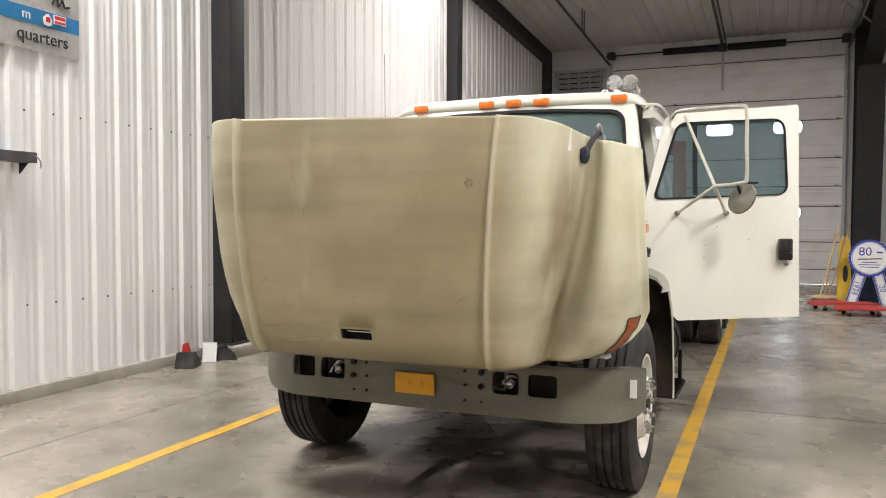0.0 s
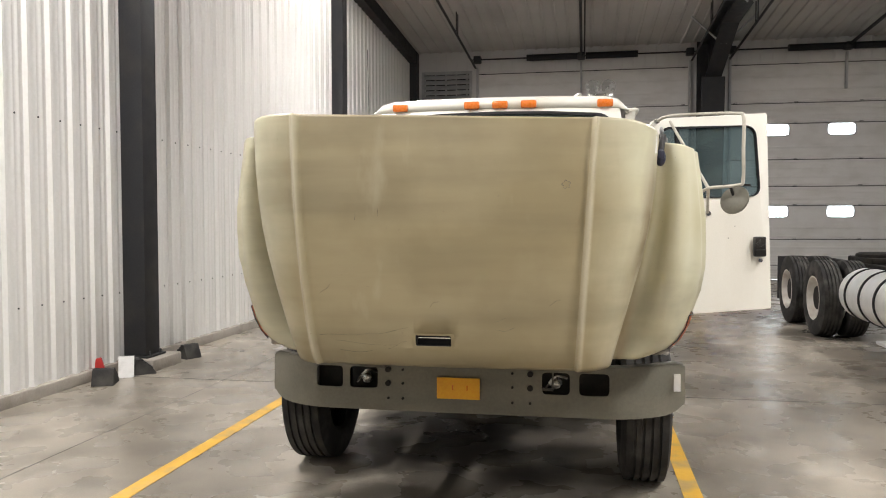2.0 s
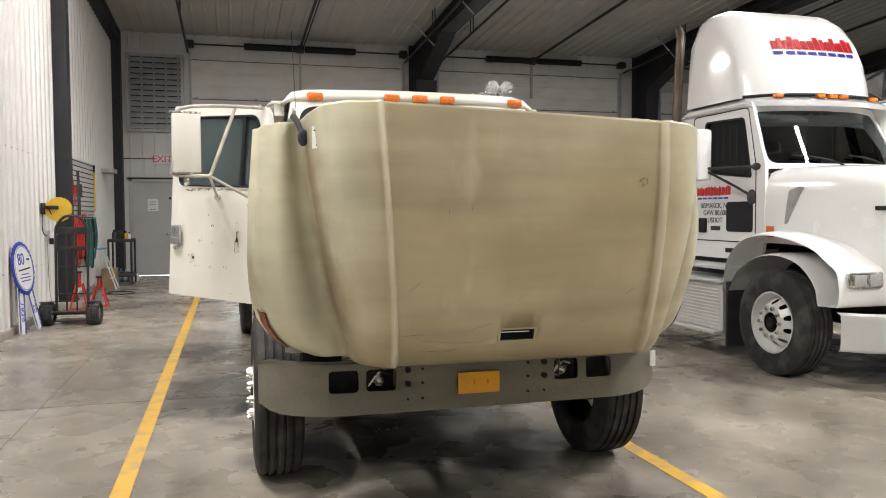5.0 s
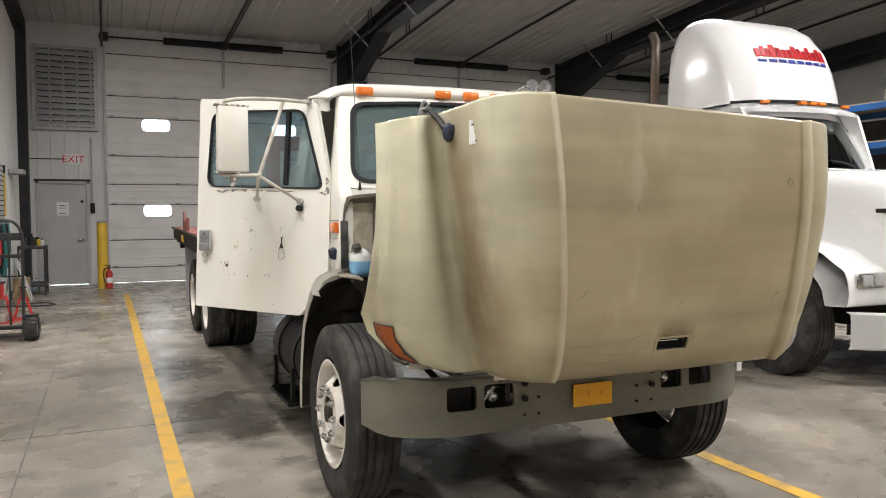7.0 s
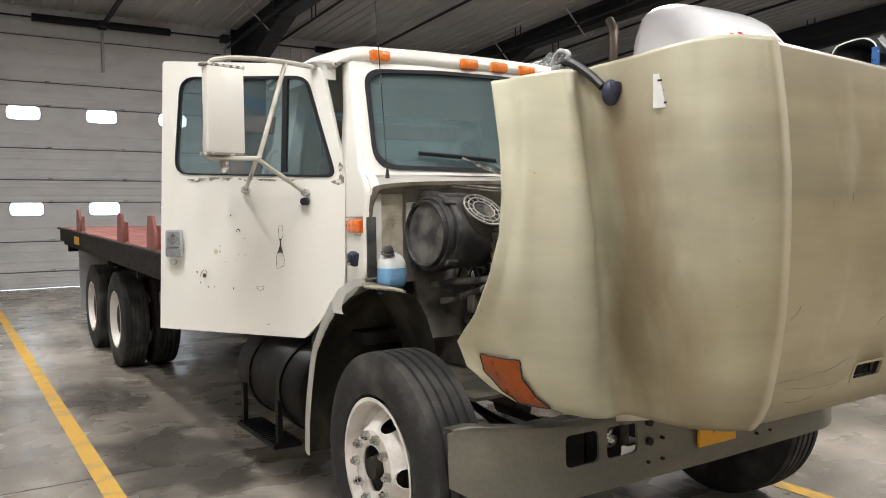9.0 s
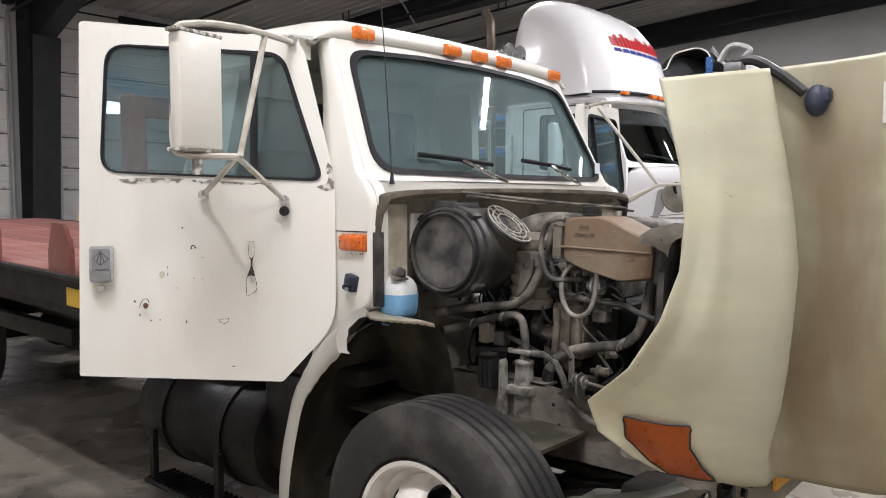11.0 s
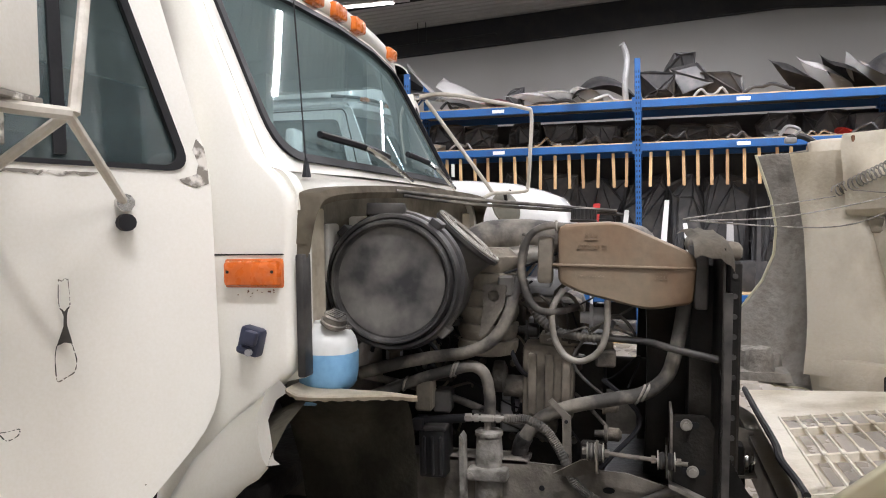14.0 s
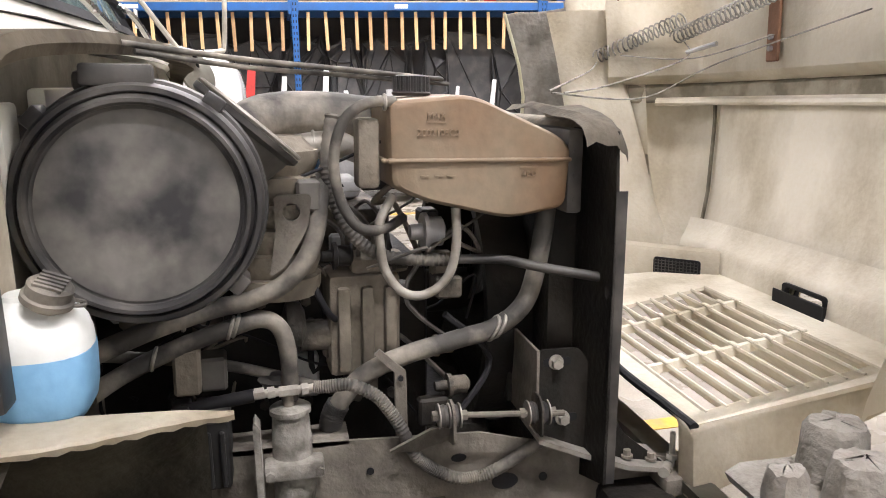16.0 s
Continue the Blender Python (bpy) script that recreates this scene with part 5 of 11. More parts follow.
h2 = rounded([(slot[0] + 0.002, 0.988), (slot[1] - 0.002, 0.988), (slot[1] - 0.002, 1.044), (slot[0] + 0.002, 1.044)], 0.012, 4)
bm = sheet(B(), o, [h2], 3.694, 3.712, lambda a, b, t: (a, t, b))
part("slot_edging", bm, M["gasket"], surround, "black rubber slot edging")
# added black strip: gives the open slot its dark look from the front
part("slot_baffle", box(B(), slot[0] - 0.03, slot[1] + 0.03, 3.726, 3.732, 0.975, 1.034, 0.002, 1), M["gasket"], surround, "added low black strip that darkens the open slot")
# backs of the headlamp housings, caked in grey dust
rnd = random.Random(12)
for s in (-1, 1):
    for u, y, r, zt in ((0.90, 4.285, 0.055, 1.085), (1.005, 4.315, 0.052, 1.07), (0.985, 4.44, 0.034, 1.06), (0.93, 4.40, 0.030, 1.02), (1.03, 4.22, 0.045, 1.04)):
        bm = lathe(B(), [(zt - 0.13, r * 1.25), (zt - 0.10, r * 1.15), (zt - 0.045, r * 1.02), (zt - 0.012, r * 0.97), (zt, r * 0.82), (zt + 0.006, 0.004)], (C + s * u, y, 0), "z", 22)
        for v in bm.verts:
            v.co += Vector((rnd.uniform(-1, 1), rnd.uniform(-1, 1), rnd.uniform(-1, 1))) * 0.0035
        part("headlamp_back", bm, M["fendin"], hood, "dust-caked back of a headlamp housing")
    bm = prism(B(), [(4.16, 0.945), (4.44, 0.955), (4.45, 0.975), (4.42, 0.99), (4.17, 0.985)], *sorted((C + s * 0.83, C + s * 1.04)), "x")
    part("headlamp_plate", bm, M["fendin"], hood)

# latches, stickers, wear marks
M["grip"] = surface("navy_rubber_grip", (0.025, 0.03, 0.06), 0.45, dirt=(0.06, 0.065, 0.09), scale=20, relief=0.1)
for s in (-1, 1):
    sl = 0.036 * s * 1.0 + 0.036
    bm = tube(B(), [(C + s * 1.04, 4.15, 2.075 - sl), (C + s * 1.036, 4.09, 2.085 - sl), (C + s * 1.022, 4.02, 2.04 - sl), (C + s * 1.012, 3.965, 1.99 - sl)], 0.014, seg=8)
    part("hood_latch", bm, M["black"], hood, "black rubber hood latch strap")
    bm = box(B(), C + s * 1.04 - 0.02, C + s * 1.04 + 0.02, 4.11, 4.16, 2.055 - sl, 2.082 - sl, 0.008)
    part("latch_bracket", bm, M["silver"], hood)
    bm = tube(B(), [(C + s * 1.03, 4.12, 2.09 - sl), (C + s * 1.03, 4.10, 2.115 - sl), (C + s * 1.03, 4.15, 2.13 - sl), (C + s * 1.035, 4.18, 2.09 - sl)], 0.008, seg=8)
    part("latch_hook", bm, M["silver"], hood)
    bm = B()
    sphere(bm, (C + s * 1.008, 3.935, 1.968 - sl), 0.036, 12, (0.7, 0.85, 1.15))
    part("latch_grip", bm, M["grip"], hood, "dark blue moulded grip")
    bm = box(B(), C + s * 1.008 - 0.018, C + s * 1.008 + 0.018, 3.90, 3.94, 1.96 - sl, 2.0 - sl, 0.01)
    part("latch_grip", bm, M["grip"], hood)
    sm = Matrix.Translation((C + s * 0.962, 3.762, 1.955)) @ Matrix.Rotation(radians(-s * 28), 4, "Z")
    bm = box(B(), -0.002, 0.002, -0.033, 0.033, -0.05, 0.05)
    bm.transform(sm)
    st = part("sticker", bm, M["paper"], hood, "white printed sticker")
    for k, (w, z) in enumerate(((0.02, 0.03), (0.012, 0.0), (0.022, -0.036))):
        bm = box(B(), -0.0035, 0.0035, -w, w - 0.01 * k, z - 0.003, z + 0.003)
        bm.transform(sm)
        part("print_bar", bm, M["ink"], st)


def front_y(u, z):
    return inner_y(z) - 0.0145


random.seed(4)
for u, z, w, rise in ((-0.60, 1.045, 0.24, 0.02), (-0.52, 1.02, 0.30, -0.012), (-0.36, 1.06, 0.20, 0.03), (-0.27, 0.99, 0.10, 0.035), (0.18, 1.12, 0.12, 0.03), (0.26, 1.09, 0.08, 0.012), (-0.58, 1.25, 0.05, 0.05), (0.50, 1.22, 0.05, 0.02),
                      (-0.40, 1.60, 0.005, 0.03), (-0.29, 1.625, 0.004, 0.025), (-0.5, 0.97, 0.16, 0.005), (-0.05, 1.20, 0.04, 0.03)):
    pts = []
    for k in range(7):
        t = k / 6
        zz = z + rise * t + 0.006 * math.sin(5 * t + u * 9)
        pts.append((C + u + w * t, front_y(u, zz) - 0.0005, zz))
    part("scratch", tube(B(), pts, 0.0004 + 0.0004 * random.random(), seg=5, n=2), M["enginegrime"], hood)
bm = B()
for k in range(5):
    t = k * 1.3
    tube(bm, [(C + 0.573 + 0.016 * math.cos(t), 3.5665, 1.757 + 0.016 * math.sin(t)), (C + 0.573 + 0.02 * math.cos(t + 0.5), 3.566, 1.757 + 0.02 * math.sin(t + 0.5)), (C + 0.573 + 0.012 * math.cos(t + 1.1), 3.5665, 1.757 + 0.013 * math.sin(t + 1.1))], 0.0016, seg=5)
part("paint_chip", bm, M["enginegrime"], hood)

# --- cab ---
cab = part("cab", box(B(), C - 0.98, C + 0.98, 5.70, 6.93, 0.93, 1.0, 0.01), M["chassis"], truck, "cream steel cab")


def ws(a, b, t):
    """A place on the raked, slightly bowed windshield: across, height, depth."""
    return (C + a, 5.575 + (b - 1.80) * 0.50 + 0.085 * a * a + t, b)


outer = [(-0.97, 1.795), (-0.5, 1.80), (0, 1.80), (0.5, 1.80), (0.97, 1.795), (0.945, 2.0), (0.915, 2.2), (0.875, 2.43), (0.5, 2.45), (0, 2.455), (-0.5, 2.45), (-0.875, 2.43), (-0.915, 2.2), (-0.945, 2.0)]


def ws_hole(g):
    pts = [(-0.915 - g, 1.835 - g), (-0.45, 1.828 - g), (0, 1.825 - g), (0.45, 1.828 - g), (0.915 + g, 1.835 - g), (0.835 + g, 2.372 + g), (0.4, 2.395 + g), (0, 2.40 + g), (-0.4, 2.395 + g), (-0.835 - g, 2.372 + g)]
    return rounded(pts, [0.12, 0, 0, 0, 0.12, 0.10, 0, 0, 0, 0.10], 6)


bm = sheet(B(), outer, [ws_hole(0.0)], 0.0, 0.07, ws)
part("windshield_frame", bm, M["cream"], cab, "cream windshield surround")
bm = sheet(B(), ws_hole(0.006), [ws_hole(-0.016)], -0.010, 0.012, ws)
part("windshield_seal", bm, M["gasket"], cab)
bm = B()
grid(bm, [[ws(u, lerp(1.83, 2.395, k / 6), 0.018) for u in np.linspace(-0.91 + 0.08 * k / 6, 0.91 - 0.08 * k / 6, 13)] for k in range(7)])
g = part("windshield", bm, M["windshield"], cab, "large tinted windshield")
bm = box(B(), C + 0.80, C + 0.85, 5.636, 5.640, 1.87, 1.93)
part("inspection_sticker", bm, M["paper"], cab)

# roof with its marker lamps
bm = B()
rows = []
for t, y, zt in ((0, 5.885, 2.43), (0.02, 5.88, 2.47), (0.06, 5.895, 2.50), (0.12, 5.94, 2.522), (0.25, 6.08, 2.54), (0.5, 6.4, 2.555), (0.8, 6.72, 2.55), (0.95, 6.90, 2.53), (1.0, 6.955, 2.50), (1.0, 6.965, 2.40)):
    row = []
    for u in np.linspace(-1, 1, 23):
        a = abs(u)
        x = 0.985 * u
        e = max(0, a - 0.80) / 0.20
        drop = (zt - 2.415) * (1 - math.sqrt(max(0, 1 - e * e)))
        bow = 0.085 * (u * 0.98) ** 2 * (1 - t)
        row.append((C + x, y + bow, zt - drop - 0.012 * a * a))
    rows.append(row)
grid(bm, rows)
roof_ob = part("roof", bm, M["cream"], cab, "cream cab roof with amber marker lamps")
md = roof_ob.modifiers.new("shell", "SOLIDIFY")
md.thickness, md.offset = 0.03, -1.0
face_out(roof_ob, (0, 0, 1))
for u in (-0.737, -0.179, 0.033, 0.245, 0.80):
    yb = 5.875 + 0.085 * (u * 0.98) ** 2
    bm = box(B(), C + u - 0.058, C + u + 0.058, yb - 0.018, yb + 0.03, 2.428, 2.485, 0.012)
    part("marker_lamp", bm, M["orange"], cab, "amber roof marker lamp")
# drip rail above the doors
for s in (-1, 1):
    bm = tube(B(), [(C + s * 0.965, 5.98, 2.41), (C + s * 1.04, 6.1, 2.425), (C + s * 1.045, 6.5, 2.43), (C + s * 1.03, 6.84, 2.42)], 0.012, seg=6)
    part("drip_rail", bm, M["cream"], cab)
    # door opening frame: rear post, header
    bm = prism(B(), [(6.70, 0.95), (6.95, 0.95), (6.95, 1.70), (6.66, 1.70)], C + s * 0.95, C + s * 1.02, "x")
    prism(bm, [(6.66, 1.70), (6.95, 1.70), (6.95, 2.42), (6.60, 2.42)], C + s * 0.95, C + s * 1.02, "x")
    for v in bm.verts:
        v.co.x -= s * 0.155 * max(0.0, v.co.z - 1.70)
    part("rear_post", bm, M["cream"], cab)
    bm = prism(B(), [(6.03, 2.325), (6.09, 2.34), (6.72, 2.34), (6.72, 2.42), (6.03, 2.41)], C + s * 0.95, C + s * 1.02, "x")
    part("door_header", bm, M["cream"], cab)
    bm = tube(B(), [(C + s * 0.975, 6.84, 2.012), (C + s * 1.01, 6.862, 1.99), (C + s * 1.03, 6.905, 1.92), (C + s * 1.045, 6.925, 1.82), (C + s * 1.055, 6.925, 1.42), (C + s * 1.045, 6.90, 1.36), (C + s * 1.01, 6.88, 1.335)], 0.012, n=3)
    part("grab_handle", bm, M["cream"], cab)
    # cowl side with marker lamp and knob
    bm = prism(B(), rounded([(5.565, 1.285), (5.68, 1.26), (5.83, 1.09), (5.92, 0.93), (5.94, 0.93), (5.90, 1.80), (5.66, 1.805), (5.60, 1.79), (5.565, 1.70)], [0, 0, 0, 0, 0, 0, 0.02, 0.05, 0.05], 4), C + s * 0.937, C + s * 0.988, "x")
    part("cowl_side", bm, M["cream"], cab)
    # one outer skin runs from the cowl up the pillar to the roof
    bm = B()
    rows = []
    for k in range(33):
        z = lerp(0.93, 2.44, k / 32)
        yf = table([(0.93, 5.925), (0.995, 5.885), (1.129, 5.785), (1.24, 5.655), (1.29, 5.580), (1.32, 5.566), (1.69, 5.566), (1.74, 5.575), (1.79, 5.615), (1.83, 5.668), (2.0, 5.745), (2.2, 5.84), (2.44, 5.95)], z)
        yb_ = table([(0.93, 5.99), (1.1, 5.95), (1.29, 5.92), (1.8, 5.905), (2.0, 5.93), (2.2, 5.97), (2.44, 6.055)], z)
        v = max(0.0, z - 1.60)
        u = 1.020 - (0.155 * v * v / 0.4 if v < 0.2 else 0.155 * (v - 0.10))
        rows.append([(C + s * (u - 0.075), yf + 0.012, z), (C + s * (u - 0.045), yf + 0.008, z), (C + s * (u - 0.022), yf + 0.009, z), (C + s * (u - 0.007), yf + 0.017, z), (C + s * u, yf + 0.035, z), (C + s * (u + 0.002), lerp(yf, yb_, 0.6), z), (C + s * u, yb_ - 0.01, z), (C + s * (u - 0.03), yb_, z)])
    grid(bm, rows)
    part("pillar_skin", bm, M["cream"], cab, smooth=80)
    bm = box(B(), *sorted((C + s * 0.967, C + s * 1.0235)), 5.60, 5.86, 1.586, 1.5895)
    part("seam", bm, M["gasket"], cab)
    bm = box(B(), *sorted((C + s * 1.012, C + s * 1.044)), 5.606, 5.752, 1.512, 1.573, 0.01)
    lamp = part("side_marker", bm, M["amber"], cab, "amber side marker lamp")
    part("lamp_base", box(B(), *sorted((C + s * 1.010, C + s * 1.026)), 5.600, 5.758, 1.506, 1.579, 0.008), M["amberdark"], lamp)
    rnd_ = random.Random(7)
    bm = B()
    for _ in range(12):
        y_, z_, r_ = rnd_.uniform(5.62, 5.74), 1.503 - abs(rnd_.gauss(0, 0.008)), rnd_.uniform(0.0008, 0.002)
        sheet(bm, ring_pts(y_, z_, r_, r_ * 1.5, 7), [], C + s * 1.0200, C + s * 1.0232, lambda a, b, t: (t, a, b))
    part("rust_fleck", bm, M["rust"], lamp)["kind"] = "stuff"
    bm = B()
    for yy in (5.62, 5.738):
        cyl(bm, (C + s * 1.037, yy, 1.547), (C + s * 1.046, yy, 1.547), 0.0038, seg=8)
    part_each("screw", bm, M["chassis"], lamp)
    bm = box(B(), -0.012, 0.028, -0.028, 0.030, -0.036, 0.034, 0.010)
    box(bm, 0.024, 0.046, -0.024, 0.010, -0.006, 0.030, 0.008)
    box(bm, 0.024, 0.038, -0.012, 0.026, -0.032, -0.012, 0.008)
    bm.transform(Matrix.Translation((C + s * 1.024, 5.682, 1.380)) @ Matrix.Diagonal((s, 1, 1, 1)) @ Matrix.Rotation(radians(14), 4, "X"))
    cat = part("latch_catch", bm, M["grip"], cab, "dark blue-black rubber hood catch")
    part("bolt", cyl(B(), (C + s * 1.06, 5.676, 1.356), (C + s * 1.068, 5.676, 1.356), 0.009, seg=8), M["silver"], cat)
    bm = box(B(), *sorted((C + s * 0.972, C + s * 1.020)), 5.550, 5.572, 1.29, 1.588, 0.006)
    part("cowl_seal", bm, M["dusty"], cab)

# cowl top in front of the windshield, with the gasket channel
bm = B()
rows = []
for k, (y, z) in enumerate(((5.50, 1.742), (5.52, 1.768), (5.56, 1.785), (5.60, 1.80))):
    rows.append([(C + u, y + 0.07 * u * u, z - (0.06 * max(0, abs(u) - 0.85) / 0.17) * (1 if k < 3 else 0)) for u in np.linspace(-0.95, 0.95, 25)])
grid(bm, rows)
bmesh.ops.solidify(bm, geom=bm.faces[:], thickness=0.012)
part("cowl_top", bm, M["cream"], cab)
bm = B()
path = [(C - 1.0, 5.56, 1.60), (C - 0.985, 5.545, 1.69), (C - 0.93, 5.52, 1.735), (C - 0.6, 5.46, 1.752), (C, 5.44, 1.758), (C + 0.6, 5.46, 1.752), (C + 0.93, 5.52, 1.735), (C + 0.985, 5.545, 1.69), (C + 1.0, 5.56, 1.60)]
sp = smooth_path(path, 6)
rows = [[(p.x, p.y + 0.05, p.z + 0.012), (p.x, p.y - 0.012, p.z + 0.012), (p.x, p.y - 0.02, p.z - 0.006), (p.x, p.y - 0.012, p.z - 0.022), (p.x, p.y + 0.05, p.z - 0.01)] for p in sp]
grid(bm, rows)
bmesh.ops.solidify(bm, geom=bm.faces[:], thickness=0.004)
part("cowl_gasket", bm, M["cowldirt"], cab, "dusty rubber gasket channel round the engine bay")
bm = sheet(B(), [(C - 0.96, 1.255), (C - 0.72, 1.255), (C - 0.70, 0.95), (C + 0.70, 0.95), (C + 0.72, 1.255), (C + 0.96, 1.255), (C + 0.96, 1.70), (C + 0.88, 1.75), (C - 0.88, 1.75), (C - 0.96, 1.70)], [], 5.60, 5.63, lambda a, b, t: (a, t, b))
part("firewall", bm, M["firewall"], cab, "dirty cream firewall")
for s in (-1, 1):
    part("cowl_inner_panel", box(B(), *sorted((C + s * 0.955, C + s * 0.80)), 5.588, 5.598, 1.275, 1.70, 0.004, 1), M["ledgedust"], cab, "cream inner cowl panel with rust spots")
bm = box(B(), C - 0.78, C - 0.70, 5.585, 5.602, 1.50, 1.66, 0.008)
box(bm, C - 0.60, C - 0.35, 5.57, 5.602, 1.55, 1.68, 0.01)
part("firewall_bracket", bm, M["cream"], cab)

# back wall of the cab with its window, floor, seats, dash, steering wheel
bm = sheet(B(), [(C - 0.97, 0.95), (C + 0.97, 0.95), (C + 0.97, 1.70), (C + 0.86, 2.45), (C - 0.86, 2.45), (C - 0.97, 1.70)], [rounded([(C - 0.65, 1.85), (C + 0.65, 1.85), (C + 0.65, 2.28), (C - 0.65, 2.28)], 0.08)], 6.905, 6.935, lambda a, b, t: (a, t, b))
part("rear_wall", bm, M["cream"], cab)
bm = box(B(), C - 0.66, C + 0.66, 6.918, 6.923, 1.84, 2.29)
part("rear_window", bm, M["glass"], cab)
bm = B()
grid(bm, [[(C + u, y, z) for u in np.linspace(-0.93, 0.93, 9)] for y, z in ((5.66, 1.77), (5.80, 1.80), (5.95, 1.78), (6.0, 1.70), (5.98, 1.30), (5.8, 1.05))])
bmesh.ops.solidify(bm, geom=bm.faces[:], thickness=0.02)
part("dashboard", bm, M["insul"], cab)
for u in (-0.45, 0.45):
    bm = box(B(), C + u - 0.27, C + u + 0.27, 6.27, 6.77, 1.15, 1.38, 0.06, 3)
    box(bm, C + u - 0.26, C + u + 0.26, 6.70, 6.87, 1.35, 1.98, 0.06, 3)
    part("seat", bm, M["black"], cab, "black cab seat")
bm = B()
sp = [(C + 0.45 + 0.21 * math.cos(t), 6.18 + 0.10 * math.sin(t), 1.72 + 0.17 * math.sin(t)) for t in np.linspace(0, 2 * math.pi, 25)[:-1]]
tube(bm, sp, 0.014, seg=8, n=1, closed=True)
cyl(bm, (C + 0.45, 6.17, 1.72), (C + 0.45, 5.95, 1.60), 0.025, seg=10)
for t in (0.5, 2.6, 4.7):
    cyl(bm, (C + 0.45, 6.18, 1.72), (C + 0.45 + 0.21 * math.cos(t), 6.18 + 0.10 * math.sin(t), 1.72 + 0.17 * math.sin(t)), 0.009, seg=6)
part("steering_wheel", bm, M["black"], cab)

# wipers and antenna
for u, v in ((-0.30, -0.72), (0.38, 0.0)):
    bm = tube(B(), [ws(u + 0.12, 1.80, -0.045), ws(u - 0.05, 1.86, -0.05), ws(v + 0.30, 1.895, -0.03)], 0.009, seg=6, n=3)
    w = part("wiper", bm, M["chrome"], cab, "windshield wiper arm")
    bm = tube(B(), [ws(v + 0.06, 1.915, -0.012), ws(v + 0.30, 1.90, -0.022), ws(v + 0.52, 1.885, -0.012)], 0.011, seg=6, n=3)
    part("wiper_blade", bm, M["gasket"], w)
bm = tube(B(), [(C - 0.88, 5.60, 1.80), (C - 0.90, 5.62, 2.3), (C - 0.92, 5.65, 2.85)], 0.0022, seg=6)
cyl(bm, (C - 0.88, 5.60, 1.78), (C - 0.88, 5.60, 1.828), 0.012, 0.005, seg=10)
part("antenna", bm, M["steel"], cab)

# air horns on the roof
for du in (-0.058, 0.058):
    bm = lathe(B(), [(-0.14, 0.056), (-0.13, 0.052), (-0.10, 0.036), (-0.05, 0.025), (0.12, 0.016), (0.32, 0.014)], (C + 0.775 + du, 6.33, 2.618), "y", 24)
    hn = part("air_horn", bm, M["chrome"], truck, "chrome trumpet air horn on the roof")
    bm = cyl(B(), (C + 0.775 + du, 6.192, 2.618), (C + 0.775 + du, 6.222, 2.618), 0.046, 0.024, seg=24)
    part("horn_mouth", bm, M["black"], hn)
bm = box(B(), C + 0.675, C + 0.875, 6.39, 6.45, 2.53, 2.60, 0.01)
tube(bm, [(C + 0.64, 6.41, 2.555), (C + 0.61, 6.40, 2.60), (C + 0.56, 6.41, 2.55)], 0.012)
part("horn_bracket", bm, M["chrome"], truck)


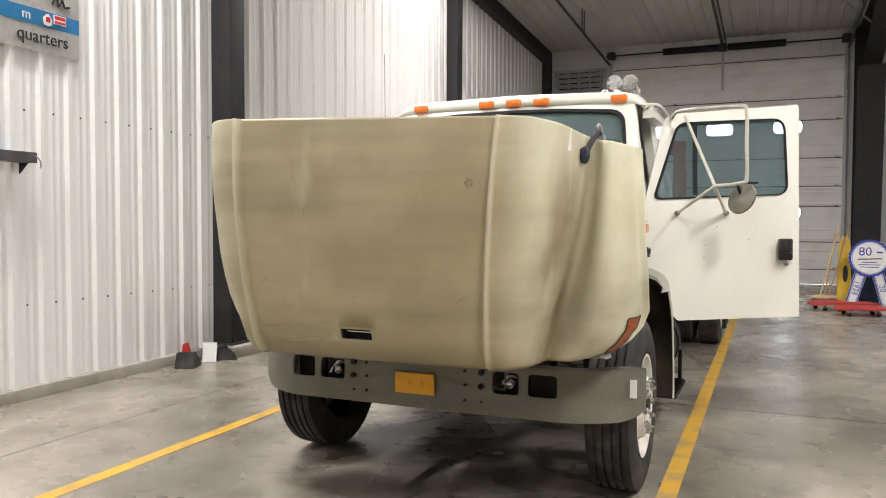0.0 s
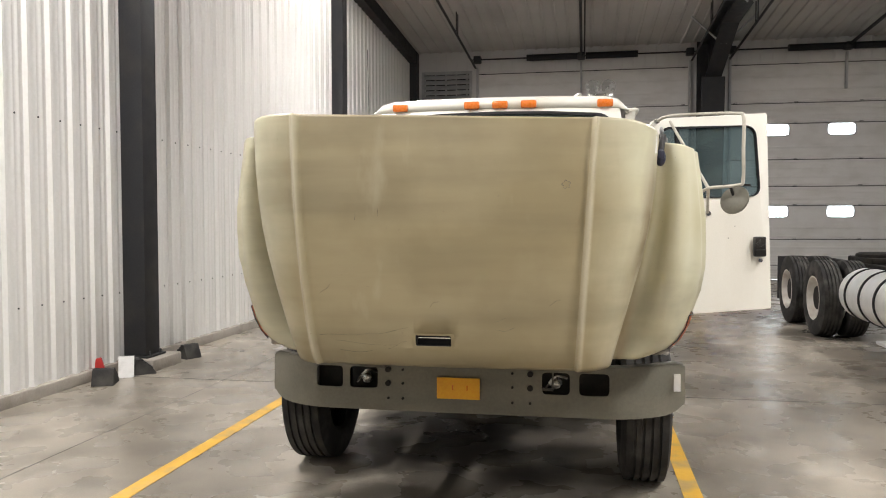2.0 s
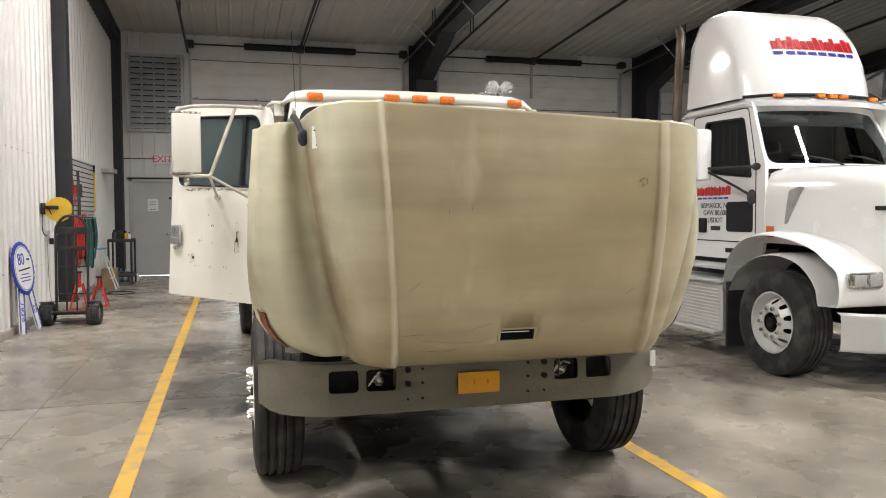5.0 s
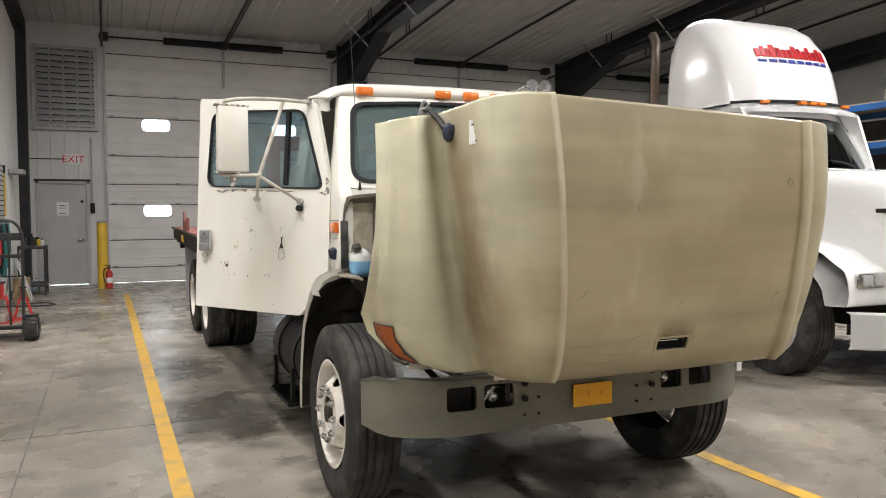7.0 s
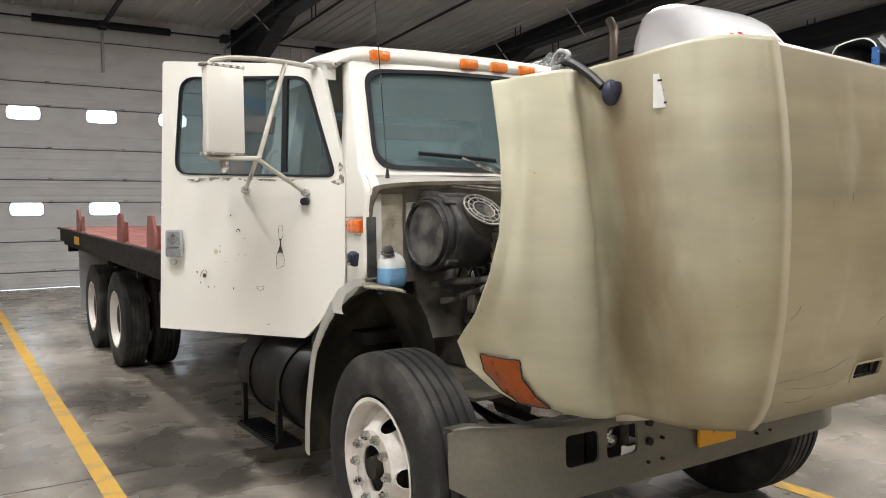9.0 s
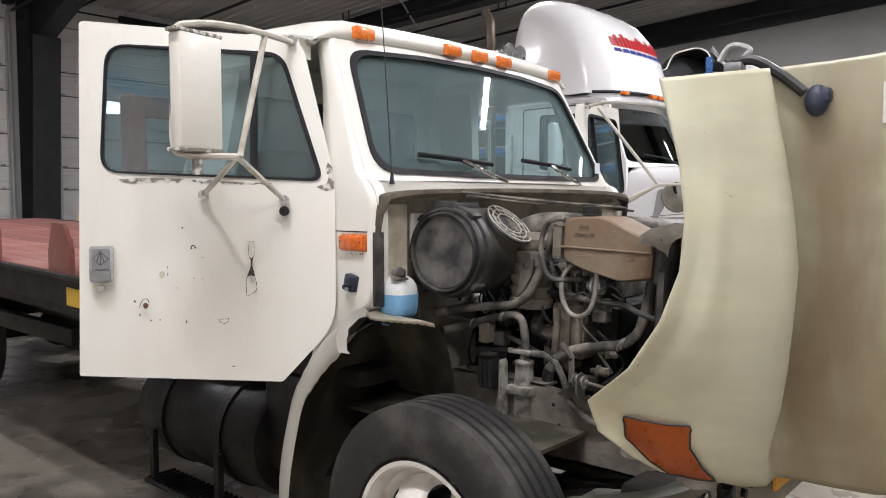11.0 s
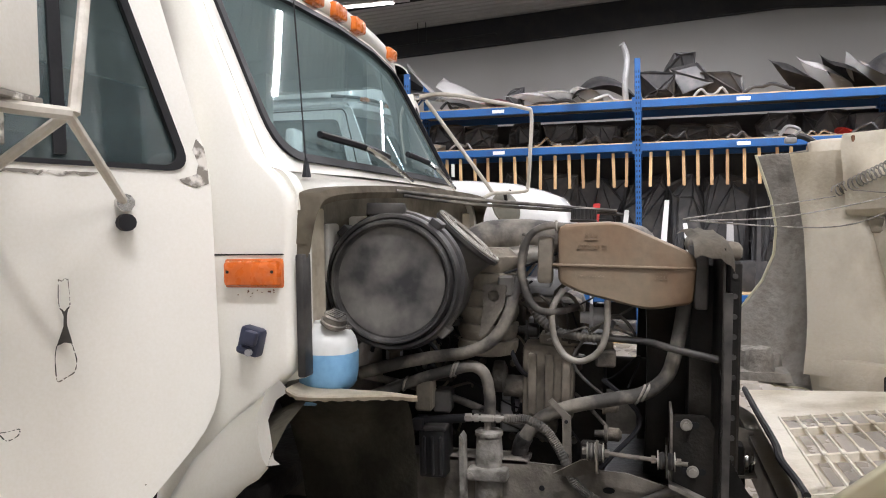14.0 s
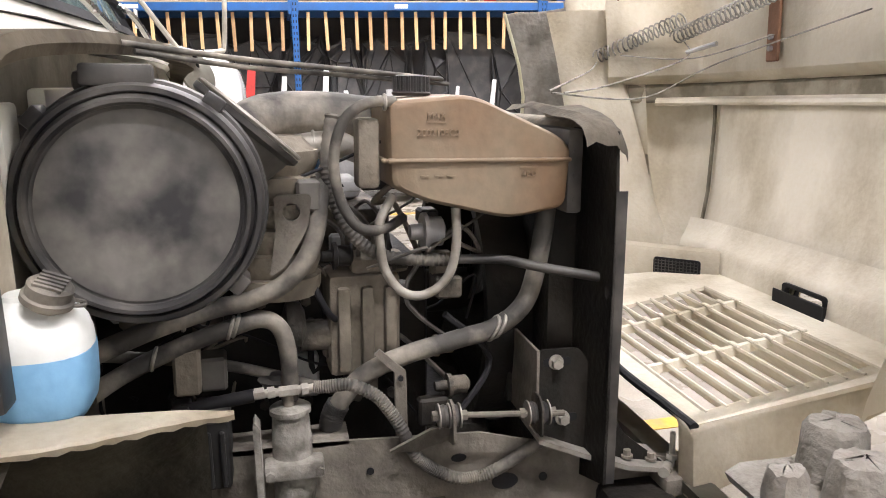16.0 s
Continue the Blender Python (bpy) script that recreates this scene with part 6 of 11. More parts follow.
# doors, standing open
def truck_door(hinge, tip, name_label, sunk):
    hv, tv = Vector((*hinge, 0)), Vector((*tip, 0))
    X = (tv - hv).normalized()
    L = (tv - hv).length
    # inner side: towards the back of the cab
    Y = Vector((-X.y, X.x, 0))
    if Y.y < 0:
        Y = -Y

    def f(a, b, t):
        # the door leans in towards the roof
        lean = table([(0.95, -0.018), (1.05, -0.024), (1.3, -0.036), (1.45, -0.034), (1.6, -0.022), (1.8, 0.007), (2.45, 0.085)], b)
        p = hv + X * a + Y * (t + lean)
        return (p.x, p.y, b - sunk)

    outline = rounded([(-0.055, 1.20), (0.165, 0.965), (L, 1.012), (L, 2.435), (0.11, 2.385), (0.07, 2.34), (-0.055, 1.80)], [0.10, 0.01, 0.008, 0.02, 0.05, 0.04, 0.05], 4)
    win = rounded([(-0.012, 1.79), (0.875, 1.825), (0.86, 2.345), (0.155, 2.325)], [0.06, 0.08, 0.09, 0.07], 6)
    win_in = rounded([(0.012, 1.804), (0.868, 1.831), (0.853, 2.339), (0.168, 2.309)], [0.05, 0.07, 0.08, 0.06], 6)
    bm = sheet(B(), outline, [win], 0.0, 0.055, f)
    d = part("cab_door", bm, M["cream"], truck, name_label)
    bm = sheet(B(), win, [win_in], -0.006, 0.03, f)
    part("window_seal", bm, M["gasket"], d)
    bm = sheet(B(), win_in, [], 0.018, 0.022, f)
    part("window_glass", bm, M["glass"], d)
    bm = sheet(B(), [(0.262, 1.825), (0.288, 1.825), (0.288, 2.318), (0.262, 2.315)], [], -0.004, 0.03, f)
    part("vent_divider", bm, M["gasket"], d)
    # inner trim
    bm = sheet(B(), rounded([(0.08, 1.10), (L - 0.05, 1.05), (L - 0.05, 1.74), (0.08, 1.74)], 0.05), [], 0.056, 0.068, f)
    part("door_trim", bm, M["insul"], d)
    # handle in a recess
    bm = sheet(B(), rounded([(L - 0.143, 1.388), (L - 0.053, 1.388), (L - 0.053, 1.532), (L - 0.143, 1.532)], 0.015), [], -0.012, 0.002, f)
    hd = part("door_handle", bm, M["dusty"] if sunk else M["louvre"], d, "dark metal paddle door handle" if sunk else "grey metal paddle door handle")
    bm = sheet(B(), rounded([(L - 0.132, 1.442), (L - 0.064, 1.442), (L - 0.064, 1.522), (L - 0.132, 1.522)], 0.01), [], -0.018, -0.011, f)
    sheet(bm, rounded([(L - 0.136, 1.394), (L - 0.060, 1.394), (L - 0.060, 1.434), (L - 0.136, 1.434)], 0.006), [], -0.022, -0.011, f)
    part("paddle", bm, M["chassis"] if sunk else M["silver"], hd)
    for pts in ([(-0.128, 1.482), (-0.098, 1.512), (-0.068, 1.482), (-0.098, 1.458), (-0.128, 1.482)], [(-0.098, 1.512), (-0.098, 1.458)], [(-0.098, 1.512), (-0.112, 1.47)], [(-0.098, 1.512), (-0.084, 1.47)]):
        part("emboss", tube(B(), [f(L + a, b, -0.0185) for a, b in pts], 0.0016, seg=5, n=1), M["dusty"], hd)
    bm = cyl(B(), f(L - 0.092, 1.363, -0.01), f(L - 0.092, 1.363, 0.01), 0.016, seg=12)
    part("lock", bm, M["chrome"], d)
    # scuffs, chips and bare metal
    rnd = random.Random(5)

    def g(a, b, t):
        return f(a * 0.985, b + 0.008, t)

    if sunk:
        chips = [(0.42, 1.60, 0.004, 0.010), (0.40, 1.585, 0.003, 0.004), (0.68, 1.60, 0.010, 0.005), (0.63, 1.515, 0.013, 0.005), (0.345, 1.475, 0.004, 0.004), (0.335, 1.39, 0.006, 0.010), (0.30, 1.415, 0.003, 0.003), (0.34, 1.69, 0.004, 0.003), (0.85, 1.48, 0.003, 0.003)]
    else:
        chips = [(0.563, 1.595, 0.004, 0.009), (0.483, 1.477, 0.003, 0.006), (0.517, 1.393, 0.003, 0.009), (0.483, 1.389, 0.003, 0.007), (0.621, 1.438, 0.003, 0.008), (0.621, 1.41, 0.003, 0.012),
             (0.598, 1.354, 0.003, 0.003), (0.586, 1.354, 0.003, 0.003), (0.752, 1.302, 0.007, 0.008), (0.734, 1.247, 0.004, 0.008), (0.691, 1.224, 0.006, 0.006), (0.655, 1.226, 0.004, 0.012), (0.552, 1.217, 0.005, 0.010),
             (0.367, 1.027, 0.009, 0.004), (0.126, 1.052, 0.003, 0.003), (0.45, 1.40, 0.002, 0.004), (0.53, 1.37, 0.002, 0.004)]
    bm = B()
    for a, b, w, h in chips:
        sheet(bm, [(a + 0.75 * w * rnd.uniform(0.4, 1.1) * math.cos(t), b + 0.75 * h * rnd.uniform(0.3, 1.1) * math.sin(t)) for t in np.linspace(0, 2 * math.pi, 10)[:-1]], [], -0.0012, 0.0008, g)
    part_each("paint_chip", bm, M["enginegrime"], d)
    if sunk:
        return d, f, L

    def line(pts, r, name="peeled_edge", mat="enginegrime"):
        path = smooth_path([g(a, b, -0.0004) for a, b in pts], 6)
        bm = B()
        k = 0
        while k < len(path) - 1:
            n = rnd.choice((1, 1, 2, 3))
            tube(bm, path[k:k + n + 1], r * rnd.uniform(0.6, 1.5), seg=5, n=1)
            k += n + rnd.choice((0, 0, 1, 1))
        part(name, bm, M[mat], d)

    # small hooked scrape, bored hole with rusty lip, yellowed spot, scuffed triangle
    line([(0.526, 1.508), (0.528, 1.518), (0.521, 1.524), (0.513, 1.520), (0.512, 1.512)], 0.0026)
    part("rust_spot", sheet(B(), ring_pts(0.710, 1.284, 0.010, 0.012, 14), [], -0.0014, 0.0008, g), M["rust"], d, "rusty bored hole")
    line([(0.735, 1.275), (0.726, 1.30), (0.712, 1.312), (0.700, 1.306), (0.698, 1.285)], 0.0012)
    part("yellowed_spot", sheet(B(), ring_pts(0.644, 1.408, 0.011, 0.014, 14), [], -0.0011, 0.0008, g), M["hood"], d, "yellowed spot in the paint")
    line([(0.428, 1.224), (0.405, 1.224), (0.384, 1.226), (0.388, 1.212), (0.408, 1.205), (0.421, 1.219)], 0.0010)
    # long peel: a narrow strip that pinches to bare metal and opens into a loop
    line([(0.297, 1.540), (0.299, 1.50), (0.297, 1.478), (0.291, 1.470)], 0.0008)
    line([(0.278, 1.540), (0.276, 1.50), (0.277, 1.48), (0.284, 1.470)], 0.0008)
    line([(0.297, 1.540), (0.290, 1.536), (0.284, 1.541), (0.278, 1.538)], 0.0008)
    part("bare_patch", sheet(B(), [(0.296, 1.478), (0.288, 1.470), (0.279, 1.480), (0.283, 1.462), (0.284, 1.44), (0.279, 1.42), (0.274, 1.398), (0.290, 1.402), (0.306, 1.396), (0.298, 1.418), (0.291, 1.438), (0.290, 1.46)], [], -0.0013, 0.0008, g), M["enginegrime"], d)
    line([(0.306, 1.396), (0.310, 1.37), (0.309, 1.33), (0.305, 1.318), (0.288, 1.326), (0.272, 1.336), (0.267, 1.36), (0.272, 1.385), (0.276, 1.398)], 0.0011)
    # bare strip along the window sill, broken in the middle, and a worn corner
    def strip(a0, a1, top, deep):
        n = int((a1 - a0) / 0.012)
        up = [(lerp(a0, a1, k / n), top(lerp(a0, a1, k / n)) - 0.002 * rnd.random()) for k in range(n + 1)]
        lo = [(a, b - deep * (0.35 + 0.65 * rnd.random()) * min(1, 8 * (k + 0.4) / n, 8 * (n - k + 0.4) / n)) for k, (a, b) in enumerate(up)]
        part("bare_patch", sheet(B(), up + lo[::-1], [], -0.0014, 0.0008, f), M["baremetal"], d, "bare grey-brown strip below the window")
    def sill(a):
        return 1.782 + 0.036 * a
    strip(0.55, 0.80, lambda a: sill(a) - 0.012 * max(0, a - 0.68) / 0.12, 0.024)
    strip(0.44, 0.52, lambda a: sill(a) - 0.002, 0.016)
    strip(0.20, 0.42, lambda a: sill(a) - 0.004, 0.012)
    bm = sheet(B(), [(-0.05, 1.762), (-0.02, 1.752), (0.012, 1.764), (0.02, 1.772), (-0.004, 1.779), (-0.022, 1.785), (-0.028, 1.81), (-0.016, 1.845), (-0.026, 1.872), (-0.044, 1.85), (-0.050, 1.81)], [], -0.0014, 0.0008, f)
    part("bare_patch", bm, M["baremetal"], d)
    return d, f, L


door_p, fp, Lp = truck_door((-2.765, 5.825), (-3.488, 6.459), "cream passenger door standing open, chipped and scuffed", 0.0)
door_d, fd, Ld = truck_door((-0.635, 5.825), (0.285, 6.055), "cream driver door standing open, dirt streaked", 0.055)


def bent(bm, pts, r, n=5):
    return tube(bm, pts, r, seg=8, n=n)


# west coast mirrors on tubular brackets
def mirror_set(f, with_box, round_pos, door):
    out = 0.36 if with_box else 0.30
    lo = 1.885
    bm = bent(B(), [f(0.12, 2.365, -0.02), f(0.22, 2.362, -0.20), f(0.33, 2.352, -out), f(0.44, 2.342, -out - 0.06), f(0.50, 2.305, -out - 0.07), f(0.50, 2.1, -out - 0.07), f(0.50, lo + 0.03, -out - 0.07), f(0.46, lo - 0.01, -out - 0.05), f(0.30, lo - 0.01, -0.30)], 0.013)
    br = part("mirror_bracket", bm, M["ivorytube"], truck, "cream tubular mirror bracket")
    part("strut", bent(B(), [f(0.21, 2.362, -0.18), f(0.29, lo - 0.01, -0.30)], 0.012, 1), M["ivorytube"], br)
    part("strut", bent(B(), [f(0.30, lo - 0.01, -0.30), f(0.15, 1.715, -0.015)], 0.011, 1), M["ivorytube"], br)
    part("strut", bent(B(), [f(0.30, lo - 0.01, -0.30), f(0.47, 1.735, -0.015)], 0.011, 1), M["ivorytube"], br)
    for a, b in ((0.15, 1.715), (0.47, 1.735), (0.12, 2.372)):
        part("mount_foot", cyl(B(), f(a, b, -0.03), f(a, b, 0.002), 0.02, seg=10), M["chrome"], br)
    part("rubber_stop", cyl(B(), f(0.15, 1.67, -0.035), f(0.15, 1.67, 0.0), 0.02, seg=12), M["gasket"], br)
    return br


def far_bracket(f):
    """The driver side bracket, swung well forward of its open door."""
    joint = (-0.225, 5.575, 1.815)
    bm = bent(B(), [f(0.12, 2.365, -0.015), (-0.46, 5.78, 2.33), (-0.26, 5.58, 2.312), (-0.08, 5.42, 2.29), (-0.04, 5.385, 2.26), (-0.036, 5.395, 2.05), (-0.033, 5.41, 1.86), (-0.06, 5.435, 1.826), joint], 0.0115)
    br = part("mirror_bracket", bm, M["ivorytube"], truck, "cream tubular mirror bracket")
    for q in (f(0.20, 2.36, -0.06), f(0.15, 1.70, -0.01), f(0.47, 1.70, -0.01)):
        part("strut", bent(B(), [joint, q], 0.0105, 1), M["ivorytube"], br)
    for a, b in ((0.15, 1.70), (0.47, 1.70), (0.12, 2.365)):
        part("mount_foot", cyl(B(), f(a, b, -0.03), f(a, b, 0.002), 0.018, seg=10), M["chrome"], br)
    return br


mirror_set(fp, True, None, door_p)
far_bracket(fd)
# tall mirror head on the passenger side: its back faces the road ahead
bm = box(B(), -0.095, 0.095, -0.03, 0.03, -0.22, 0.185, 0.012)
bm.transform(Matrix.Translation((-3.325, 5.835, 2.115)) @ Matrix.Rotation(radians(9), 4, "Z"))
mh = part("mirror_head", bm, M["cream"], truck, "tall cream backed side mirror")
bm = box(B(), -0.088, 0.088, 0.030, 0.034, -0.21, 0.175)
bm.transform(Matrix.Translation((-3.325, 5.835, 2.115)) @ Matrix.Rotation(radians(9), 4, "Z"))
part("mirror_glass", bm, M["mirror"], mh)
MH = Matrix.Translation((-3.325, 5.835, 2.115)) @ Matrix.Rotation(radians(9), 4, "Z")
for z in (-0.225, 0.188):
    bm = box(B(), -0.11, 0.10, -0.028, 0.028, z - 0.006, z + 0.008, 0.003, 1)
    bm.transform(MH)
    part("mirror_clamp", bm, M["baremetal"], mh)
bm = box(B(), -0.02, 0.015, -0.01, 0.01, -0.31, -0.22, 0.003, 1)
bm.transform(MH)
part("mirror_tab", bm, M["baremetal"], mh)
# round spot mirror on the driver side
p0 = Vector((-0.06, 5.535, 1.73))
bm = lathe(B(), [(-0.03, 0.012), (-0.022, 0.07), (-0.01, 0.098), (0.0, 0.10), (0.004, 0.095)], (0, 0, 0), "y", 28)
bm.transform(Matrix.Translation(p0) @ Matrix.Rotation(radians(-38), 4, "Z") @ Matrix.Rotation(radians(-20), 4, "X"))
sm = part("spot_mirror", bm, M["bumper"], truck, "round dusty spot mirror")
bm = tube(B(), [p0 + Vector((0.0, -0.01, 0.0)), p0 + Vector((-0.03, 0.0, 0.09))], 0.01, n=1)
box(bm, -0.14, 0.03, 5.49, 5.505, 1.822, 1.834)
part("mirror_stem", bm, M["chassis"], sm)

# rear half of the wheel arches, bolted to the cab
def curve2(pts, n=5):
    return [(p.x, p.z) for p in smooth_path([(y, 0, z) for y, z in pts], n)]


for s in (-1, 1):
    # inner edge of the lip and its crown along the cab side, from the foot up to the broken end
    edge = curve2([(5.90, 0.36), (5.88, 0.58), (5.80, 0.87), (5.73, 0.97), (5.655, 1.05), (5.555, 1.133)])
    crown = curve2([(6.07, 0.36), (6.055, 0.58), (5.97, 0.866), (5.90, 0.995), (5.80, 1.129), (5.615, 1.284)])
    bm = B()
    rows = []
    last = len(edge) - 1
    for i, (a, b_) in enumerate(zip(edge, crown)):
        rag = 0.006 * math.sin(i * 2.1) * (i / last) ** 2
        rows.append([(C + s * u, lerp(a[0], b_[0], w) + dy + rag, lerp(a[1], b_[1], w) + dz) for u, w, dy, dz in
                     ((1.196, 0.0, 0.004, -0.002), (1.200, 0.0, -0.001, -0.004), (1.205, 0.02, 0.0, -0.002), (1.208, 0.10, 0.004, 0.004), (1.200, 0.32, 0.004, 0.010), (1.165, 0.62, 0.004, 0.012), (1.095, 0.88, 0.002, 0.008), (1.020, 1.0, 0.0, 0.0), (1.0, 1.0, 0.02, -0.012))])
    vs = grid(bm, rows)
    # the end turns inward in a narrow ragged flange
    end = rows[-1][2:8]
    back = [(x - s * 0.052 * (1 - 0.35 * k / 5), y - 0.006 + 0.004 * math.sin(k * 2.3), z - 0.012 - 0.022 * k / 5) for k, (x, y, z) in enumerate(end)]
    vb = [bm.verts.new(p) for p in back]
    va = vs[-1][2:8]
    for k in range(5):
        bm.faces.new((va[k], va[k + 1], vb[k + 1], vb[k]))
    bmesh.ops.solidify(bm, geom=bm.faces[:], thickness=0.006)
    part("arch_lip", bm, M["cream"], truck, "cream flared arch lip with a broken end")
    # barrel of the arch behind the lip
    bm = B()
    rows = []
    barrel = curve2([(5.95, 0.36), (5.94, 0.58), (5.88, 0.87), (5.80, 1.04), (5.70, 1.17), (5.55, 1.240)])
    for a, c_ in zip(edge, barrel):
        rows.append([(C + s * 1.199, a[0] + 0.004, a[1] - 0.001), (C + s * 1.18, a[0] + 0.012, a[1] + 0.008), (C + s * 1.12, lerp(a[0], c_[0], 0.6), lerp(a[1], c_[1], 0.65)), (C + s * 1.0, c_[0], c_[1]), (C + s * 0.86, c_[0] + 0.01, c_[1] - 0.01), (C + s * 0.74, c_[0] + 0.02, c_[1] - 0.03)])
    grid(bm, rows)
    bmesh.ops.solidify(bm, geom=bm.faces[:], thickness=0.006)
    part("wheel_arch_liner", bm, M["splash"], truck, "dusty black wheel arch liner")
    # a tapering ledge runs forward along the top of the inner panel
    out = smooth_path([(1.03, 5.60, 1.262), (1.047, 5.555, 1.252), (1.035, 5.48, 1.250), (1.018, 5.42, 1.250), (0.994, 5.35, 1.249), (0.972, 5.288, 1.243)], 5)
    bm = B()
    rows = []
    n_l = len(out) - 1
    for i, p in enumerate(out):
        q = i / n_l
        w = p.x + 0.0015 * math.sin(i * 1.7)
        inn = lerp(0.935, 0.966, q)
        rows.append([(C + s * (w - 0.004), p.y, p.z - 0.010 + 0.002 * math.sin(i * 2.6)), (C + s * w, p.y, p.z - 0.001), (C + s * (w - 0.004), p.y, p.z + 0.003), (C + s * lerp(w, inn, 0.5), p.y, p.z + 0.005), (C + s * inn, p.y, p.z + 0.002), (C + s * (inn - 0.003), p.y, p.z - 0.012)])
    grid(bm, rows)
    bmesh.ops.solidify(bm, geom=bm.faces[:], thickness=0.003)
    part("splash_ledge", bm, M["ledgedust"], truck, "dusty cream splash ledge")
    # the panel below it curves inboard towards its foot
    bm = B()
    rows = []
    top = smooth_path([(1.0, 5.66, 1.255), (1.0, 5.58, 1.25), (0.99, 5.48, 1.247), (0.975, 5.42, 1.246), (0.94, 5.36, 1.24), (0.89, 5.335, 1.21)], 4)
    for p in top:
        rows.append([(C + s * lerp(p.x, 0.76, w), lerp(p.y, p.y + 0.02, k), lerp(p.z, 0.90, k)) for w, k in ((0.0, 0.0), (0.25, 0.12), (0.55, 0.35), (0.85, 0.7), (1.0, 1.0))])
    grid(bm, rows)
    bmesh.ops.solidify(bm, geom=bm.faces[:], thickness=0.006)
    part("splash_panel", bm, M["splash"], truck, "dusty dark inner splash panel")

# --- chassis, deck and gear under the cab ---
for s in (-1, 1):
    bm = B()
    prism(bm, [(4.36, 0.66), (5.9, 0.66), (5.9, 0.958), (5.16, 0.956), (4.82, 0.938), (4.70, 0.905), (4.36, 0.82)], C + s * 0.482, C + s * 0.49, "x")
    for z0, z1 in ((0.66, 0.67), (0.945, 0.956)):
        box(bm, *sorted((C + s * 0.40, C + s * 0.49)), 5.10 if z0 > 0.8 else 4.36, 5.9, z0, z1)
    part("frame_rail", bm, M["raildust"], truck, "dusty steel chassis rail")
    bm = B()
    box(bm, *sorted((C + s * 0.38, C + s * 0.46)), 5.9, 13.9, 0.74, 1.0, 0.01, 1)
    part("frame_rail", bm, M["chassis"], truck)
    # leaf spring and axle
    bm = B()
    for i in range(4):
        tube(bm, [(C + s * 0.44, 4.5, 0.66 - 0.0 * i), (C + s * 0.44, 5.17, 0.55 - 0.02 * i), (C + s * 0.44, 5.84, 0.66)][0:3] if i == 0 else [(C + s * 0.44, 4.7 + 0.1 * i, 0.62 - 0.02 * i), (C + s * 0.44, 5.17, 0.55 - 0.022 * i), (C + s * 0.44, 5.64 - 0.1 * i, 0.62 - 0.02 * i)], 0.02, seg=6, n=4)
    part("leaf_spring", bm, M["chassis"], truck)
part("sump", box(B(), C - 0.26, C + 0.26, 4.72, 5.60, 0.50, 0.86, 0.05), M["chassis"], truck, "oily black sump")
part("engine_mount_beam", box(B(), C - 0.46, C + 0.46, 4.50, 4.68, 0.60, 0.74, 0.02), M["chassis"], truck)
# added unseen sheets: stop light falling through the bay to the floor
for s in (-1, 1):
    part("splash_apron", box(B(), *sorted((C + s * 0.30, C + s * 0.855)), 4.90, 5.94, 0.785, 0.80), M["splash"], truck, "added dark sheet that keeps light off the floor below")
bm = B()
box(bm, C - 0.90, C + 0.90, F_AX - 0.05, F_AX + 0.05, 0.42, 0.52, 0.02)
part("front_axle", bm, M["chassis"], truck)
for y in (11.05, 12.55):
    bm = cyl(B(), (C - 0.8, y, 0.51), (C + 0.8, y, 0.51), 0.07, seg=14)
    sphere(bm, (C, y, 0.51), 0.2, 16)
    part("rear_axle", bm, M["chassis"], truck)
bm = box(B(), C - 0.30, C + 0.30, 5.9, 8.5, 0.55, 0.90, 0.05)
part("gearbox", bm, M["chassis"], truck)
# fuel tank with straps and step on each side
for s in (-1, 1):
    bm = lathe(B(), [(6.30, 0.20), (6.31, 0.26), (6.34, 0.28), (7.36, 0.28), (7.40, 0.26), (7.41, 0.20)], (C + s * 0.82, 0, 0.56), "y", 32)
    tk = part("fuel_tank", bm, M["tankblack"], truck, "oily black round fuel tank")
    for y in (6.58, 7.12):
        bm = lathe(B(), [(y - 0.03, 0.283), (y - 0.03, 0.292), (y + 0.03, 0.292), (y + 0.03, 0.283)], (C + s * 0.82, 0, 0.56), "y", 32)
        part("strap", bm, M["tankblack"], tk)
    bm = box(B(), *sorted((C + s * 0.98, C + s * 1.16)), 6.52, 7.20, 0.215, 0.24, 0.006, 1)
    for i in range(16):
        box(bm, *sorted((C + s * 0.99, C + s * 1.15)), 6.54 + i * 0.042, 6.552 + i * 0.042, 0.24, 0.252)
    for y in (6.55, 7.17):
        box(bm, *sorted((C + s * 1.10, C + s * 1.13)), y - 0.02, y + 0.02, 0.23, 0.50)
    part_each("step", bm, M["tankblack"], truck, "black serrated cab step")
    bm = box(B(), *sorted((C + s * 0.55, C + s * 1.0)), 5.95, 6.35, 0.45, 0.92, 0.04)
    part("battery_box", bm, M["tankblack"], truck)
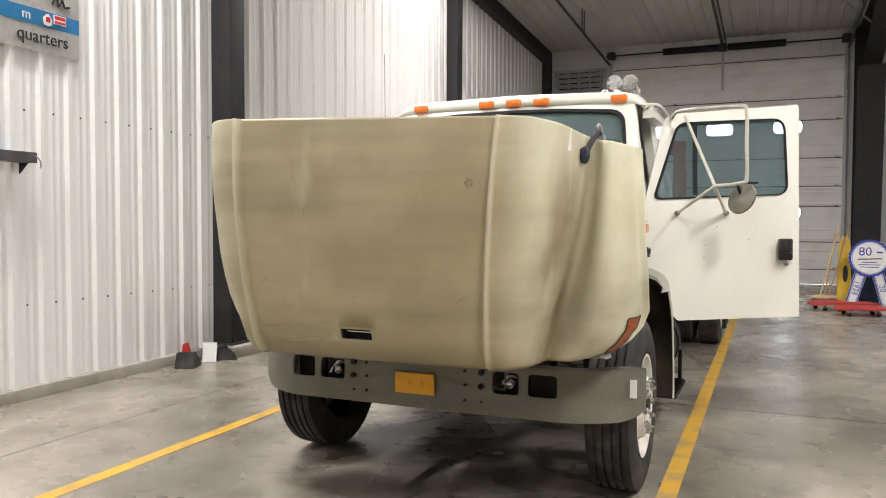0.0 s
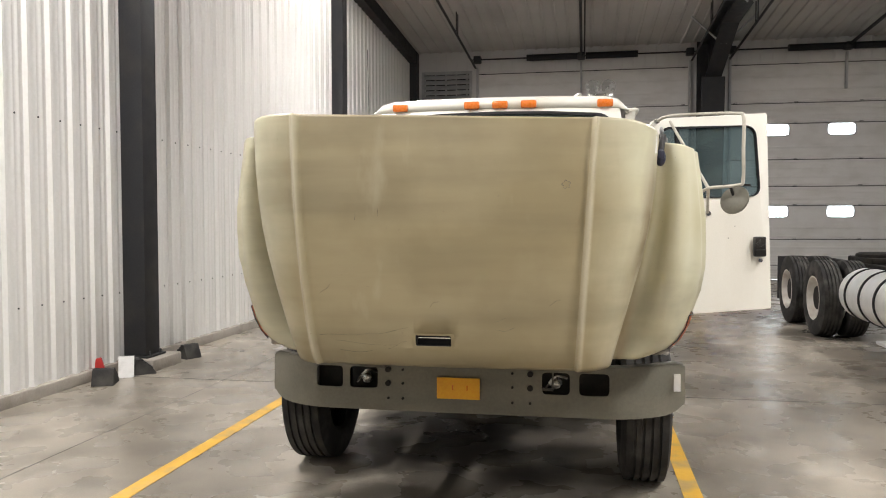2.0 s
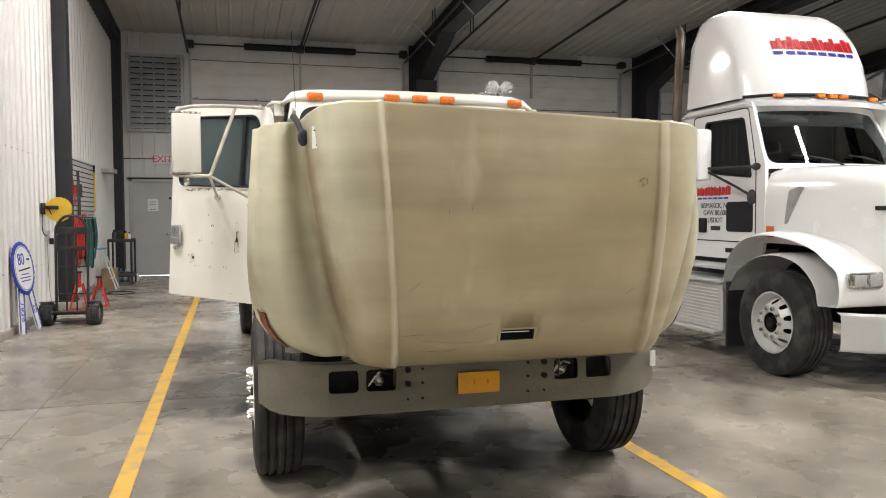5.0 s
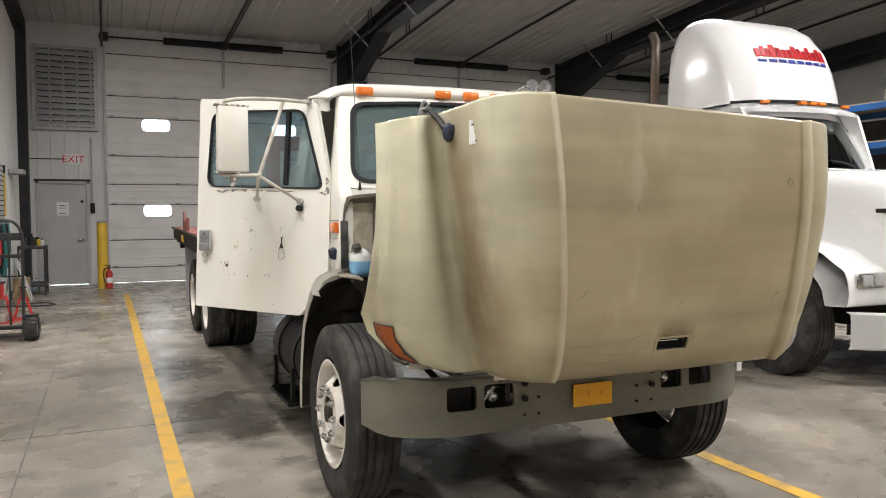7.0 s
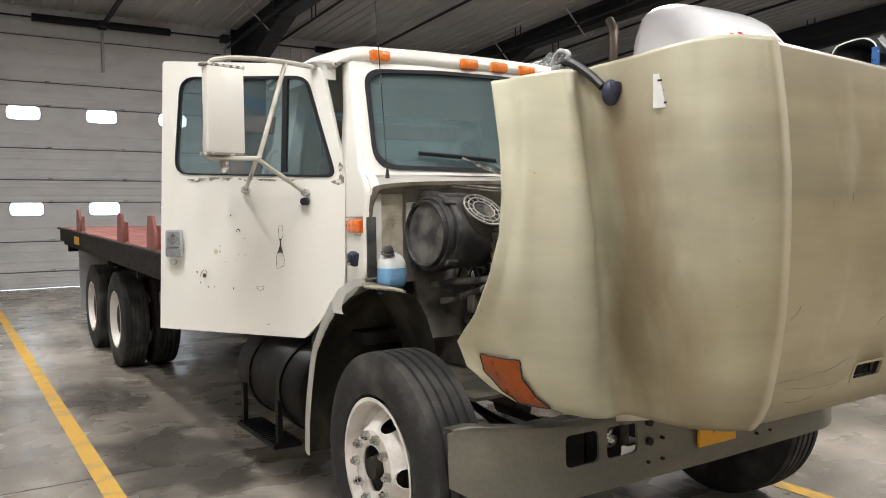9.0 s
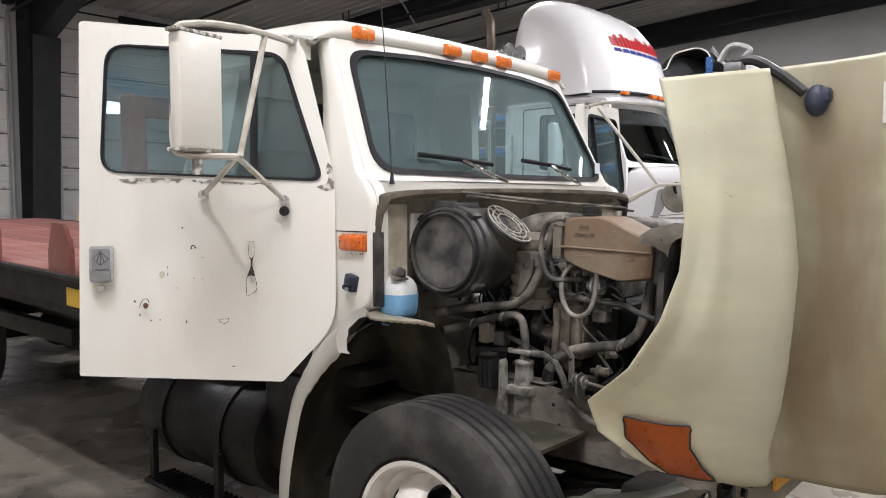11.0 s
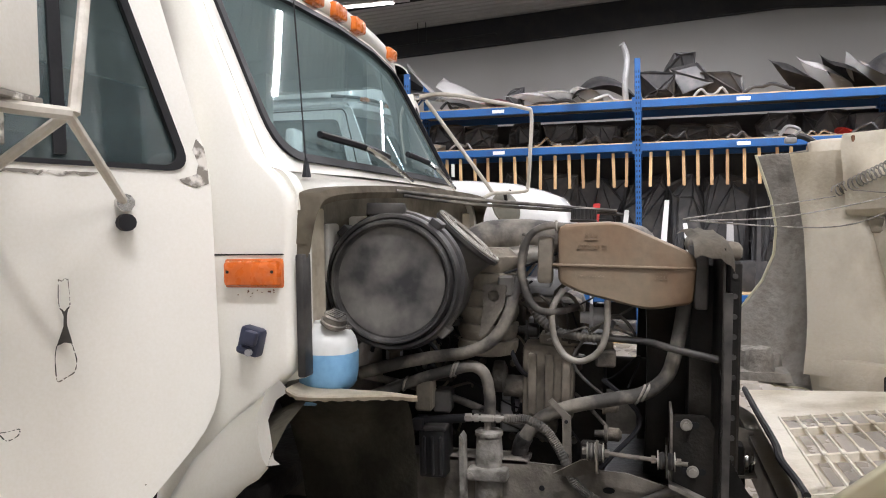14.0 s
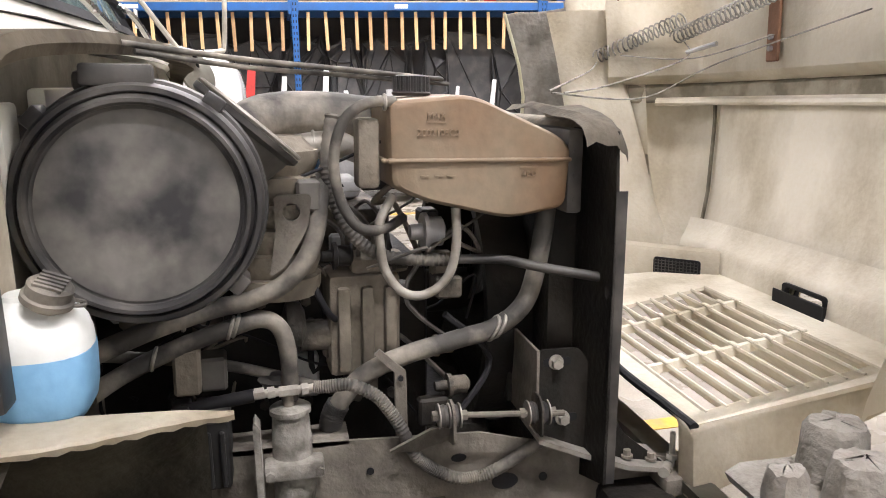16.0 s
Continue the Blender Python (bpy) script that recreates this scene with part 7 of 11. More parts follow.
# flat deck: red planks in a dark frame
DX0, DX1, DY0, DY1 = C - 1.30, C + 1.30, 7.35, 14.75
bm = box(B(), DX0 + 0.05, DX1 - 0.05, DY0, DY1, 1.16, 1.36)
deck = part("flat_deck", bm, M["chassis"], truck, "flat deck of rusty red planks in a dark frame")
for i in range(13):
    x = DX0 + 0.03 + i * (DX1 - DX0 - 0.06) / 13
    bm = box(B(), x + 0.004, x + (DX1 - DX0 - 0.06) / 13 - 0.004, DY0, DY1, 1.362, 1.41, 0.004, 1)
    part("plank", bm, M["deckred"], deck)
for s in (-1, 1):
    xo = C + s * 1.30
    bm = box(B(), *sorted((xo, xo - s * 0.05)), DY0, DY1, 1.22, 1.40, 0.008, 1)
    box(bm, *sorted((xo + s * 0.0, xo + s * 0.035)), DY0, DY1, 1.385, 1.412, 0.004, 1)
    part("side_rail", bm, M["chassis"], deck)
    for y in (7.90, 9.02, 10.35, 13.10):
        bm = prism(B(), rounded([(y - 0.15, 1.40), (y + 0.15, 1.40), (y + 0.15, 1.52), (y + 0.09, 1.69), (y - 0.06, 1.69), (y - 0.15, 1.56)], 0.01, 2), *sorted((xo - s * 0.02, xo - s * 0.045)), "x")
        st = part("stake_bracket", bm, M["deckred"], deck, "red steel stake plate")
        part("stiffener", box(B(), *sorted((xo - s * 0.046, xo - s * 0.10)), y - 0.012, y + 0.012, 1.41, 1.60, 0.003, 1), M["deckred"], st)
    for y in (7.55, 13.1):
        bm = box(B(), *sorted((xo + s * 0.0005, xo + s * 0.006)), y - 0.2, y + 0.2, 1.24, 1.34)
        part("yellow_marker", bm, M["yellowpost"], deck)
    for y in (13.42,):
        bm = box(B(), *sorted((C + s * 0.62, C + s * 1.24)), y, y + 0.012, 0.32, 1.20)
        part("mud_flap", bm, M["silver"], deck, "grey mud flap")
    for y in (9.9, 11.45):
        bm = box(B(), *sorted((C + s * 0.40, C + s * 1.22)), y - 0.03, y + 0.03, 1.08, 1.16)
        part("cross_member", bm, M["chassis"], deck)
    bm = B()
    cyl(bm, (C + s * 0.9, 9.0, 1.05), (C + s * 0.9, 9.4, 1.05), 0.10, seg=16)
    box(bm, *sorted((C + s * 1.02, C + s * 1.10)), 8.2, 9.6, 0.80, 0.92, 0.02)
    part("air_tank", bm, M["chassis"], truck)
bm = box(B(), DX0 + 0.1, DX1 - 0.1, 14.70, 14.78, 1.05, 1.36, 0.01)
part("rear_cross_bar", bm, M["chassis"], deck)
# headboard behind the cab
bm = B()
for x in (C - 1.065, C, C + 1.065):
    box(bm, x - 0.05, x + 0.05, 7.36, 7.46, 1.40, 2.40, 0.006, 1)
box(bm, C - 1.11, C + 1.11, 7.37, 7.45, 2.29, 2.405, 0.006, 1)
part_each("headboard_post", bm, M["deckred"], deck, "red headboard steel behind the cab")

# the deck sits lower at the cab and rises towards the tail
for ob in [deck, *deck.children_recursive]:
    if ob.type == "MESH":
        base = Matrix.Translation(BASE[ob])
        rise = Matrix(((1, 0, 0, 0), (0, 1, 0, 0), (0, 0.024, 1, -0.12 - 0.024 * 7.35), (0, 0, 0, 1)))
        ob.data.transform(base.inverted() @ rise @ base)

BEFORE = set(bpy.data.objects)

# --- engine bay ---
eng = part("engine", box(B(), C - 0.28, C + 0.30, 4.82, 5.58, 0.70, 1.30, 0.04), M["chassis"], truck, "grimy diesel engine")
bm = box(B(), C - 0.20, C + 0.22, 4.90, 5.55, 1.30, 1.42, 0.03)
for y in np.arange(4.98, 5.5, 0.11):
    box(bm, C - 0.215, C + 0.235, y, y + 0.03, 1.30, 1.40, 0.01, 1)
part("valve_cover", bm, M["enginegrime"], eng)
bm = B()
for y in np.arange(4.92, 5.5, 0.1):
    cyl(bm, (C - 0.30, y, 1.22), (C - 0.27, y, 1.22), 0.012, seg=6)
    cyl(bm, (C - 0.30, y, 0.98), (C - 0.27, y, 0.98), 0.012, seg=6)
part("block_bolt", bm, M["enginegrime"], eng)["kind"] = "stuff"
# fuel pump and filters on the near side
bm = box(B(), C - 0.40, C - 0.27, 4.92, 5.08, 1.07, 1.30, 0.014)
pump = part("injection_pump", bm, M["tandust"], eng, "dusty grey injection pump")
for i in range(3):
    part("pump_fin", box(B(), C - 0.418, C - 0.39, 4.93 + 0.052 * i, 4.958 + 0.052 * i, 1.085, 1.275, 0.008, 2), M["tandust"], pump)
part("pump_shaft", cyl(B(), (C - 0.36, 5.14, 1.16), (C - 0.36, 5.06, 1.16), 0.035, seg=14), M["enginegrime"], pump)
part("pump_foot", box(B(), C - 0.39, C - 0.30, 4.97, 5.04, 1.02, 1.08, 0.01), M["enginegrime"], pump)
part("pump_top", box(B(), C - 0.40, C - 0.29, 4.90, 5.03, 1.30, 1.335, 0.012), M["tandust"], pump)
for i in range(4):
    part("delivery_pipe", tube(B(), [(C - 0.37, 4.94 + 0.035 * i, 1.335), (C - 0.38, 4.95 + 0.035 * i, 1.40), (C - 0.33, 4.98 + 0.06 * i, 1.45), (C - 0.24, 5.0 + 0.1 * i, 1.42)], 0.005, seg=6), M["hose"], pump)
part("pump_pulley", lathe(B(), [(5.13, 0.03), (5.14, 0.05), (5.17, 0.05), (5.18, 0.02)], (C - 0.37, 0, 1.19), "y", 20), M["enginegrime"], pump)
bm = B()
lathe(bm, [(1.26, 0.05)] + [q for z in np.arange(1.27, 1.56, 0.052) for q in ((z, 0.088), (z + 0.022, 0.096), (z + 0.042, 0.096), (z + 0.046, 0.084))] + [(1.60, 0.06)], (C - 0.39, 5.19, 0), "z", 24)
part("ribbed_elbow", bm, M["tandust"], eng, "dusty ribbed intake elbow")
bm = box(B(), C - 0.36, C - 0.2, 5.0, 5.16, 1.475, 1.50, 0.006)
part("head_plate", bm, M["silver"], eng)
part("blue_drum", cyl(B(), (C - 0.15, 5.08, 1.50), (C - 0.15, 5.18, 1.56), 0.04, seg=16), surface("blue_painted_valve", (0.02, 0.10, 0.22), 0.5), eng)
bm = box(B(), C - 0.22, C - 0.05, 5.05, 5.2, 1.55, 1.585, 0.006)
box(bm, C - 0.1, C + 0.1, 4.95, 5.2, 1.42, 1.56, 0.03)
part("head_cover", bm, M["silver"], eng)
bm = B()
lathe(bm, [(-0.07, 0.05), (-0.06, 0.1), (0.0, 0.115), (0.06, 0.1), (0.07, 0.04)], (C + 0.02, 5.12, 1.52), "y", 24)
part("turbo_housing", bm, M["rust"], eng)

# air cleaner
ax, ay, az = -2.465, 5.41, 1.522
bm = lathe(B(), [(0.012, 0.0), (0.012, 0.158), (0.010, 0.162), (0.0, 0.164), (-0.006, 0.168), (-0.006, 0.172), (0.006, 0.177), (0.016, 0.180), (0.010, 0.184), (0.010, 0.192), (0.02, 0.197), (0.040, 0.198), (0.045, 0.188), (0.055, 0.188), (0.06, 0.203), (0.075, 0.206), (0.092, 0.206), (0.10, 0.192), (0.34, 0.192), (0.36, 0.18), (0.37, 0.10)], (ax, ay, az), "x", 64, closed=False)
ac = part("air_cleaner", bm, M["dusty"], truck, "big round dusty black air cleaner canister")
bm = lathe(B(), [(0.0085, 0.0), (0.0085, 0.1), (0.0085, 0.156)], (ax, ay, az), "x", 64, closed=False)
part("end_cover", bm, M["dustface"], ac, "dust-smeared round end cover")
bm = lathe(B(), [(-0.002, 0.163), (-0.009, 0.167), (-0.009, 0.173), (0.002, 0.177)], (ax, ay, az), "x", 64, closed=False)
part("end_ring", bm, M["dusty"], ac, "dust-caked rim of the end cover")
bm = B()
for t in (0.75, 2.2, 3.9, 5.3):
    y, z = ay + 0.2 * math.cos(t), az + 0.2 * math.sin(t)
    m = Matrix.Translation((ax + 0.06, y, z)) @ Matrix.Rotation(t, 4, "X")
    b2 = box(B(), -0.035, 0.035, -0.006, 0.018, -0.018, 0.018, 0.005)
    b2.transform(m)
    me_ = bpy.data.meshes.new("t")
    b2.to_mesh(me_)
    b2.free()
    bm.from_mesh(me_)
    bpy.data.meshes.remove(me_)
part_each("clamp", bm, M["dusty"], ac)
bm = box(B(), ax + 0.08, ax + 0.30, ay + 0.02, ay + 0.10, az + 0.18, az + 0.215, 0.01)
box(bm, ax + 0.02, ax + 0.06, ay - 0.03, ay + 0.08, az + 0.19, az + 0.225, 0.006)
box(bm, ax + 0.12, ax + 0.16, ay + 0.15, ay + 0.20, az - 0.12, az + 0.14, 0.004)
part_each("air_cleaner_strap", bm, M["dusty"], ac)
# surge tank
tx0, tx1 = -2.235, -1.99
pts = rounded([(4.972, 1.675), (4.80, 1.69), (4.60, 1.605), (4.575, 1.58), (4.585, 1.455), (4.71, 1.432), (4.90, 1.475), (4.968, 1.505)], [0.02, 0.04, 0.03, 0.02, 0.02, 0.04, 0.03, 0.02], 4)
bm = B()
cy_, cz_ = 4.77, 1.565
rows = []
for x, k in ((tx0 + 0.0, 0.93), (tx0 + 0.006, 0.975), (tx0 + 0.02, 1.0), (tx1 - 0.02, 1.0), (tx1, 0.95)):
    rows.append([(x, cy_ + (y - cy_) * k, cz_ + (z - cz_) * k) for y, z in pts])
vs = grid(bm, rows, close=True)
bm.faces.new(vs[0])
bm.faces.new(list(reversed(vs[-1])))
tk = part("surge_tank", bm, M["tank"], truck, "stained amber plastic coolant tank")
bm = box(B(), tx0 - 0.008, tx0 + 0.01, 4.58, 4.975, 1.553, 1.562, 0.003, 1)
box(bm, tx0 + 0.0, tx1, 4.972, 4.985, 1.553, 1.562, 0.003, 1)
part("tank_seam", bm, M["tank"], tk)
RX = Matrix.Rotation(radians(90), 4, "X")
FACE_L = Matrix.Rotation(radians(-90), 4, "Z") @ RX
text_part("moulded_word", "MAX", 0.018, Matrix.Translation((tx0 - 0.001, 4.875, 1.645)) @ FACE_L, M["tank"], tk, depth=0.0025)
text_part("moulded_number", "2002105C2", 0.019, Matrix.Translation((tx0 - 0.001, 4.87, 1.612)) @ FACE_L, M["tank"], tk, depth=0.0025)
text_part("moulded_word", "ADD", 0.016, Matrix.Translation((tx0 - 0.001, 4.675, 1.528)) @ FACE_L, M["tank"], tk, depth=0.0025)
bm = box(B(), tx0 - 0.003, tx0 + 0.002, 4.855, 4.895, 1.632, 1.635)
box(bm, tx0 - 0.003, tx0 + 0.002, 4.655, 4.695, 1.54, 1.543)
for y in (4.90, 4.87, 4.845):
    box(bm, tx0 - 0.003, tx0 + 0.002, y - 0.010, y + 0.008, 1.525, 1.528)
part_each("moulded_line", bm, M["tank"], tk)
bm = lathe(B(), [(0, 0.038), (0.006, 0.042), (0.010, 0.036), (0.04, 0.036), (0.042, 0.03), (0.042, 0.0)], (-2.12, 4.90, 1.683), "z", 24, closed=False)
fcap = part("filler_cap", bm, M["dusty"], tk, "ribbed grey filler cap")
bm = B()
for i in range(20):
    t = 2 * math.pi * i / 20
    cyl(bm, (-2.12 + 0.036 * math.cos(t), 4.90 + 0.036 * math.sin(t), 1.692), (-2.12 + 0.036 * math.cos(t), 4.90 + 0.036 * math.sin(t), 1.722), 0.003, seg=5)
part_each("rib", bm, M["dusty"], fcap)
bm = box(B(), tx0 + 0.02, tx0 + 0.08, 4.985, 5.03, 1.50, 1.64, 0.01)
part("tank_bracket", bm, M["tandust"], tk)
bm = box(B(), tx0 + 0.01, tx1 - 0.02, 4.545, 4.582, 1.44, 1.62, 0.008)
for z in (1.47, 1.52, 1.575):
    cyl(bm, (tx0 + 0.008, 4.565, z), (tx0 + 0.016, 4.565, z), 0.006, seg=8)
part("tank_side_bracket", bm, M["dusty"], tk)

# radiator
rad = part("radiator", box(B(), C - 0.44, C + 0.44, 4.45, 4.505, 0.80, 1.58, 0.01), M["chassis"], truck, "dark radiator in its frame")
for s in (-1, 1):
    e = 0.635 if s < 0 else 0.60
    bm = sheet(B(), [(s * 0.42, 0.80), (s * e, 0.86), (s * e, 1.50), (s * (e - 0.01), 1.62), (s * 0.42, 1.62)], [ring_pts(s * (e - 0.022), 1.29, 0.008, 0.02, 12), [(s * (e - 0.02), 1.06), (s * (e - 0.012), 1.06), (s * (e - 0.012), 1.16), (s * (e - 0.02), 1.16)]], 4.515, 4.522, lambda a, b, t: (C + a, t, b))
    part("side_plate", bm, M["chassis"], rad, "black steel radiator side plate")
    bm = box(B(), *sorted((C + s * (e - 0.005), C + s * e)), 4.495, 4.522, 0.86, 1.50)
    part("side_flange", bm, M["dusty"], rad)
    bm = box(B(), *sorted((C + s * 0.445, C + s * 0.50)), 4.45, 4.49, 0.82, 1.58, 0.008, 1)
    part("side_channel", bm, M["chassis"], rad)
    bm = B()
    for i in range(12):
        cyl(bm, (C + s * 0.498, 4.47, 0.90 + i * 0.058), (C + s * 0.504, 4.47, 0.90 + i * 0.058), 0.008, seg=8)
    part("rivet", bm, M["dusty"], rad)["kind"] = "stuff"
bm = box(B(), C - 0.46, C + 0.46, 4.44, 4.52, 1.575, 1.635, 0.025, 3)
part("top_tank", bm, M["tandust"], rad, "dusty radiator top tank")
bm = B()
rows = []
for y, z in ((4.60, 1.655), (4.58, 1.668), (4.555, 1.664), (4.53, 1.668), (4.515, 1.655), (4.50, 1.648), (4.49, 1.63)):
    d_ = 0.006 * math.sin(y * 31)
    e_ = 0.10 * max(0.0, (4.54 - y) / 0.155)
    rows.append([(C - 0.20, y + 0.01, z + d_), (C - 0.34 + e_ * 0.3, y, z - d_), (C - 0.47 + e_ * 0.6, y, z - 0.004 + d_), (C - 0.57 + e_ * 0.8, y, z - 0.012), (C - 0.625 + e_, y, z - 0.026), (C - 0.648 + e_, y, z - 0.05), (C - 0.652 + e_, y, z - 0.07 - d_)])
grid(bm, rows)
bmesh.ops.solidify(bm, geom=bm.faces[:], thickness=0.003)
part("radiator_shield", bm, M["tandust"], rad, "bent dusty sheet shield")
bm = B()
for i in range(36):
    box(bm, C - 0.43 + i * 0.0245, C - 0.425 + i * 0.0245, 4.44, 4.45, 0.84, 1.56)
part("cooling_fin", bm, M["dusty"], rad)["kind"] = "stuff"
bm = lathe(B(), [(4.58, 0.36), (4.60, 0.37), (4.70, 0.36), (4.70, 0.33), (4.58, 0.33)], (C, 0, 1.15), "y", 40, closed=False)
sheet(bm, [(C - 0.45, 0.80), (C + 0.45, 0.80), (C + 0.45, 1.56), (C - 0.45, 1.56)], [ring_pts(C, 1.15, 0.345, n=32)], 4.52, 4.585, lambda a, b, t: (a, t, b))
part("fan_shroud", bm, M["chassis"], rad, "black fan shroud")
fan = part("fan", cyl(B(), (C, 4.60, 1.15), (C, 4.84, 1.15), 0.06, seg=16), M["chassis"], eng)
for i in range(7):
    t = 2 * math.pi * i / 7
    bm = B()
    sheet(bm, [(0.05, -0.05), (0.31, -0.07), (0.32, 0.05), (0.05, 0.04)], [], 0, 0.006, lambda a, b, q, t=t: (C + a * math.cos(t) - b * math.sin(t), 4.64 + b * 0.35 + q, 1.15 + a * math.sin(t) + b * math.cos(t)))
    BASE[fan] = BASE[eng]
    part("blade", bm, M["chassis"], eng)
# hoses and pipes
HOSES = [
    ("wiring_loom", [(-2.05, 5.13, 1.34), (-2.13, 5.11, 1.28), (-2.12, 5.08, 1.22), (-2.05, 5.04, 1.18)], 0.007),
    ("brake_pipe", [(-2.30, 5.44, 1.765), (-2.18, 5.25, 1.748), (-2.12, 5.05, 1.735), (-2.0, 4.80, 1.72)], 0.0055),
    ("brake_pipe", [(-2.29, 5.42, 1.752), (-2.17, 5.24, 1.733), (-2.10, 5.02, 1.722), (-1.98, 4.78, 1.71)], 0.005),
    ("loom_to_pump", [(-2.2, 5.58, 1.20), (-2.1, 5.3, 1.12), (-2.0, 5.0, 0.98)], 0.012),
    ("wiring_loom", [(C - 0.2, 5.5, 1.45), (C + 0.1, 5.3, 1.55), (C + 0.3, 4.9, 1.5), (C + 0.35, 4.6, 1.55)], 0.012),
]
for n, p, r in HOSES:
    bm = tube(B(), p, r, seg=12, n=7)
    part(n, bm, M["gasket"] if n == "wiring_loom" else M["hose"], eng)
# small wires, pipes and fittings in the depth of the bay
rnd = random.Random(31)
for k in range(30):
    x = rnd.uniform(-2.16, -1.95)
    p = [(x, rnd.uniform(4.75, 5.5), rnd.uniform(1.0, 1.55))]
    for _ in range(4):
        q = p[-1]
        p.append((min(-1.9, max(-2.19, q[0] + rnd.uniform(-0.06, 0.06))), min(5.56, max(4.72, q[1] + rnd.uniform(-0.16, 0.16))), min(1.6, max(0.92, q[2] + rnd.uniform(-0.15, 0.13)))))
    part("thin_wire", tube(B(), p, rnd.uniform(0.0025, 0.0075), seg=6, n=5), (M["gasket"], M["hose"], M["gasket"], M["tandust"])[k % 4], eng)
for k in range(34):
    x, y, z = rnd.uniform(-2.17, -1.98), rnd.uniform(4.76, 5.5), rnd.uniform(0.98, 1.5)
    a_, b_, c_ = rnd.uniform(0.012, 0.035), rnd.uniform(0.015, 0.045), rnd.uniform(0.015, 0.05)
    m_ = (M["enginegrime"], M["tandust"], M["silver"], M["chassis"], M["dusty"])[k % 5]
    if k % 3 == 0:
        part("fitting", lathe(B(), [(-b_, a_ * 0.5), (-b_ * 0.8, a_), (0, a_), (0.002, a_ * 1.3), (b_ * 0.3, a_ * 1.3), (b_ * 0.32, a_ * 0.6), (b_, a_ * 0.5)], (x, y, z), "xyz"[k % 2 + 1], 12), m_, eng)
    else:
        part("fitting", box(B(), x - a_, x + a_, y - b_, y + b_, z - c_, z + c_, 0.006, 1), m_, eng)

def squircle(bm, rows, cx, cy, z0, sx, sy, seg=28, p=3.2):
    rr = []
    for z, k in rows:
        ring = []
        for j in range(seg):
            t = 2 * math.pi * j / seg
            c, s_ = math.cos(t), math.sin(t)
            q = (abs(c) ** p + abs(s_) ** p) ** (-1 / p)
            ring.append((cx + sx * k * q * c, cy + sy * k * q * s_, z0 + z))
        rr.append(ring)
    vs = grid(bm, rr, close=True)
    bm.faces.new(vs[0])
    bm.faces.new(list(reversed(vs[-1])))


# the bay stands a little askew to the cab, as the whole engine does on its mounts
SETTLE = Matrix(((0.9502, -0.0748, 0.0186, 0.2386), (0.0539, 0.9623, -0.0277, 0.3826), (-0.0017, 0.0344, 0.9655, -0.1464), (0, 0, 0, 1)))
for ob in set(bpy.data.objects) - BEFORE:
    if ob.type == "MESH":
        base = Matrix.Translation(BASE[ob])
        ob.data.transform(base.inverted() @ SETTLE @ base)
# the air cleaner canister sits a little lower and is slightly smaller than its cradle
for ob in [ac, *ac.children]:
    base = Matrix.Translation(BASE[ob])
    ob.data.transform(base.inverted() @ Matrix.Translation((-2.42, 5.43, 1.498)) @ Matrix.Scale(0.965, 4) @ Matrix.Translation((2.42, -5.43, -1.509)) @ base)

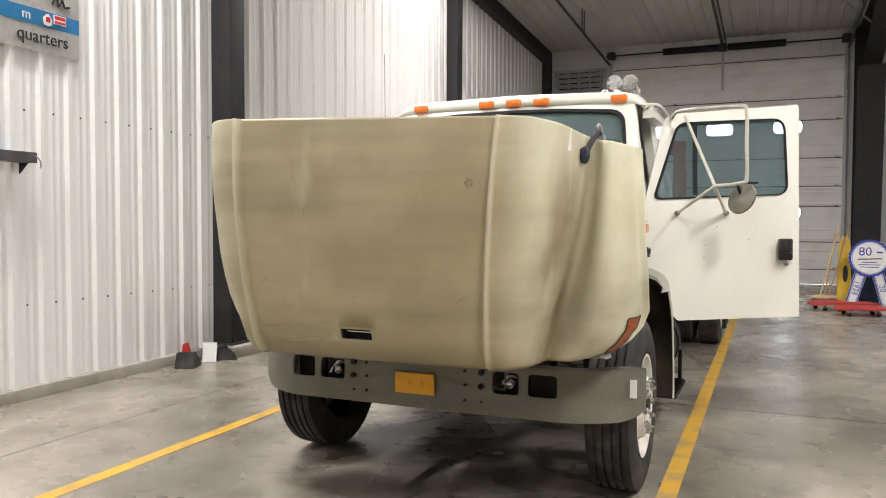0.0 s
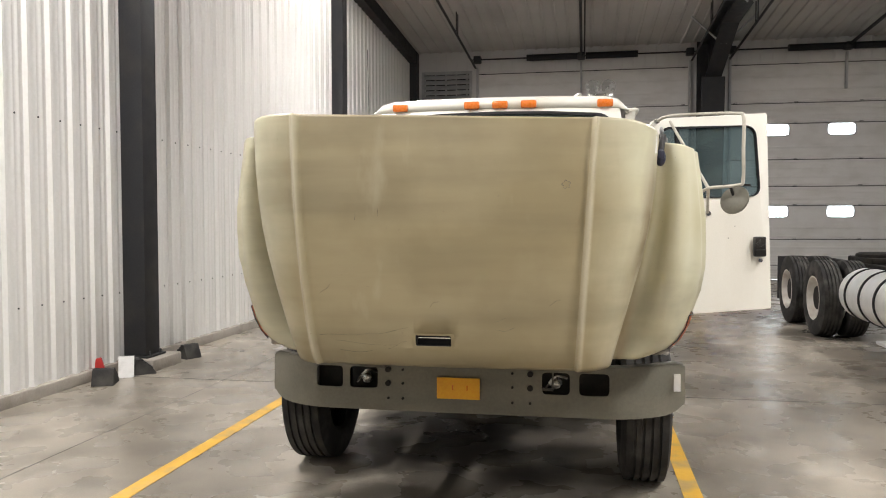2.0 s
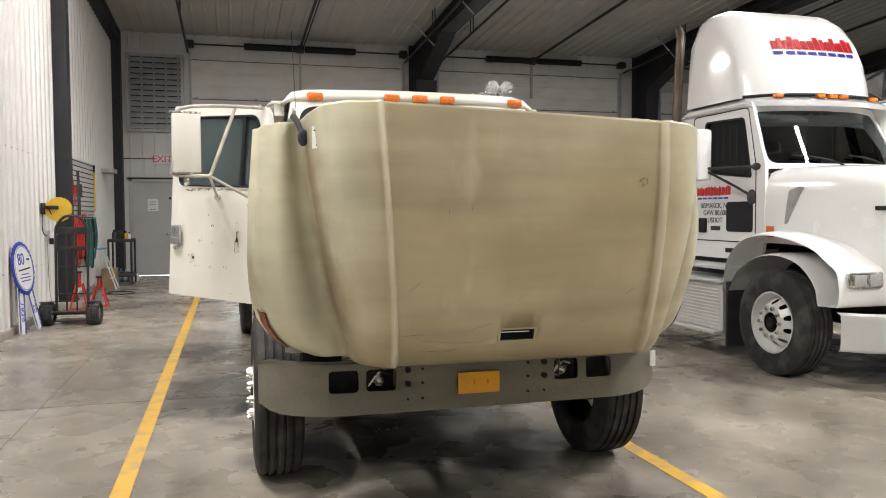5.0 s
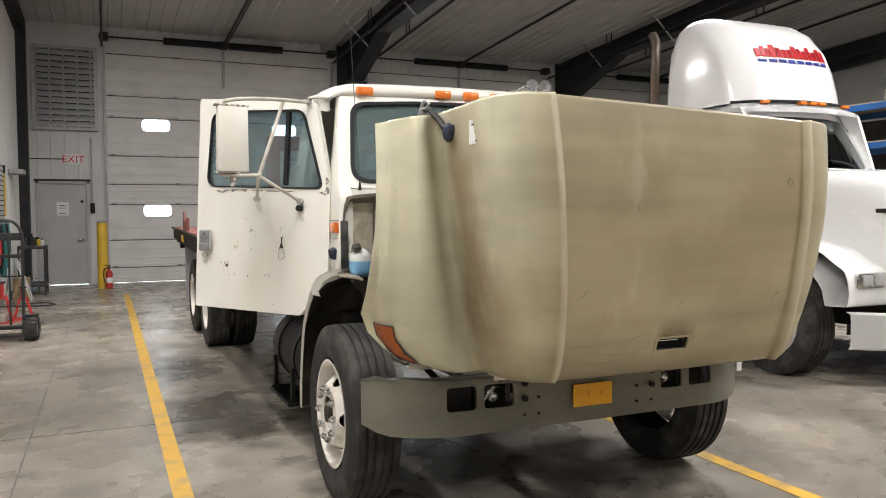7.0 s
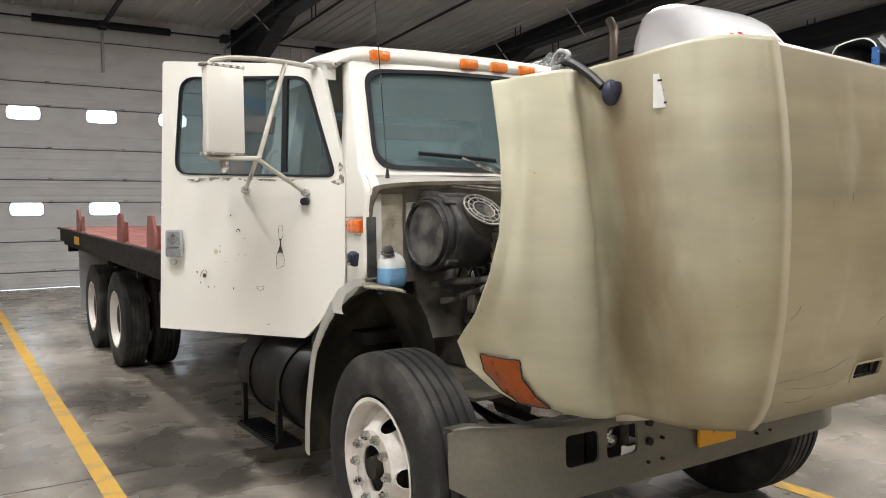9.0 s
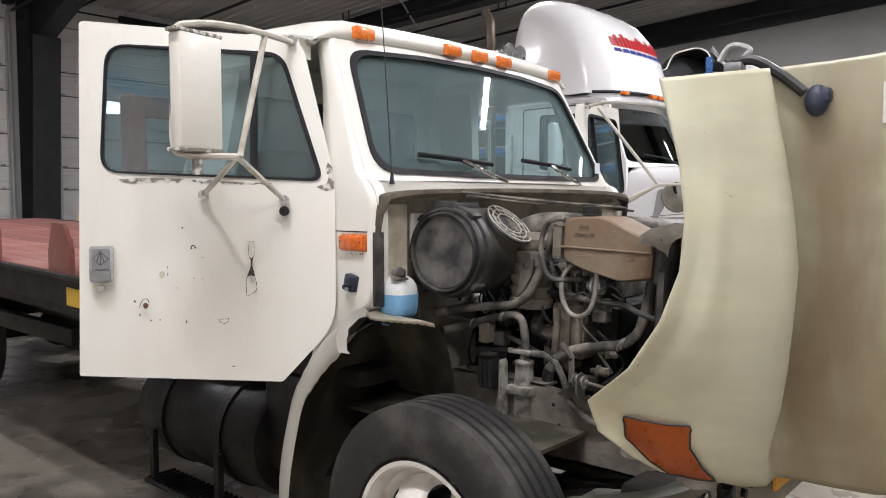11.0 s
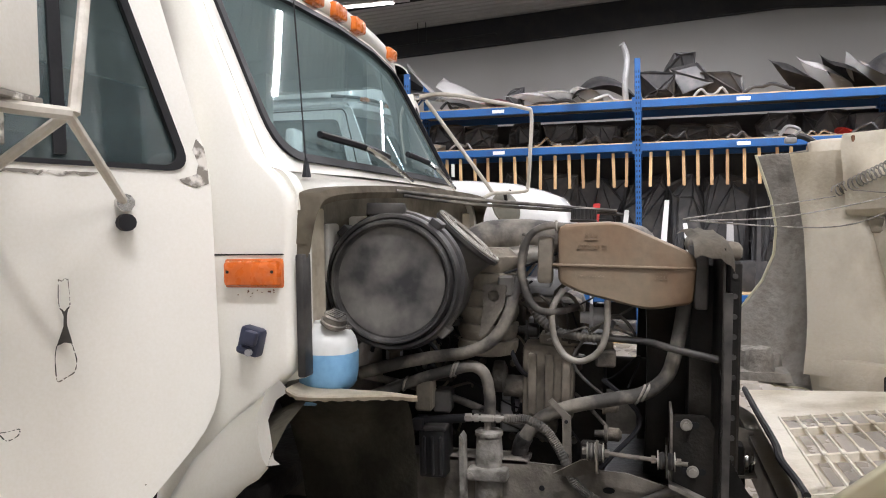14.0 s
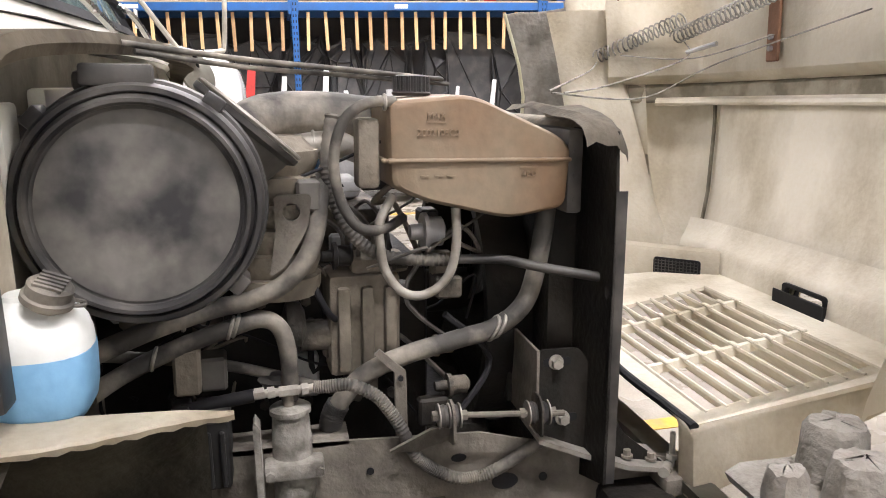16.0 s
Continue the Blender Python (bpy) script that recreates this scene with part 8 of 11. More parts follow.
# hoses and pipes of the near side: name, middle line, radius, corrugation, colour
PIPES = [
    ("intake_pipe", [(-2.12, 5.33, 1.55), (-2.06, 5.26, 1.60), (-2.02, 5.20, 1.614), (-2.0, 5.10, 1.612), (-1.99, 5.0, 1.60), (-1.95, 4.86, 1.60), (-1.8, 4.78, 1.58), (-1.65, 4.78, 1.50)], 0.050, 0, "hose"),
    ("intake_pipe", [(-2.14, 5.26, 1.49), (-2.08, 5.20, 1.54), (-2.05, 5.15, 1.551), (-2.03, 5.08, 1.552), (-1.96, 5.03, 1.53)], 0.029, 0, "dustsilver"),
    ("overflow_hose", [(-2.205, 4.985, 1.640), (-2.215, 5.016, 1.644), (-2.22, 5.055, 1.635), (-2.22, 5.085, 1.608), (-2.22, 5.103, 1.562), (-2.22, 5.106, 1.51), (-2.22, 5.095, 1.455), (-2.22, 5.07, 1.412), (-2.21, 5.038, 1.397), (-2.17, 5.00, 1.395), (-2.10, 4.96, 1.40)], 0.0105, 0, "hose"),
    ("overflow_hose", [(-2.18, 4.99, 1.46), (-2.19, 5.02, 1.41), (-2.2, 5.022, 1.365), (-2.2, 5.014, 1.315), (-2.2, 4.985, 1.270), (-2.2, 4.945, 1.256), (-2.2, 4.905, 1.272), (-2.2, 4.880, 1.305), (-2.2, 4.868, 1.36), (-2.19, 4.866, 1.43)], 0.0095, 0, "dustsilver"),
    ("corrugated_loom", [(-2.14, 5.10, 1.62), (-2.15, 5.116, 1.524), (-2.15, 5.106, 1.457), (-2.15, 5.075, 1.386), (-2.15, 5.02, 1.336), (-2.15, 4.938, 1.319), (-2.15, 4.87, 1.316)], 0.0125, 0.16, "hose"),
    ("loom_sleeve", [(-2.15, 4.87, 1.316), (-2.15, 4.806, 1.312), (-2.16, 4.75, 1.308), (-2.20, 4.68, 1.295), (-2.235, 4.565, 1.275)], 0.0105, 0, "dusty"),
    ("heater_hose", [(-2.30, 5.56, 1.145), (-2.24, 5.508, 1.161), (-2.21, 5.413, 1.193), (-2.2, 5.327, 1.217), (-2.19, 5.262, 1.230), (-2.185, 5.225, 1.206), (-2.18, 5.212, 1.141), (-2.17, 5.215, 1.05)], 0.0175, 0, "hose"),
    ("heater_hose", [(-2.36, 5.56, 1.23), (-2.28, 5.45, 1.252), (-2.21, 5.345, 1.263), (-2.2, 5.281, 1.271), (-2.2, 5.215, 1.298), (-2.2, 5.169, 1.345), (-2.19, 5.145, 1.40), (-2.17, 5.135, 1.454), (-2.12, 5.12, 1.50)], 0.0185, 0, "hose"),
    ("coolant_pipe", [(-2.14, 4.655, 1.43), (-2.145, 4.666, 1.357), (-2.15, 4.685, 1.27), (-2.15, 4.711, 1.205), (-2.15, 4.772, 1.159), (-2.15, 4.859, 1.139), (-2.15, 4.975, 1.113), (-2.14, 5.064, 1.071), (-2.13, 5.12, 1.0), (-2.12, 5.139, 0.92), (-2.1, 5.15, 0.80)], 0.0205, 0, "hose"),
    ("pipe_sleeve", [(-2.132, 5.115, 1.012), (-2.126, 5.130, 0.98), (-2.12, 5.139, 0.92)], 0.0245, 0.05, "dusty"),
    ("steering_hose", [(-2.21, 5.42, 1.062), (-2.20, 5.36, 1.068), (-2.195, 5.285, 1.075)], 0.0135, 0, "gasket"),
    ("steering_hose", [(-2.19, 5.165, 1.077), (-2.195, 5.135, 1.079), (-2.20, 5.095, 1.080), (-2.20, 5.045, 1.053), (-2.205, 5.018, 1.02), (-2.21, 4.996, 0.983), (-2.215, 4.967, 0.919), (-2.215, 4.945, 0.893), (-2.215, 4.920, 0.874), (-2.215, 4.875, 0.851), (-2.21, 4.835, 0.847), (-2.21, 4.79, 0.858), (-2.20, 4.698, 0.90), (-2.18, 4.62, 0.93)], 0.0125, 0.14, "hose"),
]
for n_, p_, r_, ribs_, mat_ in PIPES:
    part(n_, tube(B(), p_, r_, seg=14, n=14 if ribs_ else 7, ribs=ribs_), M[mat_], eng)
for (x, y, z, r, ax_) in ((-2.197, 5.318, 1.219, 0.020, 0.35), (-2.198, 5.308, 1.222, 0.020, 0.35), (-2.15, 4.778, 1.157, 0.025, 0.5), (-2.15, 4.764, 1.163, 0.025, 0.5), (-2.04, 5.135, 1.552, 0.031, 0.0), (-2.208, 5.005, 1.642, 0.013, 0.0), (-2.205, 5.40, 1.246, 0.021, 0.2), (-2.22, 5.46, 1.177, 0.020, 0.3)):
    bm = tube(B(), [(x + r * math.cos(t), y - r * math.sin(t) * ax_, z + r * math.sin(t)) for t in np.linspace(0, 2 * math.pi, 21)[:-1]], 0.0042, seg=6, n=1, closed=True)
    part("hose_clamp", bm, M["dustsilver"], eng)

# bracket beside the radiator: plate, long inboard flange and foot
bm = sheet(B(), rounded([(4.692, 1.119), (4.606, 1.117), (4.592, 1.10), (4.498, 0.908), (4.398, 0.826), (4.496, 0.843), (4.695, 0.927)], [0.012, 0.01, 0.01, 0.02, 0, 0, 0], 3), [], -2.209, -2.202, lambda a, b, t: (t, a, b))
br = part("radiator_bracket", bm, M["chassis"], truck, "black steel bracket with bolts")
bm = prism(B(), [(4.692, 0.928), (4.699, 0.926), (4.699, 1.118), (4.692, 1.117)], -2.208, -1.99, "x")
part("bracket_flange", bm, M["raildust"], br)
part("bracket_flange", box(B(), -2.03, -1.995, 4.699, 4.71, 0.93, 1.13, 0.002, 1), M["enginegrime"], br)
bm = prism(B(), [(4.705, 0.934), (4.60, 0.888), (4.50, 0.848), (4.395, 0.826), (4.395, 0.816), (4.50, 0.836), (4.60, 0.876), (4.705, 0.923)], -2.245, -2.12, "x")
part("bracket_foot", bm, M["dustsilver"], br, "dusty grey steel foot")
for y, z, sl in ((4.657, 1.090, -0.03), (4.641, 0.961, -0.026)):
    part("bolt_slot", sheet(B(), rounded([(y + 0.028, z - 0.009), (y - 0.034, z - 0.009), (y - 0.034, z + 0.009), (y + 0.028, z + 0.009)], 0.008, 4), [], -2.2105, -2.208, lambda a, b, t: (t, a, b)), M["gasket"], br)
    bm = cyl(B(), (-2.213, y, z), (-2.208, y, z), 0.0165, seg=18)
    cyl(bm, (-2.228, y, z), (-2.212, y, z), 0.0115, seg=6)
    part("bolt", bm, M["dustsilver"], br)
for y, z, x in ((4.489, 0.852, -2.215), (4.431, 0.838, -2.215)):
    bm = cyl(B(), (x, y, z), (x, y, z + 0.006), 0.013, seg=14)
    cyl(bm, (x, y, z + 0.006), (x, y, z + 0.018), 0.009, seg=6)
    part("bolt", bm, M["raildust"], br)
for y, z in ((4.376, 0.862), (4.34, 0.838)):
    bm = cyl(B(), (-2.21, y, z - 0.03), (-2.21, y, z - 0.018), 0.014, seg=6)
    cyl(bm, (-2.21, y, z - 0.05), (-2.21, y, z + 0.034), 0.0065, seg=10)
    part("stud", bm, M["dustsilver"], br)
part("hinge_block", box(B(), -2.27, -2.14, 4.30, 4.42, 0.77, 0.812, 0.008), M["raildust"], br)
part("hinge_pin", cyl(B(), (-2.255, 4.42, 0.825), (-2.21, 4.385, 0.815), 0.012, seg=12), M["dustsilver"], br)
# stay rod with washers and rubber bushes
rod = part("stay_rod", cyl(B(), (-2.246, 4.925, 1.014), (-2.256, 4.655, 0.994), 0.0065, seg=10), M["raildust"], truck, "threaded stay rod with rubber bushes")
for y, z in ((4.912, 1.013), (4.890, 1.012), (4.722, 0.999), (4.700, 0.998)):
    part("bush", lathe(B(), [(-0.008, 0.010), (-0.007, 0.021), (0.0, 0.024), (0.007, 0.021), (0.008, 0.010)], (-2.25, y, z), "y", 20), M["dusty"], rod)
for y, z in ((4.922, 1.0135), (4.901, 1.0125), (4.879, 1.011), (4.733, 1.0), (4.711, 0.9985), (4.689, 0.997)):
    part("washer", cyl(B(), (-2.25, y - 0.0015, z), (-2.25, y + 0.0015, z), 0.026, seg=22), M["dustsilver"], rod)
for y, z in ((4.930, 1.0145), (4.869, 1.010), (4.745, 1.0005), (4.678, 0.996)):
    part("nut", cyl(B(), (-2.25, y - 0.006, z), (-2.25, y + 0.006, z), 0.0115, seg=6), M["raildust"], rod)
bm = sheet(B(), rounded([(5.021, 0.938), (4.934, 0.992), (4.898, 0.990), (4.898, 0.955), (4.961, 0.928)], [0, 0.01, 0, 0.01, 0], 3), [], -2.262, -2.252, lambda a, b, t: (t + (1.0 - b) * 0.5, a, b))
part("rod_bracket", bm, M["raildust"], rod, "dusty bent steel rod bracket")
bm = sheet(B(), rounded([(-2.285, 0.962), (-2.222, 0.945), (-2.222, 1.03), (-2.24, 1.046), (-2.265, 1.046), (-2.285, 1.03)], 0.012, 3), [], 4.893, 4.899, lambda a, b, t: (a, t, b))
part("rod_bracket", bm, M["raildust"], rod)
bm = sheet(B(), rounded([(-2.285, 0.955), (-2.215, 0.955), (-2.215, 1.03), (-2.24, 1.04), (-2.265, 1.04), (-2.285, 1.025)], 0.012, 3), [], 4.709, 4.713, lambda a, b, t: (a, t, b))
part("rod_bracket", bm, M["enginegrime"], rod)

# steering reservoir with its fittings, on a strap beside the rail
RXY = (-2.178, 5.216, 0)
bm = lathe(B(), [(0.78, 0.02), (0.79, 0.036), (0.81, 0.044), (0.915, 0.044), (0.94, 0.0425), (1.026, 0.037), (1.026, 0.042), (1.036, 0.042), (1.040, 0.036), (1.042, 0.012)], RXY, "z", 30)
rs = part("steering_reservoir", bm, M["castgrey"], truck, "dusty grey metal power steering reservoir")
bm = box(B(), -2.236, -2.12, 5.155, 5.274, 0.900, 0.936, 0.008, 2)
part("clamp_band", bm, M["castgrey"], rs)
for y in (5.165, 5.262):
    part("bolt", cyl(B(), (-2.245, y, 0.918), (-2.236, y, 0.918), 0.010, seg=6), M["castgrey"], rs)
part("outlet", cyl(B(), (-2.182, 5.218, 1.04), (-2.182, 5.218, 1.075), 0.0115, seg=12), M["raildust"], rs)
bm = cyl(B(), (-2.195, 5.285, 1.0755), (-2.19, 5.165, 1.0775), 0.0085, seg=12)
for y0, y1, r in ((5.284, 5.264, 0.0125), (5.258, 5.244, 0.0125), (5.236, 5.198, 0.0115), (5.192, 5.178, 0.013)):
    cyl(bm, (-2.1935, y0, 1.0765), (-2.1915, y1, 1.0768), r, seg=6)
part("hose_fitting", bm, M["dustsilver"], rs)
# relay box with ribs and the thin upright strap
bm = box(B(), -2.245, -2.14, 5.335, 5.415, 0.905, 1.045, 0.008)
rb = part("relay_box", bm, M["black"], truck, "black plastic relay box")
for k in range(3):
    part("rib", box(B(), -2.256, -2.244, 5.342 + k * 0.025, 5.352 + k * 0.025, 0.915, 1.03, 0.003, 1), M["black"], rb)
part("lid", box(B(), -2.252, -2.14, 5.33, 5.40, 1.045, 1.062, 0.006), M["dusty"], rb)
part("plug", box(B(), -2.235, -2.17, 5.405, 5.44, 1.04, 1.075, 0.006), M["black"], rb)
bm = prism(B(), [(5.275, 0.70), (5.288, 0.70), (5.288, 1.035), (5.284, 1.045), (5.275, 1.03)], -2.262, -2.215, "x")
part("upright_strap", bm, M["castgrey"], truck, "thin grey upright steel strap")
# holes through the rail face and bolts beside them
for y, z, a_, b_ in ((5.059, 0.879, 0.008, 0.008), (4.868, 0.886, 0.017, 0.009), (4.765, 0.818, 0.030, 0.019), (4.677, 0.817, 0.010, 0.010), (5.03, 0.80, 0.007, 0.007), (4.93, 0.79, 0.008, 0.008)):
    part("rail_hole", sheet(B(), ring_pts(y, z, a_, b_, 18), [], C - 0.4925, C - 0.488, lambda a, b, t: (t, a, b)), M["gasket"], truck)
# support strap of the pump with its bolts, bent over at the top
st_ = part("support_strap", box(B(), -2.176, -2.168, 4.974, 5.0, 0.93, 1.09, 0.002, 1), M["raildust"], eng, "drilled steel strap")
part("strap_bend", prism(B(), [(4.974, 1.088), (5.0, 1.088), (5.040, 1.130), (5.028, 1.140)], -2.176, -2.168, "x"), M["raildust"], st_)
for z in (0.975, 1.075):
    part("bolt", cyl(B(), (-2.184, 4.987, z), (-2.175, 4.987, z), 0.006, seg=6), M["gasket"], st_)
# lifting eye above the elbow and a pale foil label deep in the bay
bm = sheet(B(), rounded([(5.222, 1.474), (5.150, 1.474), (5.160, 1.41), (5.205, 1.337), (5.238, 1.316), (5.222, 1.40)], 0.012, 4), [ring_pts(5.190, 1.441, 0.017, n=18)], -2.208, -2.20, lambda a, b, t: (t, a, b))
part("lift_bracket", bm, M["raildust"], eng, "steel lifting eye bracket")

# open round inlet of the air cleaner with its guard, facing up and forward
mt = Matrix.Translation((-2.240, 5.260, 1.609)) @ Matrix.Rotation(radians(42), 4, "X") @ Matrix.Rotation(radians(4), 4, "Y")
bm = lathe(B(), [(-0.15, 0.085), (-0.05, 0.092), (-0.012, 0.100), (-0.004, 0.112), (0.006, 0.113), (0.006, 0.098), (-0.03, 0.080), (-0.09, 0.07)], (0, 0, 0), "z", 40, closed=False)
bm.transform(mt)
inl = part("air_inlet", bm, M["dusty"], ac, "round open air inlet")
for r in (0.058, 0.084, 0.108):
    bm = tube(B(), [(r * math.cos(t), r * math.sin(t), 0.012) for t in np.linspace(0, 2 * math.pi, 37)[:-1]], 0.0042, seg=6, n=1, closed=True)
    bm.transform(mt)
    part("guard_ring", bm, M["dustsilver"], inl, "pale dusty guard ring")
bm = B()
for i in range(12):
    t = math.pi * i / 6
    cyl(bm, (0.056 * math.cos(t), 0.056 * math.sin(t), 0.012), (0.108 * math.cos(t), 0.108 * math.sin(t), 0.012), 0.0032, seg=5)
bm.transform(mt)
part_each("guard_spoke", bm, M["dustsilver"], inl)
bm = B()
for i in range(-6, 7):
    h_ = math.sqrt(max(0, 0.056 ** 2 - (i * 0.0088) ** 2))
    cyl(bm, (i * 0.0088, -h_, 0.006), (i * 0.0088, h_, 0.006), 0.0018, seg=4)
    cyl(bm, (-h_, i * 0.0088, 0.006), (h_, i * 0.0088, 0.006), 0.0018, seg=4)
bm.transform(mt)
part("guard_mesh", bm, M["hose"], inl)["kind"] = "stuff"
bm = lathe(B(), [(-0.028, 0.082), (-0.032, 0.07), (-0.032, 0.0)], (0, 0, 0), "z", 24, closed=False)
bm.transform(mt)
part("inlet_dark", bm, M["chassis"], inl)

# washer bottle, half full
bx, by, bz = -2.60, 5.545, 1.238
bm = B()
squircle(bm, [(0.0, 0.66), (0.006, 0.82), (0.020, 0.94), (0.045, 1.0), (0.085, 1.02), (0.098, 1.02)], bx, by, bz, 0.066, 0.073, p=3.4)
bt = part("washer_bottle", bm, M["fluid"], truck, "white washer bottle half full of blue fluid")
bm = B()
squircle(bm, [(0.098, 1.02), (0.116, 1.01), (0.136, 0.94), (0.152, 0.80), (0.163, 0.62), (0.170, 0.44), (0.176, 0.40)], bx, by, bz, 0.066, 0.073, p=2.8)
part("bottle_top", bm, M["washer"], bt)
part("bottle_foot", box(B(), bx - 0.05, bx + 0.03, by + 0.01, by + 0.06, bz - 0.035, bz + 0.002, 0.012, 2), M["fluid"], bt)
bm = lathe(B(), [(-0.020, 0.022), (-0.012, 0.024), (-0.012, 0.033), (-0.004, 0.033), (-0.002, 0.029), (0.012, 0.029), (0.016, 0.025), (0.017, 0.008)], (0, 0, 0), "z", 24)
for k in range(5):
    cyl(bm, (-0.02 + k * 0.01, -0.018, 0.018), (-0.02 + k * 0.01, 0.018, 0.018), 0.003, seg=6)
tube(bm, [(0.0, -0.030, -0.008), (0.006, -0.043, -0.006), (0.016, -0.041, -0.006), (0.016, -0.028, -0.008)], 0.003, seg=6)
bm.transform(Matrix.Translation((-2.637, 5.508, 1.420)) @ Matrix.Rotation(radians(22), 4, "X") @ Matrix.Rotation(radians(-10), 4, "Y"))
part("bottle_cap", bm, M["hose"], bt, "dusty grey screw cap with a loop")

# hood springs and cables up to the tipped hood
def coil(a, b, r, turns, wire, sag=0.0):
    a, b = Vector(a), Vector(b)
    d = (b - a).normalized()
    s = d.cross(Vector((0, 0, 1))).normalized()
    u = s.cross(d)
    pts = []
    n = turns * 10
    for i in range(n + 1):
        t = i / n
        q = 2 * math.pi * turns * t
        p = a.lerp(b, t) + r * (math.cos(q) * s + math.sin(q) * u) - Vector((0, 0, sag * 4 * t * (1 - t)))
        pts.append(p)
    return tube(B(), pts, wire, seg=5, n=1)


for a_, b_, n_ in (((-0.80, 3.98, 1.76), (-1.10, 3.78, 1.88), 17), ((-1.04, 3.78, 1.82), (-1.62, 3.74, 1.93), 24)):
    part("hood_spring", coil(a_, b_, 0.025, n_, 0.0034), M["castgrey"], truck, "long coil spring of the hood")
for p in ([(-2.16, 4.66, 1.655), (-1.5, 4.30, 1.70), (-0.80, 3.98, 1.74)], [(-2.14, 4.62, 1.65), (-1.6, 4.28, 1.66), (-1.25, 3.85, 1.74), (-1.02, 3.74, 1.81)],
          [(-2.12, 4.64, 1.65), (-1.5, 4.12, 1.62), (-1.45, 3.85, 1.72), (-1.9, 3.70, 1.84)], [(-0.95, 3.95, 1.76), (-1.2, 3.80, 1.74), (-1.5, 3.70, 1.80)]):
    part("hood_cable", tube(B(), p, 0.0024, seg=5, n=6), M["castgrey"], truck)
part("turnbuckle", cyl(B(), (-1.16, 3.80, 1.762), (-1.28, 3.76, 1.785), 0.008, seg=8), M["silver"], truck)
for u, y, z0, z1 in ((0.855, 3.935, 1.78, 1.99), (0.235, 3.682, 1.72, 1.93), (-0.40, 3.682, 1.72, 1.93)):
    bm = box(B(), C + u - 0.03, C + u + 0.03, y - 0.012, y, z0, z1, 0.004, 1)
    hp = part("hood_hinge_plate", bm, M["rust"], hood, "brown steel anchor plate")
    for z in (z0 + 0.04, z0 + 0.075):
        part("bolt", cyl(B(), (C + u, y, z), (C + u, y + 0.012, z), 0.009, seg=6), M["silver"], hp)

# ---- white tractor unit in the next bay ----
K = 3.30
kw = thing("white_tractor", (K, 9.0, 0), "white day cab tractor unit with a tall roof fairing", "truck")
for s in (-1, 1):
    wheel(K + s * 1.09, 6.68, s, r=0.52, w=0.29, rim_mat=M["alu"], parent=kw, holes=10, hole_r=(0.026, 0.026))
for y in (11.5, 12.9):
    for s in (-1, 1):
        wheel(K + s * 1.10, y, s, r=0.52, w=0.27, parent=kw, steer=False)
        wheel(K + s * 0.76, y, s, r=0.52, w=0.27, parent=kw, steer=False, hub=False, nuts=0)
# chassis
for s in (-1, 1):
    bm = box(B(), *sorted((K + s * 0.38, K + s * 0.46)), 5.4, 13.9, 0.72, 0.98, 0.01, 1)
    part("frame_rail", bm, M["chassis"], kw)
    bm = B()
    pts = [(y_, z_) for y_, z_ in zip(12.9 + 0.66 * np.cos(np.linspace(0.2, 1.5, 8)), 0.52 + 0.66 * np.sin(np.linspace(0.2, 1.5, 8)))]
    bm.free()
bm = box(B(), K - 0.32, K + 0.32, 5.5, 8.5, 0.45, 1.05, 0.05)
part("engine", bm, M["chassis"], kw)
bm = lathe(B(), [(1.06, 0.0), (1.06, 0.48), (1.10, 0.48), (1.12, 0.44), (1.12, 0.0)], (K, 12.1, 0), "z", 36, closed=False)
box(bm, K - 0.45, K + 0.45, 11.6, 12.6, 0.98, 1.06, 0.02)
part("fifth_wheel", bm, M["chassis"], kw, "greasy black fifth wheel plate")
for y in (11.5, 12.9):
    bm = cyl(B(), (K - 0.8, y, 0.52), (K + 0.8, y, 0.52), 0.08, seg=12)
    part("rear_axle", bm, M["chassis"], kw)
